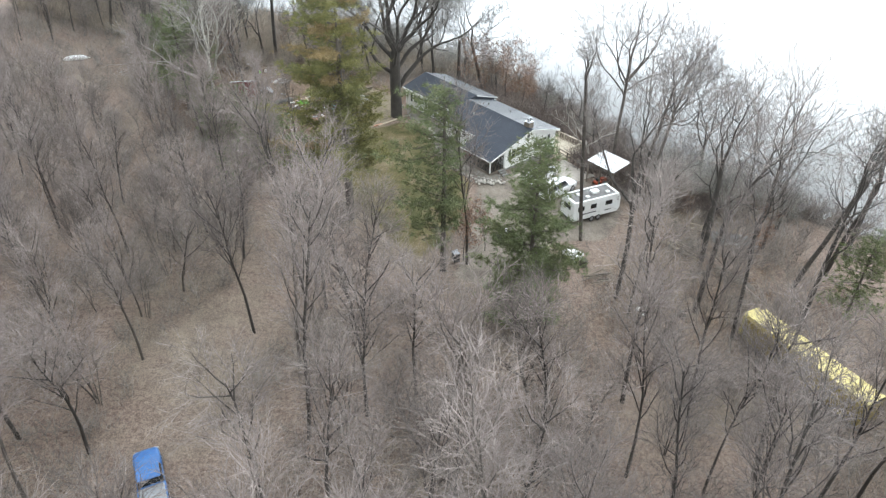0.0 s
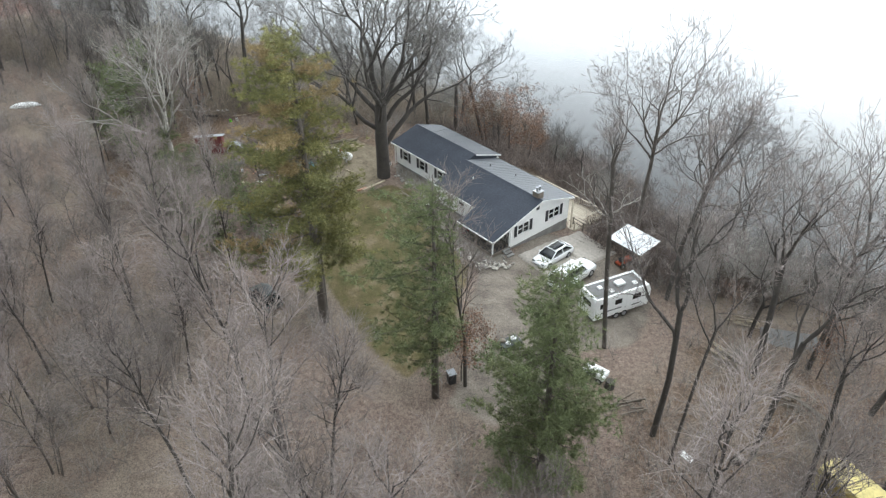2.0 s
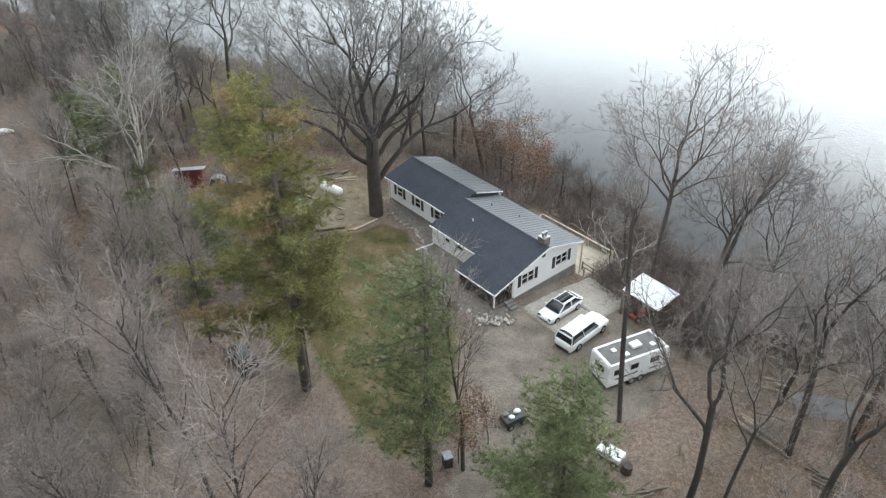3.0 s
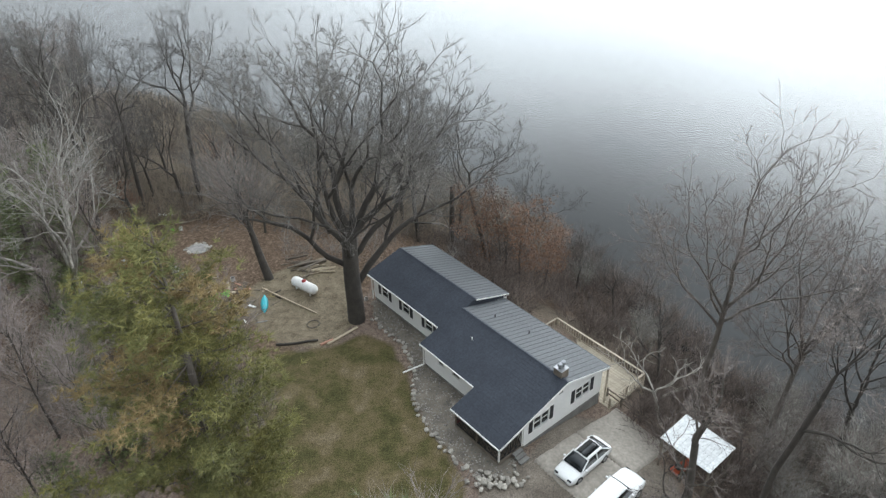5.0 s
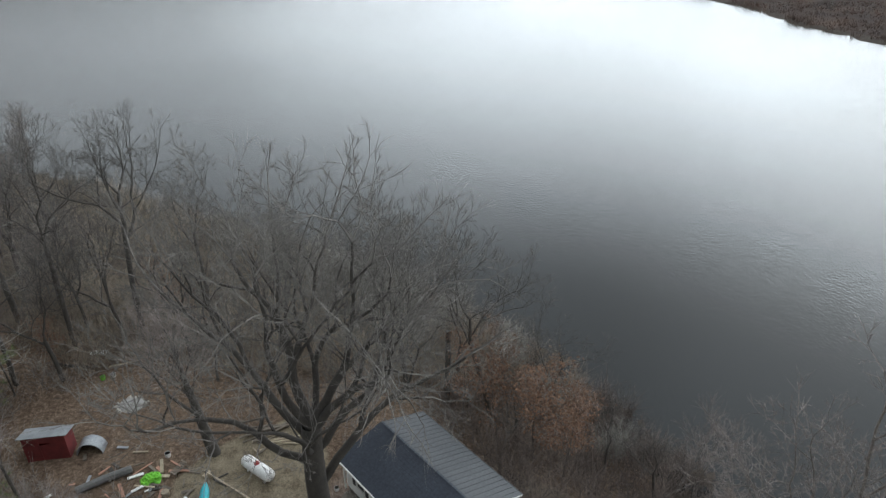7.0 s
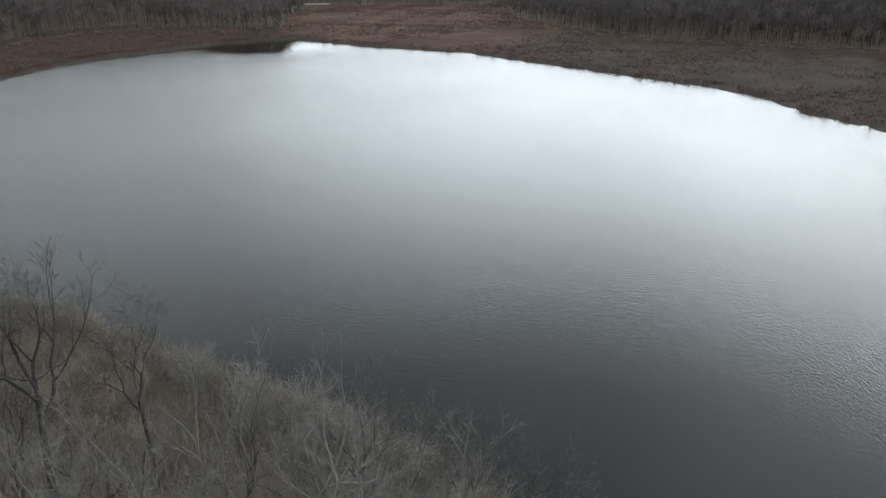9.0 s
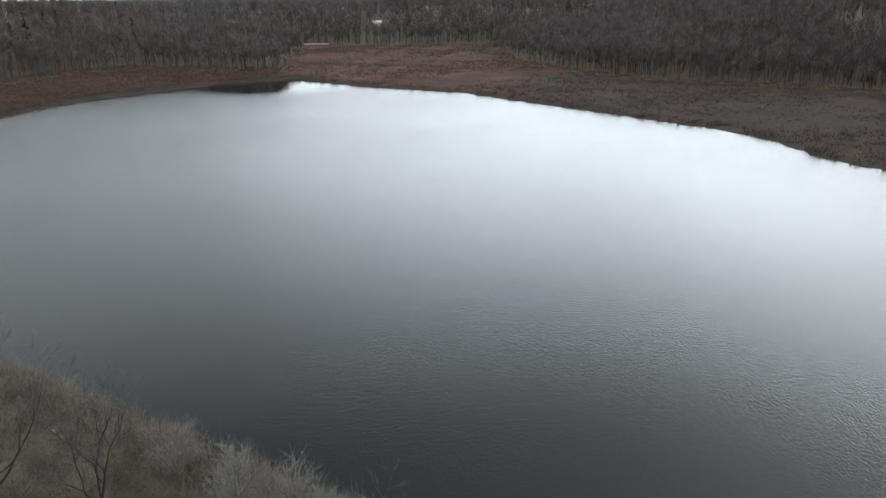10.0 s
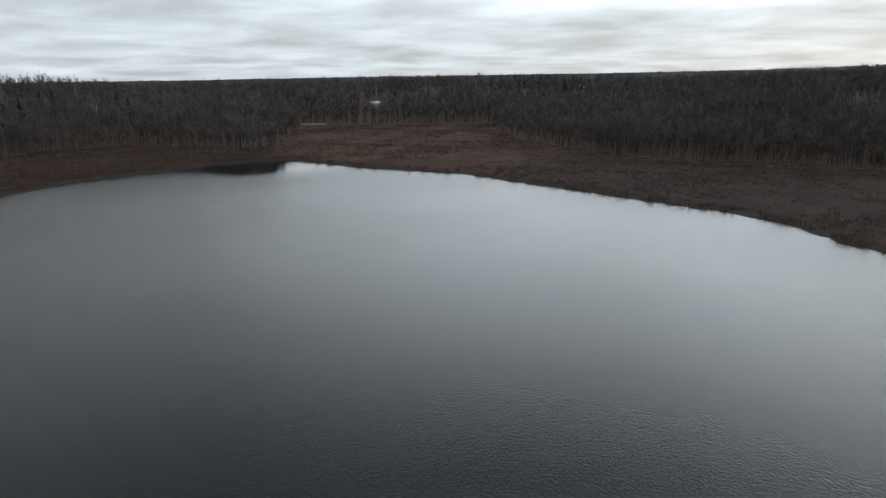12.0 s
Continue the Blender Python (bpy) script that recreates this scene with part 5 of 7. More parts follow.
def make_brush():
    """Undergrowth: low leafless shrubs over the woodland floor and thicker on the bank."""
    rng = np.random.default_rng(5)
    n = 52000
    x, y = rng.uniform(-85, 62, n), rng.uniform(-6, 160, n)
    d = side_distance(x, y, LAKE)
    keep = d > 0.4
    for poly in (LAWN, YARD, DRIVE, TRACK):
        keep &= side_distance(x, y, poly) > 0.6
    H = np.array(HOUSE.inverted())
    hx, hy = H[0, 0] * x + H[0, 1] * y + H[0, 3], H[1, 0] * x + H[1, 1] * y + H[1, 3]
    keep &= ~((hx > -3) & (hx < 12.8) & (hy > -2.5) & (hy < 24))
    keep &= ~((hx > 11) & (hx < 17) & (hy > -1.5) & (hy < 11))
    keep &= (x + 24) ** 2 + (y - 101) ** 2 > 8.5 ** 2
    bank = ((d < 17) & (y > 70) & (x > -60)) | ((d < 34) & (y > 107) & (x < -8))
    patch = waves(x, y, 0.21, 3) + rng.normal(0, 0.35, n)
    keep &= bank | ((patch > -0.2) & (rng.random(n) < 0.38))
    keep &= bank | (rng.random(n) < 0.75)
    x, y, bank = x[keep], y[keep], bank[keep]
    z = height(x, y)
    k = 20
    m = len(x) * k
    bx, by = np.repeat(x, k) + rng.normal(0, 0.35, m), np.repeat(y, k) + rng.normal(0, 0.35, m)
    size = np.repeat(np.where(bank, rng.uniform(1.1, 3.1, len(x)), rng.uniform(0.8, 2.9, len(x))), k)
    v = rng.normal(0, 0.6, (m, 3))
    v[:, 2] = np.abs(v[:, 2]) + 0.45
    L = size * rng.uniform(0.5, 1.1, m)
    lift = size * rng.uniform(0, 0.7, m)
    base = np.stack([bx, by, np.repeat(z, k) + lift - 0.05], -1)
    r = rng.uniform(0.009, 0.018, m) * (0.6 + size * 0.4)
    low = np.repeat(bank, k)
    point = low & (by > 106 + 0.25 * bx)
    for name, pick, material, label in (("underbrush", ~low, BRUSH, "leafless grey-brown woodland undergrowth"), ("bank_brush", low & ~point, BANKBRUSH, "dark tangled shrubs on the lake bank"),
                                        ("shore_brush", point, TANBRUSH, "tan leafless brush on the wooded shore")):
        spikes(name, base[pick], v[pick], L[pick], r[pick], material, label, "undergrowth")


def spikes(name, base, v, L, r, material, label, category):
    """Many three-sided tapering stems as one mesh."""
    m = len(base)
    v = v / np.linalg.norm(v, axis=1, keepdims=True)
    a = np.cross(v, np.array([0.31, 0.77, 0.55]))
    a /= np.linalg.norm(a, axis=1, keepdims=True)
    b = np.cross(v, a)
    r = r[:, None]
    co = np.stack([base + a * r, base - a * r * 0.5 + b * r * 0.87, base - a * r * 0.5 - b * r * 0.87, base + v * L[:, None]], 1).reshape(-1, 3)
    o = (np.arange(m) * 4)[:, None, None]
    tri = (np.array([[0, 1, 3], [1, 2, 3], [2, 0, 3]])[None] + o).reshape(-1, 3)
    me = bpy.data.meshes.new(name)
    me.vertices.add(len(co))
    me.vertices.foreach_set("co", co.ravel())
    me.loops.add(len(tri) * 3)
    me.loops.foreach_set("vertex_index", tri.ravel())
    me.polygons.add(len(tri))
    me.polygons.foreach_set("loop_start", np.arange(0, len(tri) * 3, 3))
    me.update(calc_edges=True)
    me.materials.append(material)
    return tagged(new(name, me), label, category, kind="stuff")


make_brush()


def make_far_woods():
    rng = np.random.default_rng(9)
    n = 90000
    ang = rng.uniform(-radians(40), radians(40), n)
    dist = 300 + 2400 * rng.random(n) ** 1.5
    x, y = dist * np.sin(ang), 90 + dist * np.cos(ang)
    o = side_distance(x, y, OPEN)
    keep = (o > 5 * (1 + waves(x, y, 0.05))) & (y > 200)
    keep &= ~((np.abs(x + 62) < 14) & (y > 790) & (y < 872))      # a gap in front of the far house
    x, y, o, dist = x[keep], y[keep], o[keep], dist[keep]
    z = height(x, y)
    near = (dist < 1000) & ((o < 110) | (rng.random(len(x)) < 0.55))
    back = (dist >= 800)

    def limited(mask, count):
        return np.nonzero(mask)[0][:count]
    # woods along the open marsh: dark boles on a lit floor, limbs rising into twiggy crowns
    i = limited(near, 7600)
    x1, y1, z1, o1, d1 = x[i], y[i], z[i], o[i], dist[i]
    ht = rng.uniform(14, 20, len(i)) * (0.72 + 0.28 * smooth01(o1 / 35)) * (1 + 0.14 * waves(x1, y1, 0.03, 4))
    ever = rng.random(len(i)) < np.where((x1 < -150) & (o1 > 80), 0.025, 0.003)
    ever |= (np.abs(x1 - 125) < 60) & (y1 > 900) & (rng.random(len(i)) < 0.22)
    bare = ~ever
    nb = bare.sum()
    wide = np.clip(d1[bare] / 500, 0.9, 1.6)
    boles = np.stack([x1, y1, z1 - 0.3], -1)[bare]
    spikes("far_trunks", boles, np.stack([rng.normal(0, 0.05, nb), rng.normal(0, 0.05, nb), np.ones(nb)], -1), ht[bare] * 0.85, rng.uniform(0.15, 0.29, nb) * wide, FARBOLE, "dark trunks of bare woods across the lake", "woods")
    k = 9
    m = nb * k
    X, Y, Zb, Hh, Wd = (np.repeat(q, k) for q in (x1[bare], y1[bare], z1[bare], ht[bare], wide))
    f = rng.uniform(0.32, 0.85, m)
    v = np.stack([rng.normal(0, 0.42, m), rng.normal(0, 0.42, m), np.full(m, 0.85)], -1)
    v /= np.linalg.norm(v, axis=1, keepdims=True)
    limb = np.stack([X, Y, Zb + Hh * f], -1)
    L = Hh * rng.uniform(0.24, 0.4, m) * (1.25 - 0.6 * f)
    spikes("far_limbs", limb, v, L, rng.uniform(0.07, 0.13, m) * Wd, FARBOLE, "limbs of bare woods across the lake", "woods")
    q = 8
    at = np.repeat(limb, q, 0) + np.repeat(v * L[:, None], q, 0) * rng.uniform(0.3, 1.0, (m * q, 1)) + rng.normal(0, 0.5, (m * q, 3))
    tv = np.repeat(v, q, 0) + np.stack([rng.normal(0, 0.55, m * q), rng.normal(0, 0.55, m * q), rng.normal(0.1, 0.3, m * q)], -1)
    spikes("far_woods", at, tv, rng.uniform(1.3, 3.2, m * q), rng.uniform(0.06, 0.135, m * q) * np.repeat(Wd, q), FARWOOD, "bare grey-brown woods across the lake", "woods")
    k, ne = 90, ever.sum()
    X, Y, Zb, Hh = (np.repeat(q[ever], k) for q in (x1, y1, z1, ht))
    m = ne * k
    f = rng.uniform(0.12, 1.0, m)
    a = rng.uniform(0, 6.28, m)
    v = np.stack([np.cos(a), np.sin(a), rng.uniform(-0.25, 0.35, m)], -1)
    spikes("far_evergreens", np.stack([X, Y, Zb + Hh * f], -1), v, (1.05 - f) * Hh * 0.30 + 0.8, rng.uniform(0.3, 0.6, m), FARPINE, "dark evergreens among the far woods", "woods")
    # crowns of the woods beyond, distance haze put into their grey
    i = limited(back, 7500)
    k = 22
    m = len(i) * k
    X, Y, Zb, D = (np.repeat(q[i], k) for q in (x, y, z, dist))
    f = rng.uniform(0.0, 1.0, m) ** 0.7
    base = np.stack([X + rng.normal(0, 2.6, m), Y + rng.normal(0, 2.6, m), Zb + 16.5 * f], -1)
    v = np.stack([rng.normal(0, 0.5, m), rng.normal(0, 0.5, m), rng.uniform(0.1, 0.9, m)], -1)
    spikes("distant_woods", base, v, rng.uniform(1.6, 3.6, m), rng.uniform(0.2, 0.4, m) * np.clip(D / 1200, 0.8, 1.8), RIDGE, "bare woods tinted with haze grey towards the horizon", "woods")
    # closed canopy on the ridges at the horizon, in the same haze tint
    gx, gy = np.meshgrid(np.arange(-3000, 3001, 24.0), np.concatenate([np.arange(1500, 2600, 26.0), np.arange(2600, 4600, 60.0)]))
    gz = height(gx, gy) + 9.0 + 2.2 * waves(gx, gy, 0.031, 6) + rng.normal(0, 1.0, gx.shape) - np.where(gy < 1501, 16.0, 0.0)
    gx, gy = gx + rng.normal(0, 5, gx.shape), gy + rng.normal(0, 5, gy.shape)
    ny, nx = gx.shape
    b = Builder()
    b.v = [tuple(p) for p in np.stack([gx, gy, gz], -1).reshape(-1, 3)]
    b.f = [(r * nx + c, r * nx + c + 1, (r + 1) * nx + c + 1, (r + 1) * nx + c) for r in range(ny - 1) for c in range(nx - 1)]
    tagged(part("distant_canopy", b, RIDGE), "wooded ridges tinted with haze grey at the horizon", "woods", kind="stuff")
    # reeds and low shrubs in the marsh and on the far shore
    n = 60000
    x, y = rng.uniform(-240, 290, n), rng.uniform(190, 760, n)
    d, o = side_distance(x, y, LAKE), side_distance(x, y, OPEN)
    keep = (d > 0.2) & (o < 8) & (np.abs(x) < (y - 60) * 0.78) & ((d < 9) | (waves(x * 0.6 + 0.3 * y, y * 1.3 - 0.2 * x, 0.031, 5) + 0.7 * waves(x + 0.5 * y, y - 0.4 * x, 0.083, 9) + rng.normal(0, 0.45, n) > 0.2))
    x, y, d = x[keep], y[keep], d[keep]
    k = 5
    m = len(x) * k
    X, Y = np.repeat(x, k) + rng.normal(0, 0.7, m), np.repeat(y, k) + rng.normal(0, 0.7, m)
    tall = np.repeat(rng.uniform(0.6, 1.9, len(x)), k)
    v = np.stack([rng.normal(0, 0.45, m), rng.normal(0, 0.45, m), np.ones(m)], -1)
    # grey-brown bushes scattered over the marsh
    q = 15000
    gx, gy = rng.uniform(-100, 300, q), rng.uniform(240, 740, q)
    gd, go = side_distance(gx, gy, LAKE), side_distance(gx, gy, OPEN)
    gk = (gd > 1.5) & (go < 4) & (np.abs(gx) < (gy - 60) * 0.78) & (waves(gx * 0.7 + 0.2 * gy, gy * 1.5, 0.05, 7) + 0.6 * waves(gx - 0.6 * gy, gy + 0.3 * gx, 0.12, 3) + rng.normal(0, 0.4, q) > np.where(gx > 30, 0.1, 0.75))
    gs = np.repeat(rng.uniform(0.6, 2.2, gk.sum()), 10)
    gx, gy = np.repeat(gx[gk], 10), np.repeat(gy[gk], 10)
    gx, gy = gx + rng.normal(0, 0.6, len(gx)) * gs, gy + rng.normal(0, 0.6, len(gx)) * gs
    gv = np.stack([rng.normal(0, 0.6, len(gx)), rng.normal(0, 0.6, len(gx)), np.abs(rng.normal(0.6, 0.4, len(gx)))], -1)
    spikes("marsh_bushes", np.stack([gx, gy, height(gx, gy) - 0.1 + gs * rng.uniform(0, 0.5, len(gx))], -1), gv, gs * rng.uniform(0.5, 1.0, len(gx)), rng.uniform(0.04, 0.10, len(gx)), FARWOOD, "grey-brown leafless bushes in the marsh", "bushes")
    # taller reed clumps make the water's edge ragged
    edge = np.repeat((d < 5) & (waves(x, y, 0.19, 8) + rng.normal(0, 0.3, len(x)) > 0.1), k)
    tall = tall * np.where(edge, 1.9, 1.0)
    # pale dry sedge in front of the woods
    q = 26000
    fx, fy = rng.uniform(-240, 300, q), rng.uniform(250, 770, q)
    fo, fd = side_distance(fx, fy, OPEN), side_distance(fx, fy, LAKE)
    fk = (fd > 3) & (fo > -7) & (fo < 9) & (waves(fx, fy, 0.045, 2) + rng.normal(0, 0.35, q) > -0.1)
    fx, fy = np.repeat(fx[fk], 8), np.repeat(fy[fk], 8)
    fx, fy = fx + rng.normal(0, 1.2, len(fx)), fy + rng.normal(0, 1.2, len(fx))
    fv = np.stack([rng.normal(0, 0.7, len(fx)), rng.normal(0, 0.7, len(fx)), np.full(len(fx), 0.6)], -1)
    spikes("dry_sedge", np.stack([fx, fy, height(fx, fy) - 0.1], -1), fv, rng.uniform(0.6, 1.5, len(fx)), rng.uniform(0.10, 0.22, len(fx)), STRAW, "pale dry sedge along the far wood's edge", "grass")
    # brush along the wooded shore
    n = 16000
    sx, sy = rng.uniform(-260, -60, n), rng.uniform(190, 540, n)
    sd, so = side_distance(sx, sy, LAKE), side_distance(sx, sy, OPEN)
    pick = (sd > 1) & (so < 16) & (sx < -0.25 * (sy - 120) + 5) & ((sx < -96) | (sy < 440))
    sx, sy = sx[pick], sy[pick]
    kk = 14
    mm = len(sx) * kk
    SX, SY = np.repeat(sx, kk) + rng.normal(0, 0.8, mm), np.repeat(sy, kk) + rng.normal(0, 0.8, mm)
    sv = np.stack([rng.normal(0, 0.6, mm), rng.normal(0, 0.6, mm), np.abs(rng.normal(0.5, 0.5, mm))], -1)
    ss = np.repeat(rng.uniform(0.5, 2.0, len(sx)), kk)
    spikes("shore_shrubs", np.stack([SX, SY, height(SX, SY) - 0.1 + ss * rng.uniform(0, 0.6, mm)], -1), sv, ss * rng.uniform(0.4, 0.9, mm), rng.uniform(0.05, 0.11, mm), SHORE, "brown leafless brush along the far shore", "shrubs")
    spikes("marsh_reeds", np.stack([X, Y, height(X, Y) - 0.1], -1), v, tall, rng.uniform(0.06, 0.16, m), MARSH_REED, "red-brown marsh reeds and shrubs", "reeds")


make_far_woods()


# ---------------------------------------------------------------- vehicles
def loft(stations, sides_fn):
    """A closed skin through cross-sections: stations (x, ...) handed to sides_fn, which gives the ring of points."""
    b = Builder()
    rings = [sides_fn(s) for s in stations]
    k = len(rings[0])
    for r in rings:
        b.v += [tuple(p) for p in r]
    for i in range(len(rings) - 1):
        for j in range(k):
            b.f.append((i * k + j, i * k + (j + 1) % k, (i + 1) * k + (j + 1) % k, (i + 1) * k + j))
    b.f.append(tuple(range(k))[::-1])
    b.f.append(tuple(range((len(rings) - 1) * k, len(rings) * k)))
    return b


def hull(x, w, z0, z1, round_=0.12):
    """Ring of a car body: flat floor, swelling sides, rounded shoulders."""
    r = min(round_, (z1 - z0) * 0.4)
    half = [(0, z0), (w * 0.9, z0), (w, z0 + (z1 - z0) * 0.35), (w * 0.985, z1 - r), (w * 0.93, z1 - r * 0.3), (w * 0.78, z1), (0, z1 + 0.025)]
    return [(x, -y, z) for y, z in half] + [(x, y, z) for y, z in half[-2:0:-1]]


def wheel(parent, x, y, r, w):
    wh = new("wheel")
    wh.parent = parent
    s = 1 if y > 0 else -1
    b = Builder()
    b.tube([(x, y - w / 2, r), (x, y - w * 0.4, r), (x, y + w * 0.4, r), (x, y + w / 2, r)], [r * 0.9, r, r, r * 0.9], 20)
    part("tyre", b, RUBBER, wh, smooth=False)
    b = Builder()
    b.tube([(x, y + s * w * 0.45, r), (x, y + s * (w * 0.5 + 0.012), r)], [r * 0.64, r * 0.6], 16)
    part("rim", b, ALLOY, wh)


def car(name, label, m, L, W, H, deck, paint, roof_mat, cabin, hood, category="car", wr=0.34):
    """A car along x, front at +x. cabin: rear foot, rear top, front top, front foot as fractions of the length; hood: height of the bonnet."""
    t = thing(name, label, category, m)
    h, w = L / 2, W / 2
    g = 0.2
    st = [(-h, w * 0.80, g + 0.15, deck * 0.9), (-h + 0.12, w * 0.93, g + 0.02, deck * 0.98), (-h * 0.55, w, g, deck), (0, w, g, deck), (h * 0.38, w, g, deck * 0.985), (h * 0.5, w, g, hood), (h * 0.82, w * 0.96, g, hood * 0.95),
          (h - 0.1, w * 0.86, g + 0.05, hood * 0.82), (h, w * 0.7, g + 0.14, hood * 0.68)]
    part("body", loft(st, lambda s: hull(*s)), paint, t, smooth=True)
    a, b_, c, d = (-h + f * L for f in cabin)
    # glasshouse and roof panel, arched along the car
    wl, wt = w * 0.90, w * 0.72
    lo, hi = deck - 0.03, H - 0.03
    def arch(x):
        if x < b_:
            t_ = (x - a) / (b_ - a)
        elif x > c:
            t_ = (d - x) / (d - c)
        else:
            t_ = 1.0
        return lo + (hi - lo) * (math.sin(max(0.0, min(1.0, t_)) * math.pi / 2) ** 0.9)
    def cab(x, lift=0.0, k=1.0):
        z = arch(x) + lift
        f = (z - lo) / (hi - lo)
        top = (wl + (wt - wl) * f) * k
        half = [(wl * k, lo), (top * 1.01, lo + (z - lo) * 0.72), (top * 0.93, lo + (z - lo) * 0.93), (top * 0.6, z), (0, z + 0.03)]
        return [(x, y, zz) for y, zz in half] + [(x, -y, zz) for y, zz in half[-2::-1]]
    xs = [a + (d - a) * i / 14 for i in range(15)]
    part("glasshouse", loft(xs, cab), GLASS, t, "dark tinted glass", smooth=True)
    def lid(x):
        z = arch(x) + 0.012
        return [(x, wt * 0.98, z - 0.07), (x, wt * 0.9, z - 0.005), (x, 0, z + 0.034), (x, -wt * 0.9, z - 0.005), (x, -wt * 0.98, z - 0.07), (x, 0, z - 0.03)]
    xr = [b_ - 0.1 + (c - b_ + 0.2) * i / 8 for i in range(9)]
    part("roof", loft(xr, lid), paint, t, smooth=True)
    if roof_mat is not paint:       # glass panel let into the painted roof
        def panel(x):
            z = arch(x) + 0.03
            return [(x, wt * 0.70, z), (x, 0, z + 0.032), (x, -wt * 0.70, z), (x, 0, z - 0.02)]
        xp = [b_ - 0.02 + (c - b_ + 0.04) * i / 6 for i in range(7)]
        part("roof_glass", loft(xp, panel), roof_mat, t, "dark glass roof panel", smooth=True)
    for y in (-1, 1):       # pillars
        for (x0, z0, x1, z1) in ((a, lo, b_, hi), (d, lo, c, hi), ((a + d) / 2 - 0.1, lo, (b_ + c) / 2 - 0.1, hi)):
            part("pillar", bar((x0, y * wl * 1.005, z0), (x1, y * (wt + 0.01), z1), 0.07, 0.07), paint, t)
        part("mirror", bbox(0.14, 0.2, 0.13, 0.04, (d - 0.35, y * (w + 0.06), deck + 0.06)), paint, t)
        part("headlight", bbox(0.16, 0.34, 0.13, 0.04, (h - 0.13, y * w * 0.62, hood * 0.78)), GLASS, t)
        part("tail_light", bbox(0.08, 0.3, 0.13, 0.03, (-h + 0.05, y * w * 0.66, deck * 0.83)), REDP, t)
        for x in (-h * 0.6, h * 0.62):
            wheel(t, x, y * (w - 0.10), wr, 0.23)
    part("bumper", bbox(0.14, W * 0.72, 0.2, 0.05, (-h + 0.02, 0, 0.38)), PLASTIC, t)
    part("grille", bbox(0.06, W * 0.5, 0.14, 0.02, (h - 0.03, 0, 0.44)), PLASTIC, t)
    return t


def on_ground(x, y, a, dz=0.0):
    return pose(x, y, ground_z(x, y) + dz, 0, 0, a)


car("car", "white sedan with black glass roof parked on the drive", on_ground(11.0, 74.0, 222), 4.7, 1.86, 1.46, 0.92, PAINT_W, GLASS, (0.05, 0.24, 0.56, 0.76), 0.82)
car("suv", "long white sport utility vehicle parked on the drive", on_ground(12.5, 70.8, 43), 5.6, 2.0, 1.88, 1.14, PAINT_W, PAINT_W, (0.02, 0.06, 0.58, 0.70), 1.08, "car", 0.39)


def pickup(m):
    t = thing("pickup_truck", "old blue pickup truck parked among bare trees", "truck", m)
    st = [(0.5, 0.9, 0.35, 1.06), (1.6, 0.92, 0.35, 1.06), (2.3, 0.88, 0.38, 0.98), (2.62, 0.75, 0.5, 0.8)]
    part("body", loft(st, lambda s: hull(*s)), PAINT_B, t, "bright blue bonnet and wings", smooth=True)
    part("cab", loft([(-0.95, 0.9, 0.35, 1.1), (0.52, 0.91, 0.35, 1.1)], lambda s: hull(*s)), PAINT_B, t, smooth=True)
    gl = Builder()
    gl.add([(-0.9, -0.84, 1.08), (-0.9, 0.84, 1.08), (0.75, 0.84, 1.06), (0.75, -0.84, 1.06), (-0.8, -0.68, 1.66), (-0.8, 0.68, 1.66), (0.2, 0.68, 1.66), (0.2, -0.68, 1.66)],
           [(0, 1, 2, 3), (4, 7, 6, 5), (0, 4, 5, 1), (1, 5, 6, 2), (2, 6, 7, 3), (3, 7, 4, 0)])
    part("glasshouse", gl, GLASS, t)
    part("roof", bbox(1.2, 1.5, 0.09, 0.04, (-0.3, 0, 1.69)), PAINT_B, t)
    bed = Builder()
    bed.box(-2.65, -0.98, -0.82, 0.82, 0.5, 0.62)
    for y0, y1 in ((-0.92, -0.82), (0.82, 0.92)):
        bed.box(-2.65, -0.98, y0, y1, 0.42, 1.08)
    bed.box(-2.75, -2.65, -0.92, 0.92, 0.5, 1.08)
    part("bed", bed, PAINT_B, t, "blue load bed")
    part("bed_cover", bbox(1.62, 1.66, 0.06, 0.02, (-1.83, 0, 1.08)), GALV, t, "pale grey bed cover")
    part("tailgate", bbox(0.05, 1.7, 0.5, 0.02, (-2.78, 0, 0.78)), PLASTIC, t, "dark tailgate")
    for x in (-1.75, 1.65):
        for y in (-0.82, 0.82):
            wheel(t, x, y, 0.37, 0.24)
    for y in (-0.62, 0.62):
        part("headlight", bbox(0.1, 0.25, 0.18, 0.04, (2.6, y, 0.72)), ALLOY, t)
    part("bumper", bbox(0.16, 1.75, 0.18, 0.04, (2.72, 0, 0.48)), ALLOY, t)


pickup(on_ground(-20.6, 30.0, 116))
car("utility_vehicle", "dark green utility vehicle at the wood's edge", on_ground(-16.4, 66.8, 130), 3.9, 1.75, 1.7, 1.0, PAINT_K, PAINT_K, (0.05, 0.1, 0.58, 0.7), 0.95, "car")


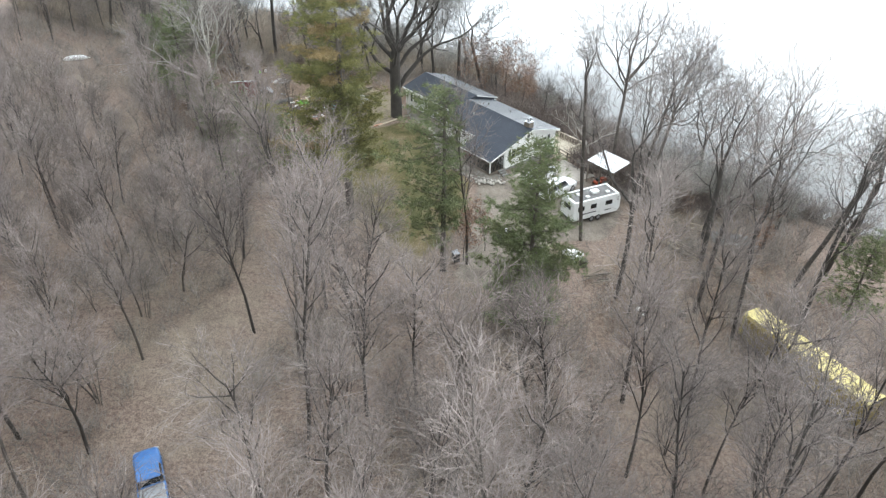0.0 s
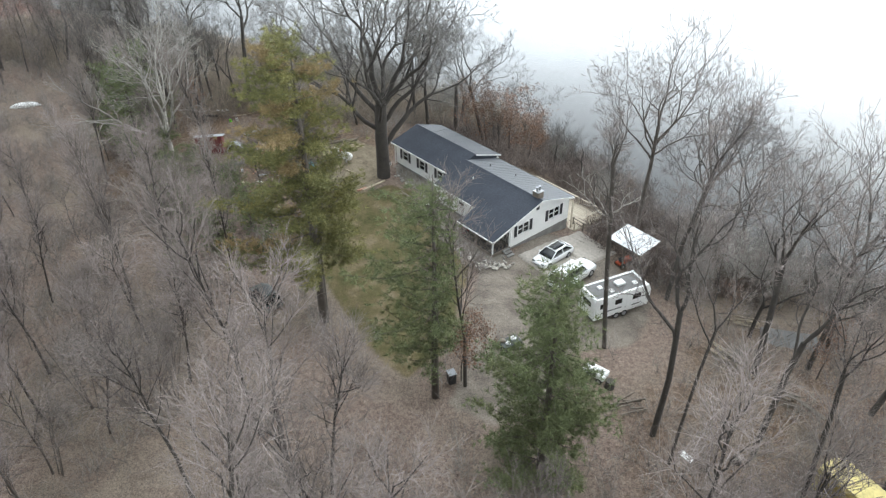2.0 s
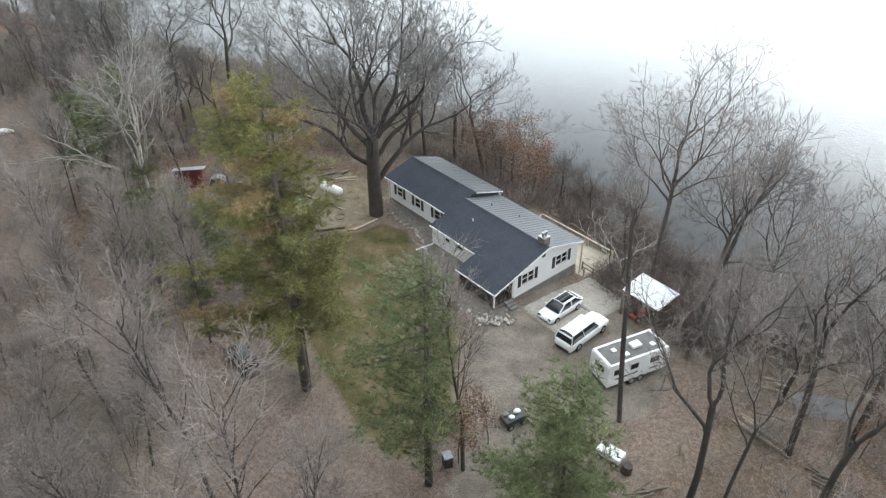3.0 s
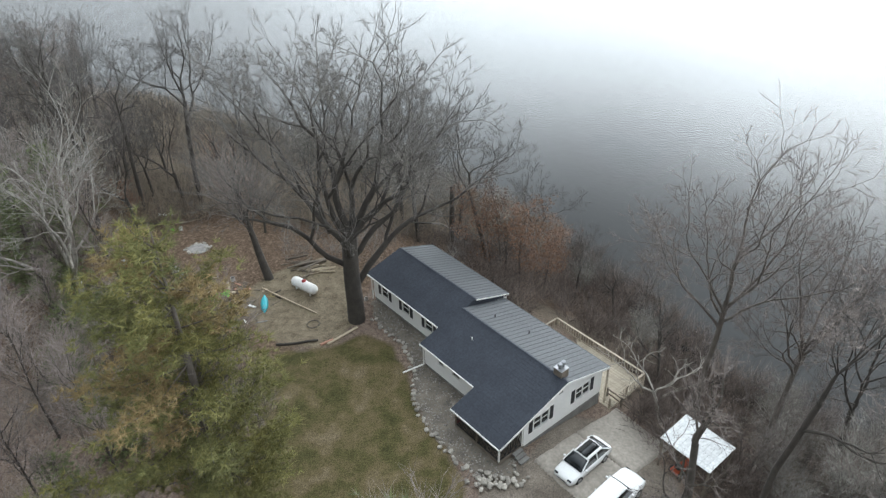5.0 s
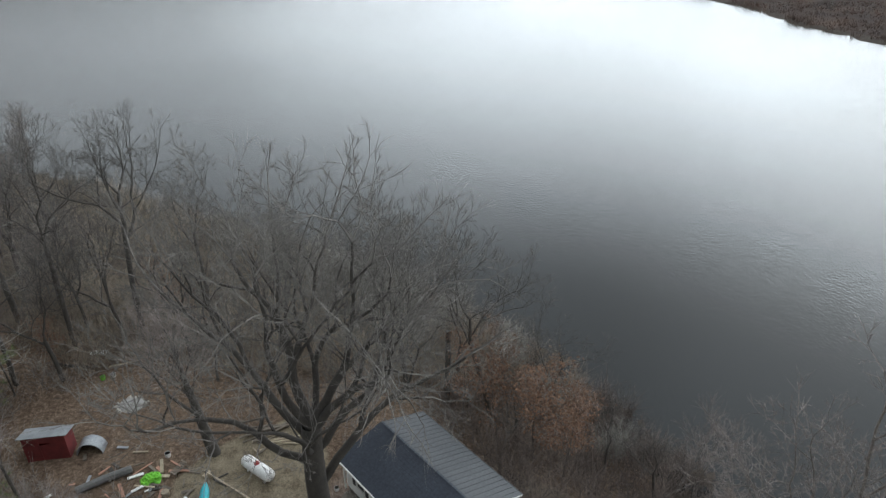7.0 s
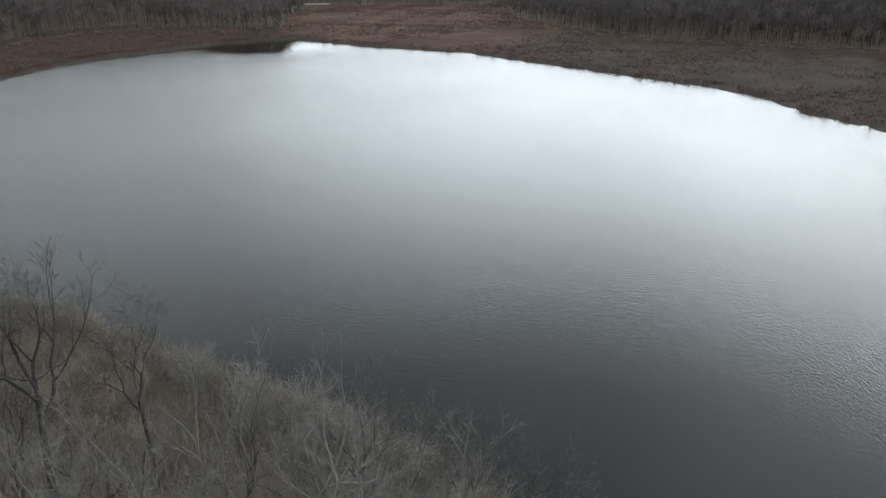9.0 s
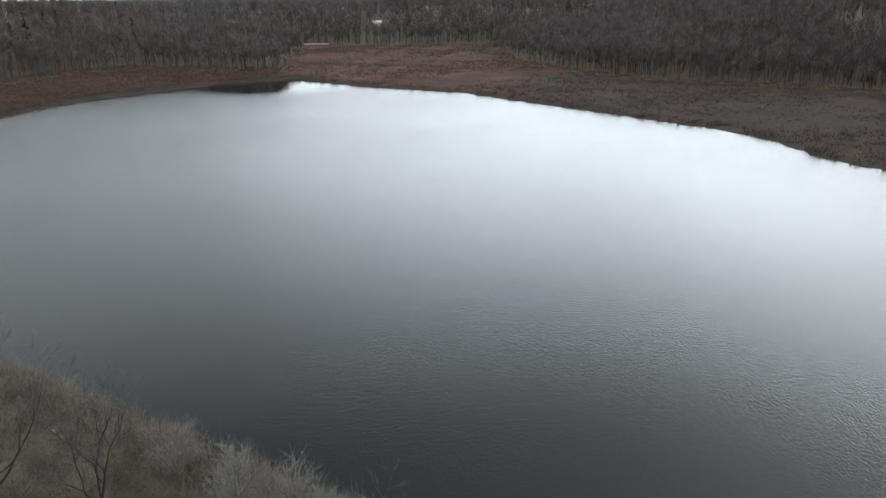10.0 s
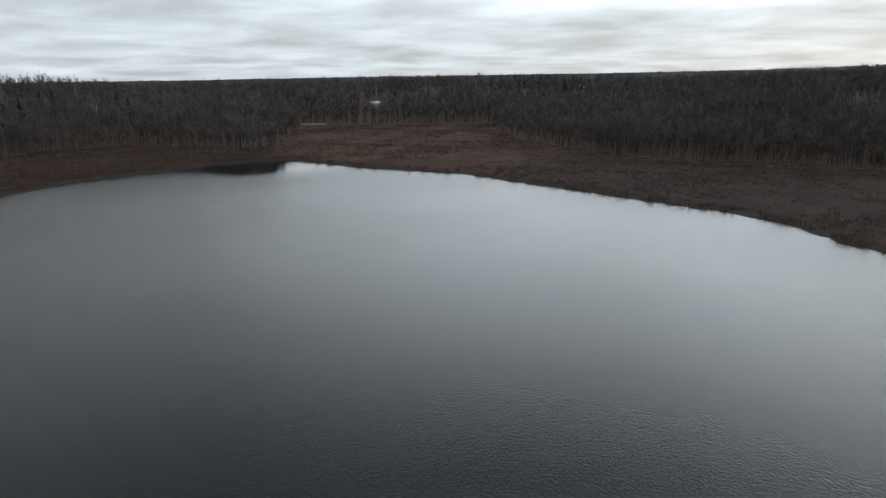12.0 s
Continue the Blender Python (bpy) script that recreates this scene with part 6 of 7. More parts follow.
def make_trailer():
    t = thing("travel_trailer", "white travel trailer with grey roof beside the drive", "caravan", pose(15.7, 66.7, ground_z(15.7, 66.7), 0, 0, 24.5))
    L, W, z0, z1 = 6.1, 2.45, 0.55, 2.75
    b = Builder()
    # rounded nose seen from the side, drawn out across the width
    side = [(-L / 2, z0), (L / 2 - 0.25, z0), (L / 2, z0 + 0.5), (L / 2 - 0.02, z1 - 0.5), (L / 2 - 0.3, z1), (-L / 2 + 0.12, z1), (-L / 2, z1 - 0.12)]
    b.prism(side, 1, -W / 2, W / 2)
    part("shell", b, GEL, t, "white fibreglass shell")
    part("roof_membrane", bbox(L - 0.75, W - 0.42, 0.02, 0.005, (-0.05, 0, z1 + 0.012)), RUBROOF, t, "dark grey roof membrane")
    for y in (-1, 1):
        part("roof_edge", bbox(L - 0.35, 0.2, 0.07, 0.02, (-0.08, y * (W / 2 - 0.1), z1 + 0.03)), GEL, t)
    for x in (-L / 2 + 0.16, L / 2 - 0.42):
        part("roof_edge", bbox(0.26, W - 0.42, 0.07, 0.02, (x, 0, z1 + 0.03)), GEL, t)
    part("air_conditioner", bbox(0.95, 0.72, 0.3, 0.1, (0.35, 0.05, z1 + 0.17), 3), GEL, t, "white rooftop air conditioner")
    for x, y in ((-1.6, 0.3), (1.75, -0.4), (-0.9, -0.5)):
        part("roof_vent", bbox(0.42, 0.42, 0.12, 0.03, (x, y, z1 + 0.08)), GEL, t)
    for y, s in ((-W / 2, -1), (W / 2, 1)):
        for x, w in ((-2.1, 0.8), (-0.5, 0.75), (1.5, 0.9)):
            part("window", bbox(w, 0.03, 0.55, 0.01, (x, y + s * 0.012, 1.95)), GLASS, t)
        for x, w, z in ((-1.2, 2.2, 1.2), (1.1, 1.6, 1.05)):
            part("stripe", bbox(w, 0.012, 0.12, 0.003, (x, y + s * 0.008, z)), PLASTIC, t, "dark side stripe")
        for x in (-0.55, 0.3):
            wheel(t, x, y * 0.93, 0.34, 0.22)
    part("door", bbox(0.66, 0.03, 1.75, 0.01, (0.7, -W / 2 - 0.014, 1.62)), GEL, t)
    part("end_window", bbox(0.03, 1.2, 0.5, 0.01, (-L / 2 - 0.012, 0, 1.95)), GLASS, t)
    part("tongue", bar((L / 2 - 0.2, 0, 0.5), (L / 2 + 1.1, 0, 0.5), 0.12, 0.12), PLASTIC, t)
    part("bumper", bbox(0.12, W * 0.9, 0.12, 0.02, (-L / 2 - 0.05, 0, 0.55)), PLASTIC, t)
    b = Builder()
    b.tube([(L / 2 + 0.55, 0, 0.6), (L / 2 + 0.55, 0, 1.1)], [0.16, 0.16], 14)
    part("gas_bottle", b, TANKW, t)


make_trailer()


def make_pole_shed():
    t = thing("pole_shed", "open pole shed with white sheet metal roof", "shed", pose(18.9, 73.85, 0, 0, 0, -52))
    zb = ground_z(18.9, 73.85)
    lx, ly = 2.05, 1.45
    n = 9
    b = Builder()
    w = 2 * lx / n
    b.prism([(-ly, 1.50), (ly, 1.95), (ly, 1.975), (-ly, 1.525)], 0, 0, w - 0.012)
    sheet = b.mesh("roof_sheet", SHEETW)
    b = Builder()
    b.prism([(-ly, 1.528), (ly, 1.978), (ly, 1.99), (-ly, 1.54)], 0, w - 0.045, w - 0.015)
    seam = b.mesh("roof_seam", SHEETW)
    for i in range(n):
        part("roof_sheet", sheet, SHEETW, t, at=pose(-lx + i * w, 0, 0))
        part("roof_seam", seam, SHEETW, t, at=pose(-lx + i * w, 0, 0))
    for x in (-lx + 0.15, 0, lx - 0.15):
        for y, z in ((-ly + 0.15, 1.5), (ly - 0.15, 1.88)):
            part("post", bar((x, y, zb - 0.7), (x, y, z), 0.12, 0.12), OLDWOOD, t)
    for y, z in ((-ly + 0.15, 1.45), (ly - 0.15, 1.86)):
        part("beam", bar((-lx, y, z), (lx, y, z), 0.08, 0.14), OLDWOOD, t)
    for z in (0.1, 0.5, 0.9):
        part("back_board", bar((-lx, ly - 0.1, zb + z), (lx, ly - 0.1, zb + z), 0.03, 0.16), OLDWOOD, t)
        part("side_board", bar((lx - 0.15, -ly, zb + z), (lx - 0.15, ly, zb + z), 0.03, 0.16), OLDWOOD, t)
    m = thing("garden_tractor", "orange-red garden tractor under the pole shed", "tractor", pose(18.3, 74.0, zb, 0, 0, 30))
    part("bonnet", bbox(0.85, 0.55, 0.4, 0.08, (0.4, 0, 0.62), 3), ORANGE, m)
    part("body", bbox(1.0, 0.7, 0.25, 0.06, (-0.4, 0, 0.5)), ORANGE, m)
    part("seat", bbox(0.4, 0.45, 0.35, 0.08, (-0.45, 0, 0.82)), PLASTIC, m)
    for x, y, r in ((-0.55, 0.42, 0.27), (-0.55, -0.42, 0.27), (0.55, 0.36, 0.19), (0.55, -0.36, 0.19)):
        wheel(m, x, y, r, 0.2)


make_pole_shed()


def make_bus():
    t = thing("bus_body", "long faded yellow bus body with weathered flat roof", "bus", pose(29.3, 42.0, ground_z(29, 41.5), 0, 0, 117))
    L, W, H = 12.2, 2.4, 2.7
    prof = [(-W / 2, 0.35), (W / 2, 0.35), (W / 2, H - 0.22), (W / 2 - 0.2, H), (-W / 2 + 0.2, H), (-W / 2, H - 0.22)]
    b = Builder()
    b.prism(prof, 0, -L / 2, L / 2 - 0.5)
    part("shell", b, OLIVE, t, "ochre painted side panels")
    n = 7
    w = (L - 0.5) / n
    for i in range(n):
        part("roof_panel", bbox(w - 0.05, W - 0.34, 0.05, 0.02, (-L / 2 + (i + 0.5) * w, 0, H + 0.02)), YELLOW, t, "pale yellow roof panel")
    b = Builder()
    b.prism([(-W / 2 + 0.25, 0.35), (W / 2 - 0.25, 0.35), (W / 2 - 0.25, H - 0.3), (W / 2 - 0.5, H - 0.06), (-W / 2 + 0.5, H - 0.06), (-W / 2 + 0.25, H - 0.3)], 0, L / 2 - 0.52, L / 2)
    part("end_cap", b, YELLOW, t, "pale yellow rounded end")
    for y in (-1, 1):
        part("side_rail", bar((-L / 2, y * (W / 2 + 0.02), 1.1), (L / 2 - 0.5, y * (W / 2 + 0.02), 1.1), 0.05, 0.1), OLIVE, t)
        for x in (-3.6, 3.6):
            wheel(t, x, y * (W / 2 - 0.15), 0.42, 0.25)
    rng = random.Random(4)
    for i in range(26):    # fallen twigs and leaves on the roof
        x, y, a = rng.uniform(-5, 2.5), rng.uniform(-0.8, 0.8), rng.uniform(0, 3.1)
        part("roof_litter", bar((x, y, H + 0.06), (x + 0.5 * math.cos(a), y + 0.5 * math.sin(a), H + 0.07), 0.06, 0.03), OLDWOOD, t, "dead leaves and twigs")


make_bus()

# ---------------------------------------------------------------- yard
def capsule(L, r, n=18):
    pts, rad = [], []
    for i in range(6):
        a = math.pi / 2 * i / 5
        pts.append((-L / 2 + r - r * math.cos(a), 0, 0)); rad.append(max(0.01, r * math.sin(a)))
    for i in range(5, -1, -1):
        a = math.pi / 2 * i / 5
        pts.append((L / 2 - r + r * math.cos(a), 0, 0)); rad.append(max(0.01, r * math.sin(a)))
    b = Builder()
    b.tube(pts, rad, n)
    return b


def make_tank():
    t = thing("propane_tank", "white propane tank with red dome on bare ground", "gas tank", on_ground(-12.6, 95.0, -37))
    part("vessel", capsule(3.3, 0.5), TANKW, t, at=pose(0, 0, 0.72), smooth=True)
    b = Builder()
    b.tube([(0, 0, 1.15), (0, 0, 1.28), (0, 0, 1.36)], [0.22, 0.21, 0.12], 14)
    part("dome", b, REDP, t, "red valve dome")
    for x in (-0.95, 0.95):
        for y in (-0.25, 0.25):
            part("leg", bbox(0.12, 0.14, 0.42, 0.02, (x, y, 0.2)), TANKW, t)


make_tank()


def make_kayak():
    t = thing("kayak", "turquoise kayak lying upturned on the ground", "kayak", on_ground(-16.1, 92.8, -78))
    n = 13
    def ring(s):
        x, w, h = s
        return [(x, w * math.cos(a), h * math.sin(a) if math.sin(a) > 0 else 0.3 * h * math.sin(a)) for a in np.linspace(0, 2 * math.pi, 12, endpoint=False)]
    st = []
    for i in range(n):
        f = i / (n - 1) * 2 - 1
        k = max(0.04, (1 - abs(f) ** 2.2))
        st.append((f * 1.45, 0.36 * k, 0.30 * k ** 0.6))
    part("hull", loft(st, ring), TEAL, t, at=pose(0, 0, 0.16), smooth=True)
    part("keel_line", bar((-1.1, 0, 0.44), (1.1, 0, 0.44), 0.05, 0.03), TEAL, t)
    part("handle", bbox(0.2, 0.04, 0.04, 0.01, (1.2, 0, 0.38)), PLASTIC, t)


make_kayak()


def log_at(name, label, category, p, q, r0, r1, material, group="", knots=4, seed=0):
    """A log, pole or branch that lies from p to q on the ground."""
    rng = random.Random(seed)
    t = thing(name, label, category, group=group)
    zs = [ground_z(p[0], p[1]) + r0 + (p[2] if len(p) > 2 else 0), ground_z(q[0], q[1]) + r1 + (q[2] if len(q) > 2 else 0)]
    a, b_ = Vector((p[0], p[1], zs[0])), Vector((q[0], q[1], zs[1]))
    b = Builder()
    pts = [a.lerp(b_, i / knots) + Vector((rng.gauss(0, 0.05), rng.gauss(0, 0.05), abs(rng.gauss(0, 0.02)))) for i in range(knots + 1)]
    b.tube(pts, [r0 + (r1 - r0) * i / knots for i in range(knots + 1)], 8)
    part("wood", b, material, t)
    return t


def plank_at(name, label, p, q, w, h, material, group="", category="board"):
    t = thing(name, label, category, group=group)
    za, zb = ground_z(*p[:2]) + h / 2 + (p[2] if len(p) > 2 else 0.03), ground_z(*q[:2]) + h / 2 + (q[2] if len(q) > 2 else 0.03)
    part("plank", bar((p[0], p[1], za), (q[0], q[1], zb), w, h), material, t)
    return t


def make_yard():
    rng = random.Random(17)
    plank_at("timber", "long pale timber lying across the bare yard", (-16.8, 95.2, 0.25), (-10.9, 91.4), 0.11, 0.10, PALEWOOD, category="timber")
    log_at("edging_log", "dark log edging the bare yard", "log", (-13.9, 86.9), (-10.2, 87.5), 0.12, 0.1, BARK_DARK, seed=1)
    plank_at("edging_board", "pale board edging beside the lawn", (-9.3, 87.0), (-6.9, 89.3), 0.25, 0.12, PALEWOOD)
    plank_at("edging_board", "reddish brick edging beside the lawn", (-9.9, 86.9), (-8.9, 87.6), 0.2, 0.16, TERRA)
    # log piles
    for cx, cy, n, L, ang, m, lab in ((-13.0, 99.9, 16, 3.6, 25, OLDWOOD, "weathered pole in a loose pile"), (-11.6, 98.4, 9, 2.3, 22, PALEWOOD, "split pale log in a loose pile"), (24.6, 60.0, 7, 3.6, -52, PALEWOOD, "pale pole in a stacked bundle"), (14.0, 54.2, 8, 2.0, 20, OLDWOOD, "grey log in a loose pile"), (26.7, 54.7, 9, 1.9, -20, OLDWOOD, "grey log in a loose pile"), (28.4, 66.7, 8, 2.2, -8, PALEWOOD, "pale pole in a stacked bundle")):
        for i in range(n):
            a = radians(ang + rng.gauss(0, 11 if m is not PALEWOOD or cx < 0 else 3))
            ox, oy, l = rng.gauss(0, 0.55), rng.gauss(0, 0.55), L * rng.uniform(0.6, 1.1)
            dx, dy = math.cos(a) * l / 2, math.sin(a) * l / 2
            r = rng.uniform(0.05, 0.1)
            h = 0.12 * (i % 3)
            log_at("log", lab, "log", (cx + ox - dx, cy + oy - dy, h), (cx + ox + dx, cy + oy + dy, h), r, r * 0.85, m, "log pile", 2, i)
    # hoop
    t = thing("hoop", "dark metal hoop lying on the bare yard", "hoop", on_ground(-11.0, 89.8, 0, 0.05))
    b = Builder()
    b.tube([(0.55 * math.cos(a), 0.55 * math.sin(a), 0.04) for a in np.linspace(0, 2 * math.pi, 25)], [0.03] * 25, 6)
    part("ring", b, IRON, t)
    # fire pit
    t = thing("fire_pit", "round fire pit of stones filled with pale ash", "fire pit", on_ground(-25.5, 103.1, 0))
    bm = bmesh.new()
    bmesh.ops.create_icosphere(bm, subdivisions=3, radius=1.2)
    for v in bm.verts:
        v.co = Vector((v.co.x, v.co.y * 0.85, max(-0.05, v.co.z * 0.13 + 0.05 * noise.noise(v.co * 3))))
    part("ash", bm, ASH, t, "pale grey ash heap")
    st = stone_mesh(3)
    for i in range(15):
        a = i * 2 * math.pi / 15
        part("stone", st, STONEW, t, at=pose(rng.uniform(1.0, 1.35) * math.cos(a), rng.uniform(0.8, 1.15) * math.sin(a), 0.04, 0, 0, i * 47) @ Matrix.Scale(rng.uniform(0.35, 1.0), 4))
    # red hut
    t = thing("small_hut", "small dark red hut with grey sheet roof", "hut", on_ground(-29.6, 97.6, 8))
    for x0, x1, z0 in ((-1.6, -0.4, -0.2), (-0.4, 0.4, 1.75), (0.4, 1.6, -0.2)):
        b = Builder()
        b.box(x0, x1, -0.75, -0.67, z0, 2.35)
        part("front_wall", b, BARN, t)
    b = Builder()
    b.box(-1.6, 1.6, 0.67, 0.75, -0.2, 1.95)
    part("back_wall", b, BARN, t)
    for x in (-1.6, 1.52):
        b = Builder()
        b.prism([(-0.67, -0.2), (0.67, -0.2), (0.67, 1.95), (-0.67, 2.35)], 0, x, x + 0.08)
        part("side_wall", b, BARN, t)
    for i in range(6):
        b = Builder()
        b.prism([(-0.92, 2.44), (0.92, 1.92), (0.92, 1.95), (-0.92, 2.47)], 0, -1.85 + i * 0.62, -1.85 + (i + 1) * 0.62 - 0.03)
        part("roof_sheet", b, GALV, t)
    part("door", bbox(0.78, 0.04, 1.65, 0.01, (0, -0.70, 0.72)), BARN, t)
    # culvert
    t = thing("culvert_pipe", "corrugated grey culvert standing open beside the hut", "culvert", on_ground(-26.6, 97.9, 96))
    b = Builder()
    n, L, R = 14, 1.15, 1.0
    for i in range(n + 1):
        x, r = -L / 2 + L * i / n, R + (0.03 if i % 2 else 0)
        for k in range(17):
            a = math.pi * k / 16
            b.v.append((x, r * math.cos(a), r * 1.05 * math.sin(a)))
    for i in range(n):
        for k in range(16):
            q = i * 17 + k
            b.f.append((q, q + 1, q + 18, q + 17))
    sh = part("shell", b, GALV, t)
    sh.modifiers.new("thick", "SOLIDIFY").thickness = 0.03
    b = Builder()
    b.prism([(R * math.cos(math.pi * k / 16) * 0.97, R * math.sin(math.pi * k / 16) * 0.97) for k in range(17)], 0, L / 2 - 0.2, L / 2 - 0.12)
    # added dark sheet that paints the shade deep inside the pipe
    part("back_panel", b, DARK, t)
    # tarp heap
    t = thing("tarp", "bright lime green tarp heaped over yard scrap", "tarp", on_ground(-20.6, 94.6, 20))
    bm = bmesh.new()
    bmesh.ops.create_icosphere(bm, subdivisions=4, radius=1.0)
    for v in bm.verts:
        k = 1 + 0.25 * noise.noise(v.co * 1.6) + 0.10 * noise.noise(v.co * 5)
        v.co = Vector((v.co.x * 0.8 * k, v.co.y * 0.6 * k, max(-0.05, v.co.z * 0.5 * k * (1 + 0.5 * noise.noise(v.co * 9)))))
    part("sheet", bm, LIME, t)
    log_at("pipe", "long dark grey pipe lying in the yard", "pipe", (-25.9, 93.4), (-22.4, 95.5), 0.3, 0.3, RUBROOF, knots=2, seed=2)
    # slatted bench leaning beside the tarp
    t = thing("lounge_chair", "grey slatted lounge chair beside the tarp", "chair", on_ground(-18.8, 95.4, 60))
    for i in range(9):
        part("slat", bbox(0.11, 0.6, 0.03, 0.006, (-0.55 + i * 0.14, 0, 0.35 + (0.07 * max(0, i - 5)))), OLDWOOD, t)
    for x in (-0.5, 0.5):
        for y in (-0.26, 0.26):
            part("leg", bbox(0.05, 0.05, 0.36, 0.008, (x, y, 0.17)), OLDWOOD, t)
    # tree stump
    t = thing("stump", "freshly cut orange-brown stump", "stump", on_ground(-19.1, 93.2, 0))
    b = Builder()
    b.tube([(0, 0, -0.1), (0, 0, 0.28)], [0.34, 0.28], 12)
    part("wood", b, PALEWOOD, t)
    plank_at("pink_panel", "pinkish cracked panel lying by the brush", (-19.0, 88.6, 0.1), (-17.8, 88.9, 0.15), 0.9, 0.08, TERRA, category="panel")
    plank_at("white_board", "white board lying in dead leaves", (-32.4, 110.6), (-30.8, 110.9), 0.6, 0.08, TRIM)
    log_at("fallen_log", "dark fallen log in dead leaves", "log", (-34.4, 108.6), (-31.4, 108.3), 0.16, 0.12, BARK_DARK, seed=3)
    log_at("fallen_branch", "pale fallen branch in dead leaves", "branch", (-29.6, 108.3), (-27.2, 109.6), 0.09, 0.04, PALEWOOD, seed=4)
    # buckets and scraps
    for x, y, r, h, m, lab in ((-28.6, 107.0, 0.2, 0.4, TANKW, "white plastic bucket in dead leaves"), (-29.4, 106.6, 0.22, 0.35, LIME, "green plastic bucket in dead leaves"), (-20.2, 97.0, 0.22, 0.4, TANKW, "white bucket beside the scrap heap"), (-6.5, 93.5, 0.18, 0.3, TANKW, "white bucket near the oak")):
        t = thing("bucket", lab, "bucket", on_ground(x, y, 0))
        b = Builder()
        b.tube([(0, 0, 0), (0, 0, h), (0, 0, h), (0, 0, 0.06)], [r * 0.85, r, r * 0.92, r * 0.8], 14)
        part("shell", b, m, t)
    for i in range(78):
        x, y = rng.gauss(-20.8, 3.2), rng.gauss(92.9, 2.6)
        a, l = rng.uniform(0, 6.28), rng.uniform(0.4, 1.7)
        m = rng.choice((TRIM, PALEWOOD, OLDWOOD, OLDWOOD, TERRA, BARK_DARK, GALV))
        lab = {TRIM: "white scrap board on the ground", PALEWOOD: "pale scrap board on the ground", OLDWOOD: "grey scrap board on the ground", TERRA: "reddish scrap panel on the ground", BARK_DARK: "dark broken branch on the ground", GALV: "bent metal scrap on the ground"}[m]
        plank_at("scrap_board", lab, (x, y, 0.02 + 0.1 * rng.random()), (x + l * math.cos(a), y + l * math.sin(a), 0.1 * rng.random()), rng.uniform(0.06, 0.3), rng.uniform(0.03, 0.1), m, "yard scrap")
    # pale trunk fallen beside the deck
    log_at("fallen_log", "pale bent dead log on the bank", "log", (19.0, 83.0, 0.2), (23.5, 85.5, 0.8), 0.16, 0.06, BARK_PALE, seed=6)
    # slab and things by the drive
    b = Builder()
    z = ground_z(31.4, 63.5)
    t = thing("slab", "flat grey sheet-covered slab among bare trees", "slab", pose(31.4, 63.5, z, 0, 0, -15))
    part("pad", bbox(4.8, 3.6, 0.5, 0.04, (0, 0, -0.08)), RUBROOF, t)
    plank_at("long_board", "long grey board lying on dead leaves", (27.0, 57.0), (29.5, 53.2), 0.35, 0.08, OLDWOOD)
    plank_at("white_board", "white board lying on dead leaves", (17.2, 49.8), (17.9, 49.0), 0.5, 0.08, TRIM)
    t = thing("stump", "dark rotten stump in dead leaves", "stump", on_ground(21.2, 49.2, 0))
    b = Builder()
    b.tube([(0, 0, -0.1), (0.03, 0, 0.45)], [0.4, 0.33], 12)
    part("wood", b, BARK_DARK, t)
    for x, y, a, m, lab in ((5.6, 60.6, 30, PAINT_K, "dark green yard cart loaded with white bags"), (12.3, 57.2, -40, GEL, "white tarp-covered cart beside the pine")):
        t = thing("yard_cart", lab, "cart", on_ground(x, y, a))
        part("tub", bbox(1.9, 1.1, 0.5, 0.1, (0, 0, 0.62), 3), m, t)
        for k, (dx, dy, s) in enumerate(((0.4, 0.1, 0.33), (-0.3, -0.2, 0.28), (-0.55, 0.25, 0.3))):
            bm = bmesh.new()
            bmesh.ops.create_icosphere(bm, subdivisions=2, radius=s)
            for v in bm.verts:
                v.co = Vector((v.co.x, v.co.y * 0.7, v.co.z * 0.5)) * (1 + 0.2 * noise.noise(v.co * 4))
            part("bag", bm, GEL if k < 2 else OLDWOOD, t, at=pose(dx, dy, 0.95), smooth=True)
        for wx in (-0.6, 0.6):
            for wy in (-0.55, 0.55):
                wheel(t, wx, wy, 0.27, 0.18)
    t = thing("wheeled_bin", "dark wheeled bin beside a tree", "bin", on_ground(0.6, 56.6, 20))
    part("body", bbox(0.62, 0.7, 1.0, 0.06, (0, 0, 0.55)), PLASTIC, t)
    part("lid", bbox(0.68, 0.78, 0.07, 0.03, (0, 0, 1.09)), GALV, t, "pale grey lid")
    t = thing("stump", "charred black stump beside the drive", "stump", on_ground(13.2, 56.0, 0))
    b = Builder()
    b.tube([(0, 0, -0.1), (0.05, 0, 0.7)], [0.42, 0.36], 12)
    part("wood", b, BARK_DARK, t)
    t = thing("rowing_boat", "white upturned boat at the far wood's edge", "boat", on_ground(-61, 113, 15))
    def ring(s):
        x, w, h = s
        return [(x, w * math.cos(a), max(0, h * math.sin(a))) for a in np.linspace(0, 2 * math.pi, 14, endpoint=False)]
    part("hull", loft([(f * 2.2, 0.75 * max(0.05, 1 - abs(f) ** 2.5), 0.6 * max(0.1, 1 - abs(f) ** 3)) for f in np.linspace(-1, 1, 11)], ring), GEL, t, smooth=True)


def stone_mesh(seed):
    bm = bmesh.new()
    bmesh.ops.create_icosphere(bm, subdivisions=1, radius=0.26)
    rng = random.Random(seed)
    for v in bm.verts:
        v.co = Vector((v.co.x * 1.15, v.co.y * 0.9, v.co.z * 0.7)) * rng.uniform(0.8, 1.2)
    me = bpy.data.meshes.new("stone")
    bm.to_mesh(me)
    bm.free()
    me.materials.append(STONE)
    return me


make_yard()


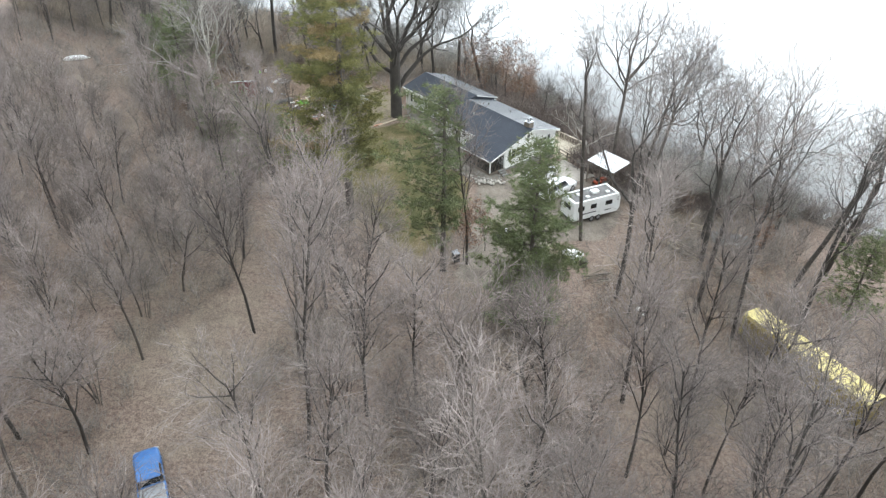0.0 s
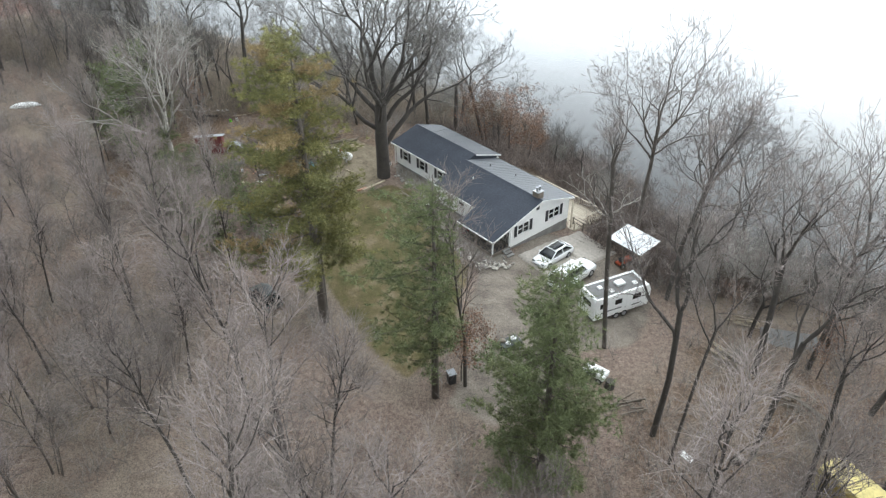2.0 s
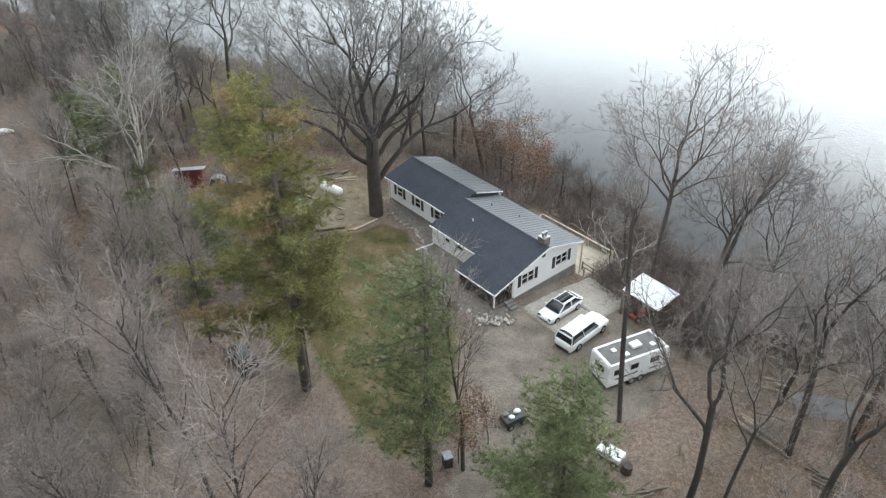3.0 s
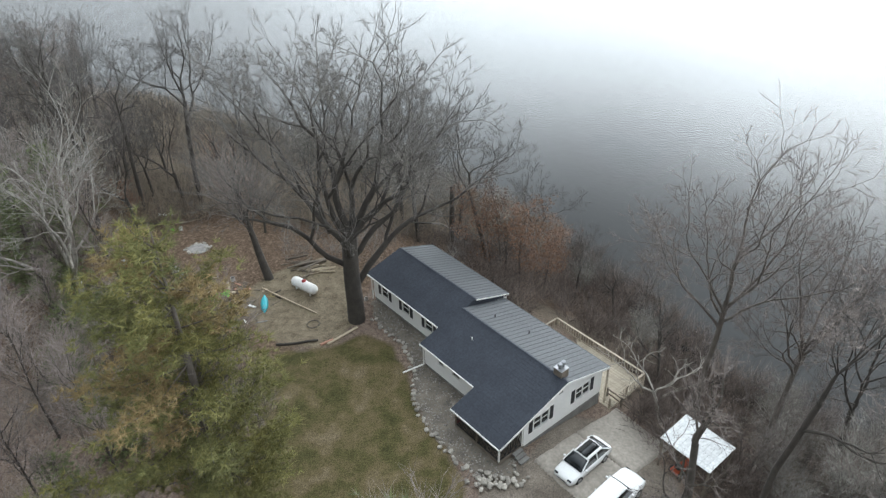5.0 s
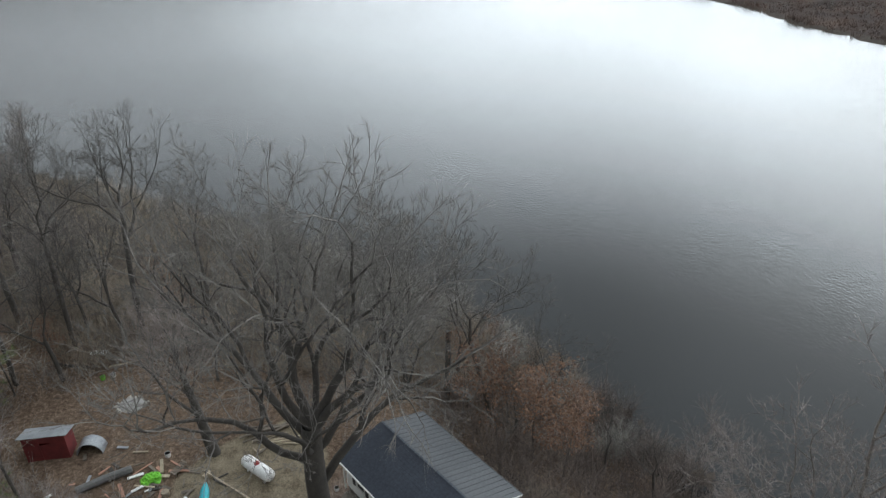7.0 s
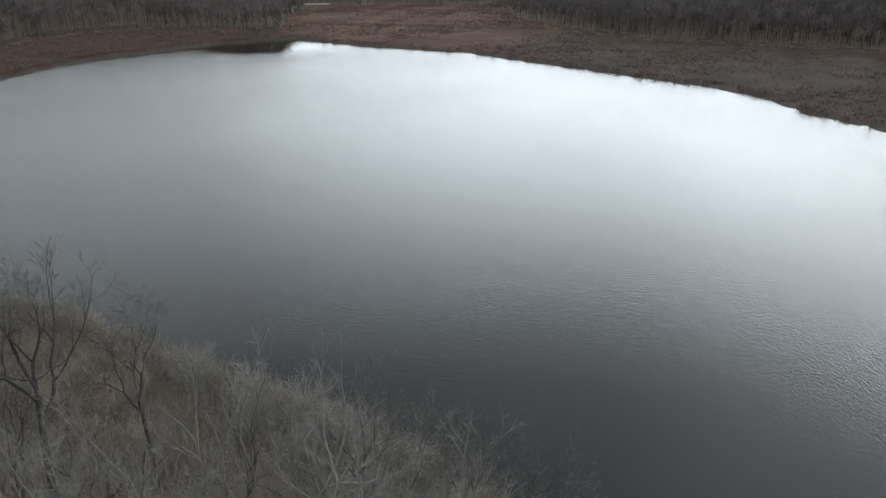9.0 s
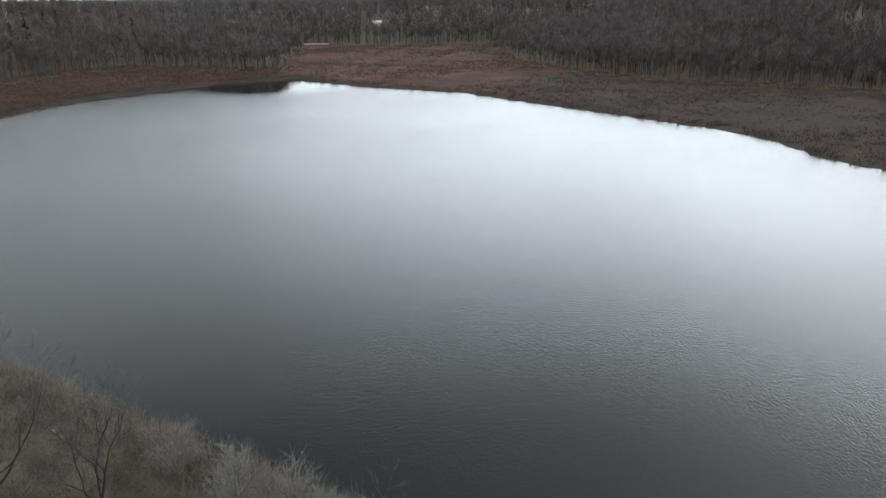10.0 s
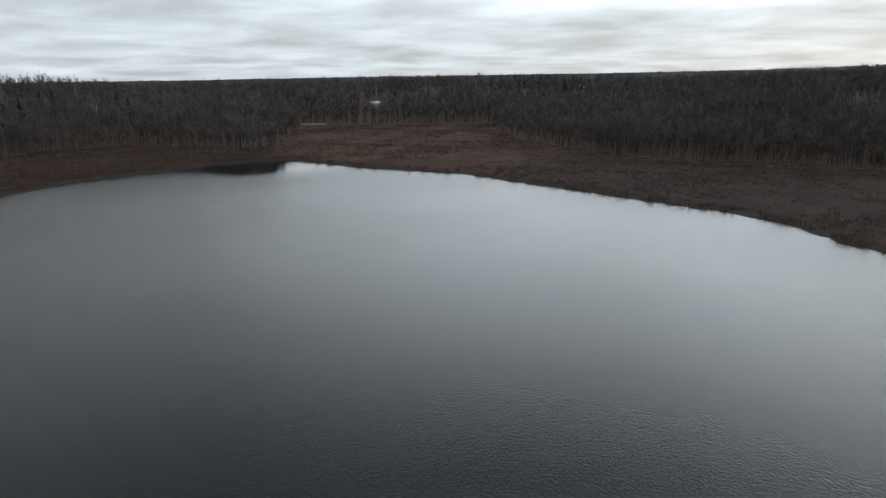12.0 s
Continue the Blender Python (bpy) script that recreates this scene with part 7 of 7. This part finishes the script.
def sheet_over(name, poly, material, label, lift, step=0.5, ragged=0.2):
    """A thin bed laid over the ground inside an outline."""
    xs, ys = [p[0] for p in poly], [p[1] for p in poly]
    gx, gy = np.meshgrid(np.arange(min(xs) - step, max(xs) + step, step), np.arange(min(ys) - step, max(ys) + step, step))
    d = side_distance(gx, gy, poly) + ragged * waves(gx, gy, 2.0)
    z = height(gx, gy) + 0.05 * waves(gx, gy, 1.4) + 0.03 * waves(gx, gy, 3.1, 4) + np.where(d < 0, lift * smooth01(-d / 0.8 / max(ragged, 0.05) * 0.4), 0) - np.where(d > 0, 0.12, 0)
    b = Builder()
    ny, nx = gx.shape
    b.v = [tuple(p) for p in np.stack([gx, gy, z], -1).reshape(-1, 3)]
    for i in range(ny - 1):
        for j in range(nx - 1):
            if min(d[i, j], d[i, j + 1], d[i + 1, j], d[i + 1, j + 1]) < 0:
                b.f.append((i * nx + j, i * nx + j + 1, (i + 1) * nx + j + 1, (i + 1) * nx + j))
    return tagged(part(name, b, material, smooth=True), label, "ground", kind="structure")


BED = [(-6.0, 93.5), (-5.6, 90.4), (-2.4, 86.4), (-1.6, 83.5), (-1.6, 80.4), (-0.4, 77.2), (1.5, 74.6), (3.6, 72.3), (6.2, 72.9), (6.5, 74.2), (4.2, 76.4), (6.0, 79.0), (1.0, 84.6), (3.0, 86.2), (-2.5, 94.0)]
sheet_over("gravel_bed", BED, GRAVEL, "grey gravel bed along the house front", 0.10)


def make_gravel():
    """Loose stones over the bed, too many to count."""
    rng = np.random.default_rng(41)
    n = 9000
    x, y = rng.uniform(-6.5, 7, n), rng.uniform(71.5, 94.5, n)
    keep = side_distance(x, y, BED) < -0.15
    Hm = np.array(HOUSE.inverted())
    hx, hy = Hm[0, 0] * x + Hm[0, 1] * y + Hm[0, 3], Hm[1, 0] * x + Hm[1, 1] * y + Hm[1, 3]
    keep &= ~((hx > 0.0) & (hy > 0.0) & (hy < 5.3)) & ~((hx > 2.7) & (hy > 5) & (hy < 12)) & ~((hx > 4.95) & (hy > 0))
    x, y = x[keep], y[keep]
    z = height(x, y) + 0.05 * waves(x, y, 1.4) + 0.03 * waves(x, y, 3.1, 4) + 0.10
    b = Builder()
    for px_, py_, pz_ in zip(x, y, z):
        r, t = rng.uniform(0.04, 0.10), rng.uniform(0, 3.1)
        c, s_ = math.cos(t) * r, math.sin(t) * r
        b.add([(px_ + c, py_ + s_, pz_), (px_ - s_, py_ + c, pz_), (px_ - c, py_ - s_, pz_), (px_ + s_, py_ - c, pz_), (px_, py_, pz_ + 0.7 * r)], [(0, 1, 4), (1, 2, 4), (2, 3, 4), (3, 0, 4)])
    tagged(part("gravel_stones", b, PEBBLE), "loose grey and tan stones on the gravel bed", "gravel", kind="stuff")


make_gravel()


def make_pad():
    c = lambda x, y: tuple((HOUSE @ Vector((x, y, 0)))[:2])
    for x0, x1 in ((2.6, 7.2), (7.23, 12.3)):
        for y0, y1 in ((-6.2, -0.9),):
            sheet_over("concrete_slab", [c(x0, y0), c(x1, y0), c(x1, y1), c(x0, y1)], CONCRETE, "pale concrete parking slab beside the house", 0.16, 0.2, 0.03)
    # rail beside the pad
    f = thing("yard_rail", "weathered post and rail beside the parking pad", "fence", HOUSE)
    for y in (-5.0, -3.0, -1.0, 0.4):
        c = HOUSE @ Vector((12.7, y, 0))
        g = ground_z(c.x, c.y)
        part("post", bar((12.7, y, g - 0.4), (12.7, y, g + 1.0), 0.12, 0.12), OLDWOOD, f)
    for h in (0.45, 0.9):
        a, c = HOUSE @ Vector((12.7, -5.2, 0)), HOUSE @ Vector((12.7, 0.5, 0))
        part("rail", bar((12.7, -5.2, ground_z(a.x, a.y) + h), (12.7, 0.5, ground_z(c.x, c.y) + h), 0.06, 0.12), OLDWOOD, f)


make_pad()


def make_stone_border():
    t = thing("stone_border", "border of pale field stones round the gravel bed", "stone border")
    rng = random.Random(3)
    meshes = [stone_mesh(s) for s in range(5)]
    path = [Vector((*p, 0)) for p in BED[1:9]]
    for a, b in zip(path, path[1:]):
        n = max(1, int((b - a).length / 0.36))
        for i in range(n):
            p = a.lerp(b, (i + rng.random() * 0.6) / n)
            x, y = p.x + rng.gauss(0, 0.12), p.y + rng.gauss(0, 0.12)
            s = rng.uniform(0.5, 1.0)
            part("stone", meshes[rng.randrange(5)], STONE, t, at=pose(x, y, ground_z(x, y) + 0.1, rng.uniform(-20, 20), rng.uniform(-20, 20), rng.uniform(0, 360)) @ Matrix.Scale(s, 4))
    t = thing("stone_heap", "heap of pale field stones at the porch corner", "stones")
    for i in range(40):
        u = rng.random()
        x, y = 3.4 + 3.2 * u + rng.gauss(0, 0.5), 71.9 + 0.7 * u + rng.gauss(0, 0.45)
        part("stone", meshes[rng.randrange(5)], STONE, t, at=pose(x, y, ground_z(x, y) + rng.uniform(0.1, 0.25), rng.uniform(-30, 30), rng.uniform(-30, 30), rng.uniform(0, 360)) @ Matrix.Scale(rng.uniform(0.5, 1.05), 4))


make_stone_border()


def far_house(x, y, a, label, w=9.0, h=2.9):
    t = thing("far_house", label, "house", pose(x, y, ground_z(x, y), 0, 0, a))
    b = Builder()
    wall_panel(b, 0, -w / 2, w / 2, -0.5, h, -3, 0.2, [(-w * 0.35, -w * 0.2, 0.9, 2.2), (-w * 0.08, w * 0.06, 0, 2.1), (w * 0.2, w * 0.35, 0.9, 2.2)])
    b.box(-w / 2, w / 2, 2.8, 3, -0.5, h)
    for x0 in (-w / 2, w / 2 - 0.2):
        b.prism([(-2.8, -0.5), (2.8, -0.5), (2.8, h), (0, h + 1.5), (-2.8, h)], 0, x0, x0 + 0.2)
    part("wall", b, WHITE, t)
    for s in (-1, 1):
        b = Builder()
        b.prism([(0, h + 1.75), (s * 3.5, h - 0.15), (s * 3.5, h - 0.3), (0, h + 1.6)], 0, -w / 2 - 0.3, w / 2 + 0.3)
        part("roof", b, SHEETW, t)
    for c in (-w * 0.275, w * 0.275):
        g = Builder()
        g.box(c - w * 0.075, c + w * 0.075, -2.95, -2.9, 0.9, 2.2)
        part("window", g, GLASS, t)
    g = Builder()
    g.box(-w * 0.08, w * 0.06, -2.95, -2.9, 0, 2.1)
    part("door", g, SHUTTER, t)


far_house(-64, 868, 5, "white far house among bare woods", 10, 4.2)
far_house(215, 1150, -10, "pale far house among bare woods", 12)


def far_fence():
    t = thing("far_fence", "white board fence at the far wood's edge", "fence", pose(-110, 744, 0, 0, 0, 3))
    g = ground_z(-110, 744)
    for i in range(12):
        part("post", bar((-11 + 2 * i, 0, g - 0.3), (-11 + 2 * i, 0, g + 1.5), 0.2, 0.2), TRIM, t)
    for z in (0.5, 0.95, 1.4):
        part("rail", bar((-11.2, -0.12, g + z), (11.2, -0.12, g + z), 0.05, 0.28), TRIM, t)


far_fence()
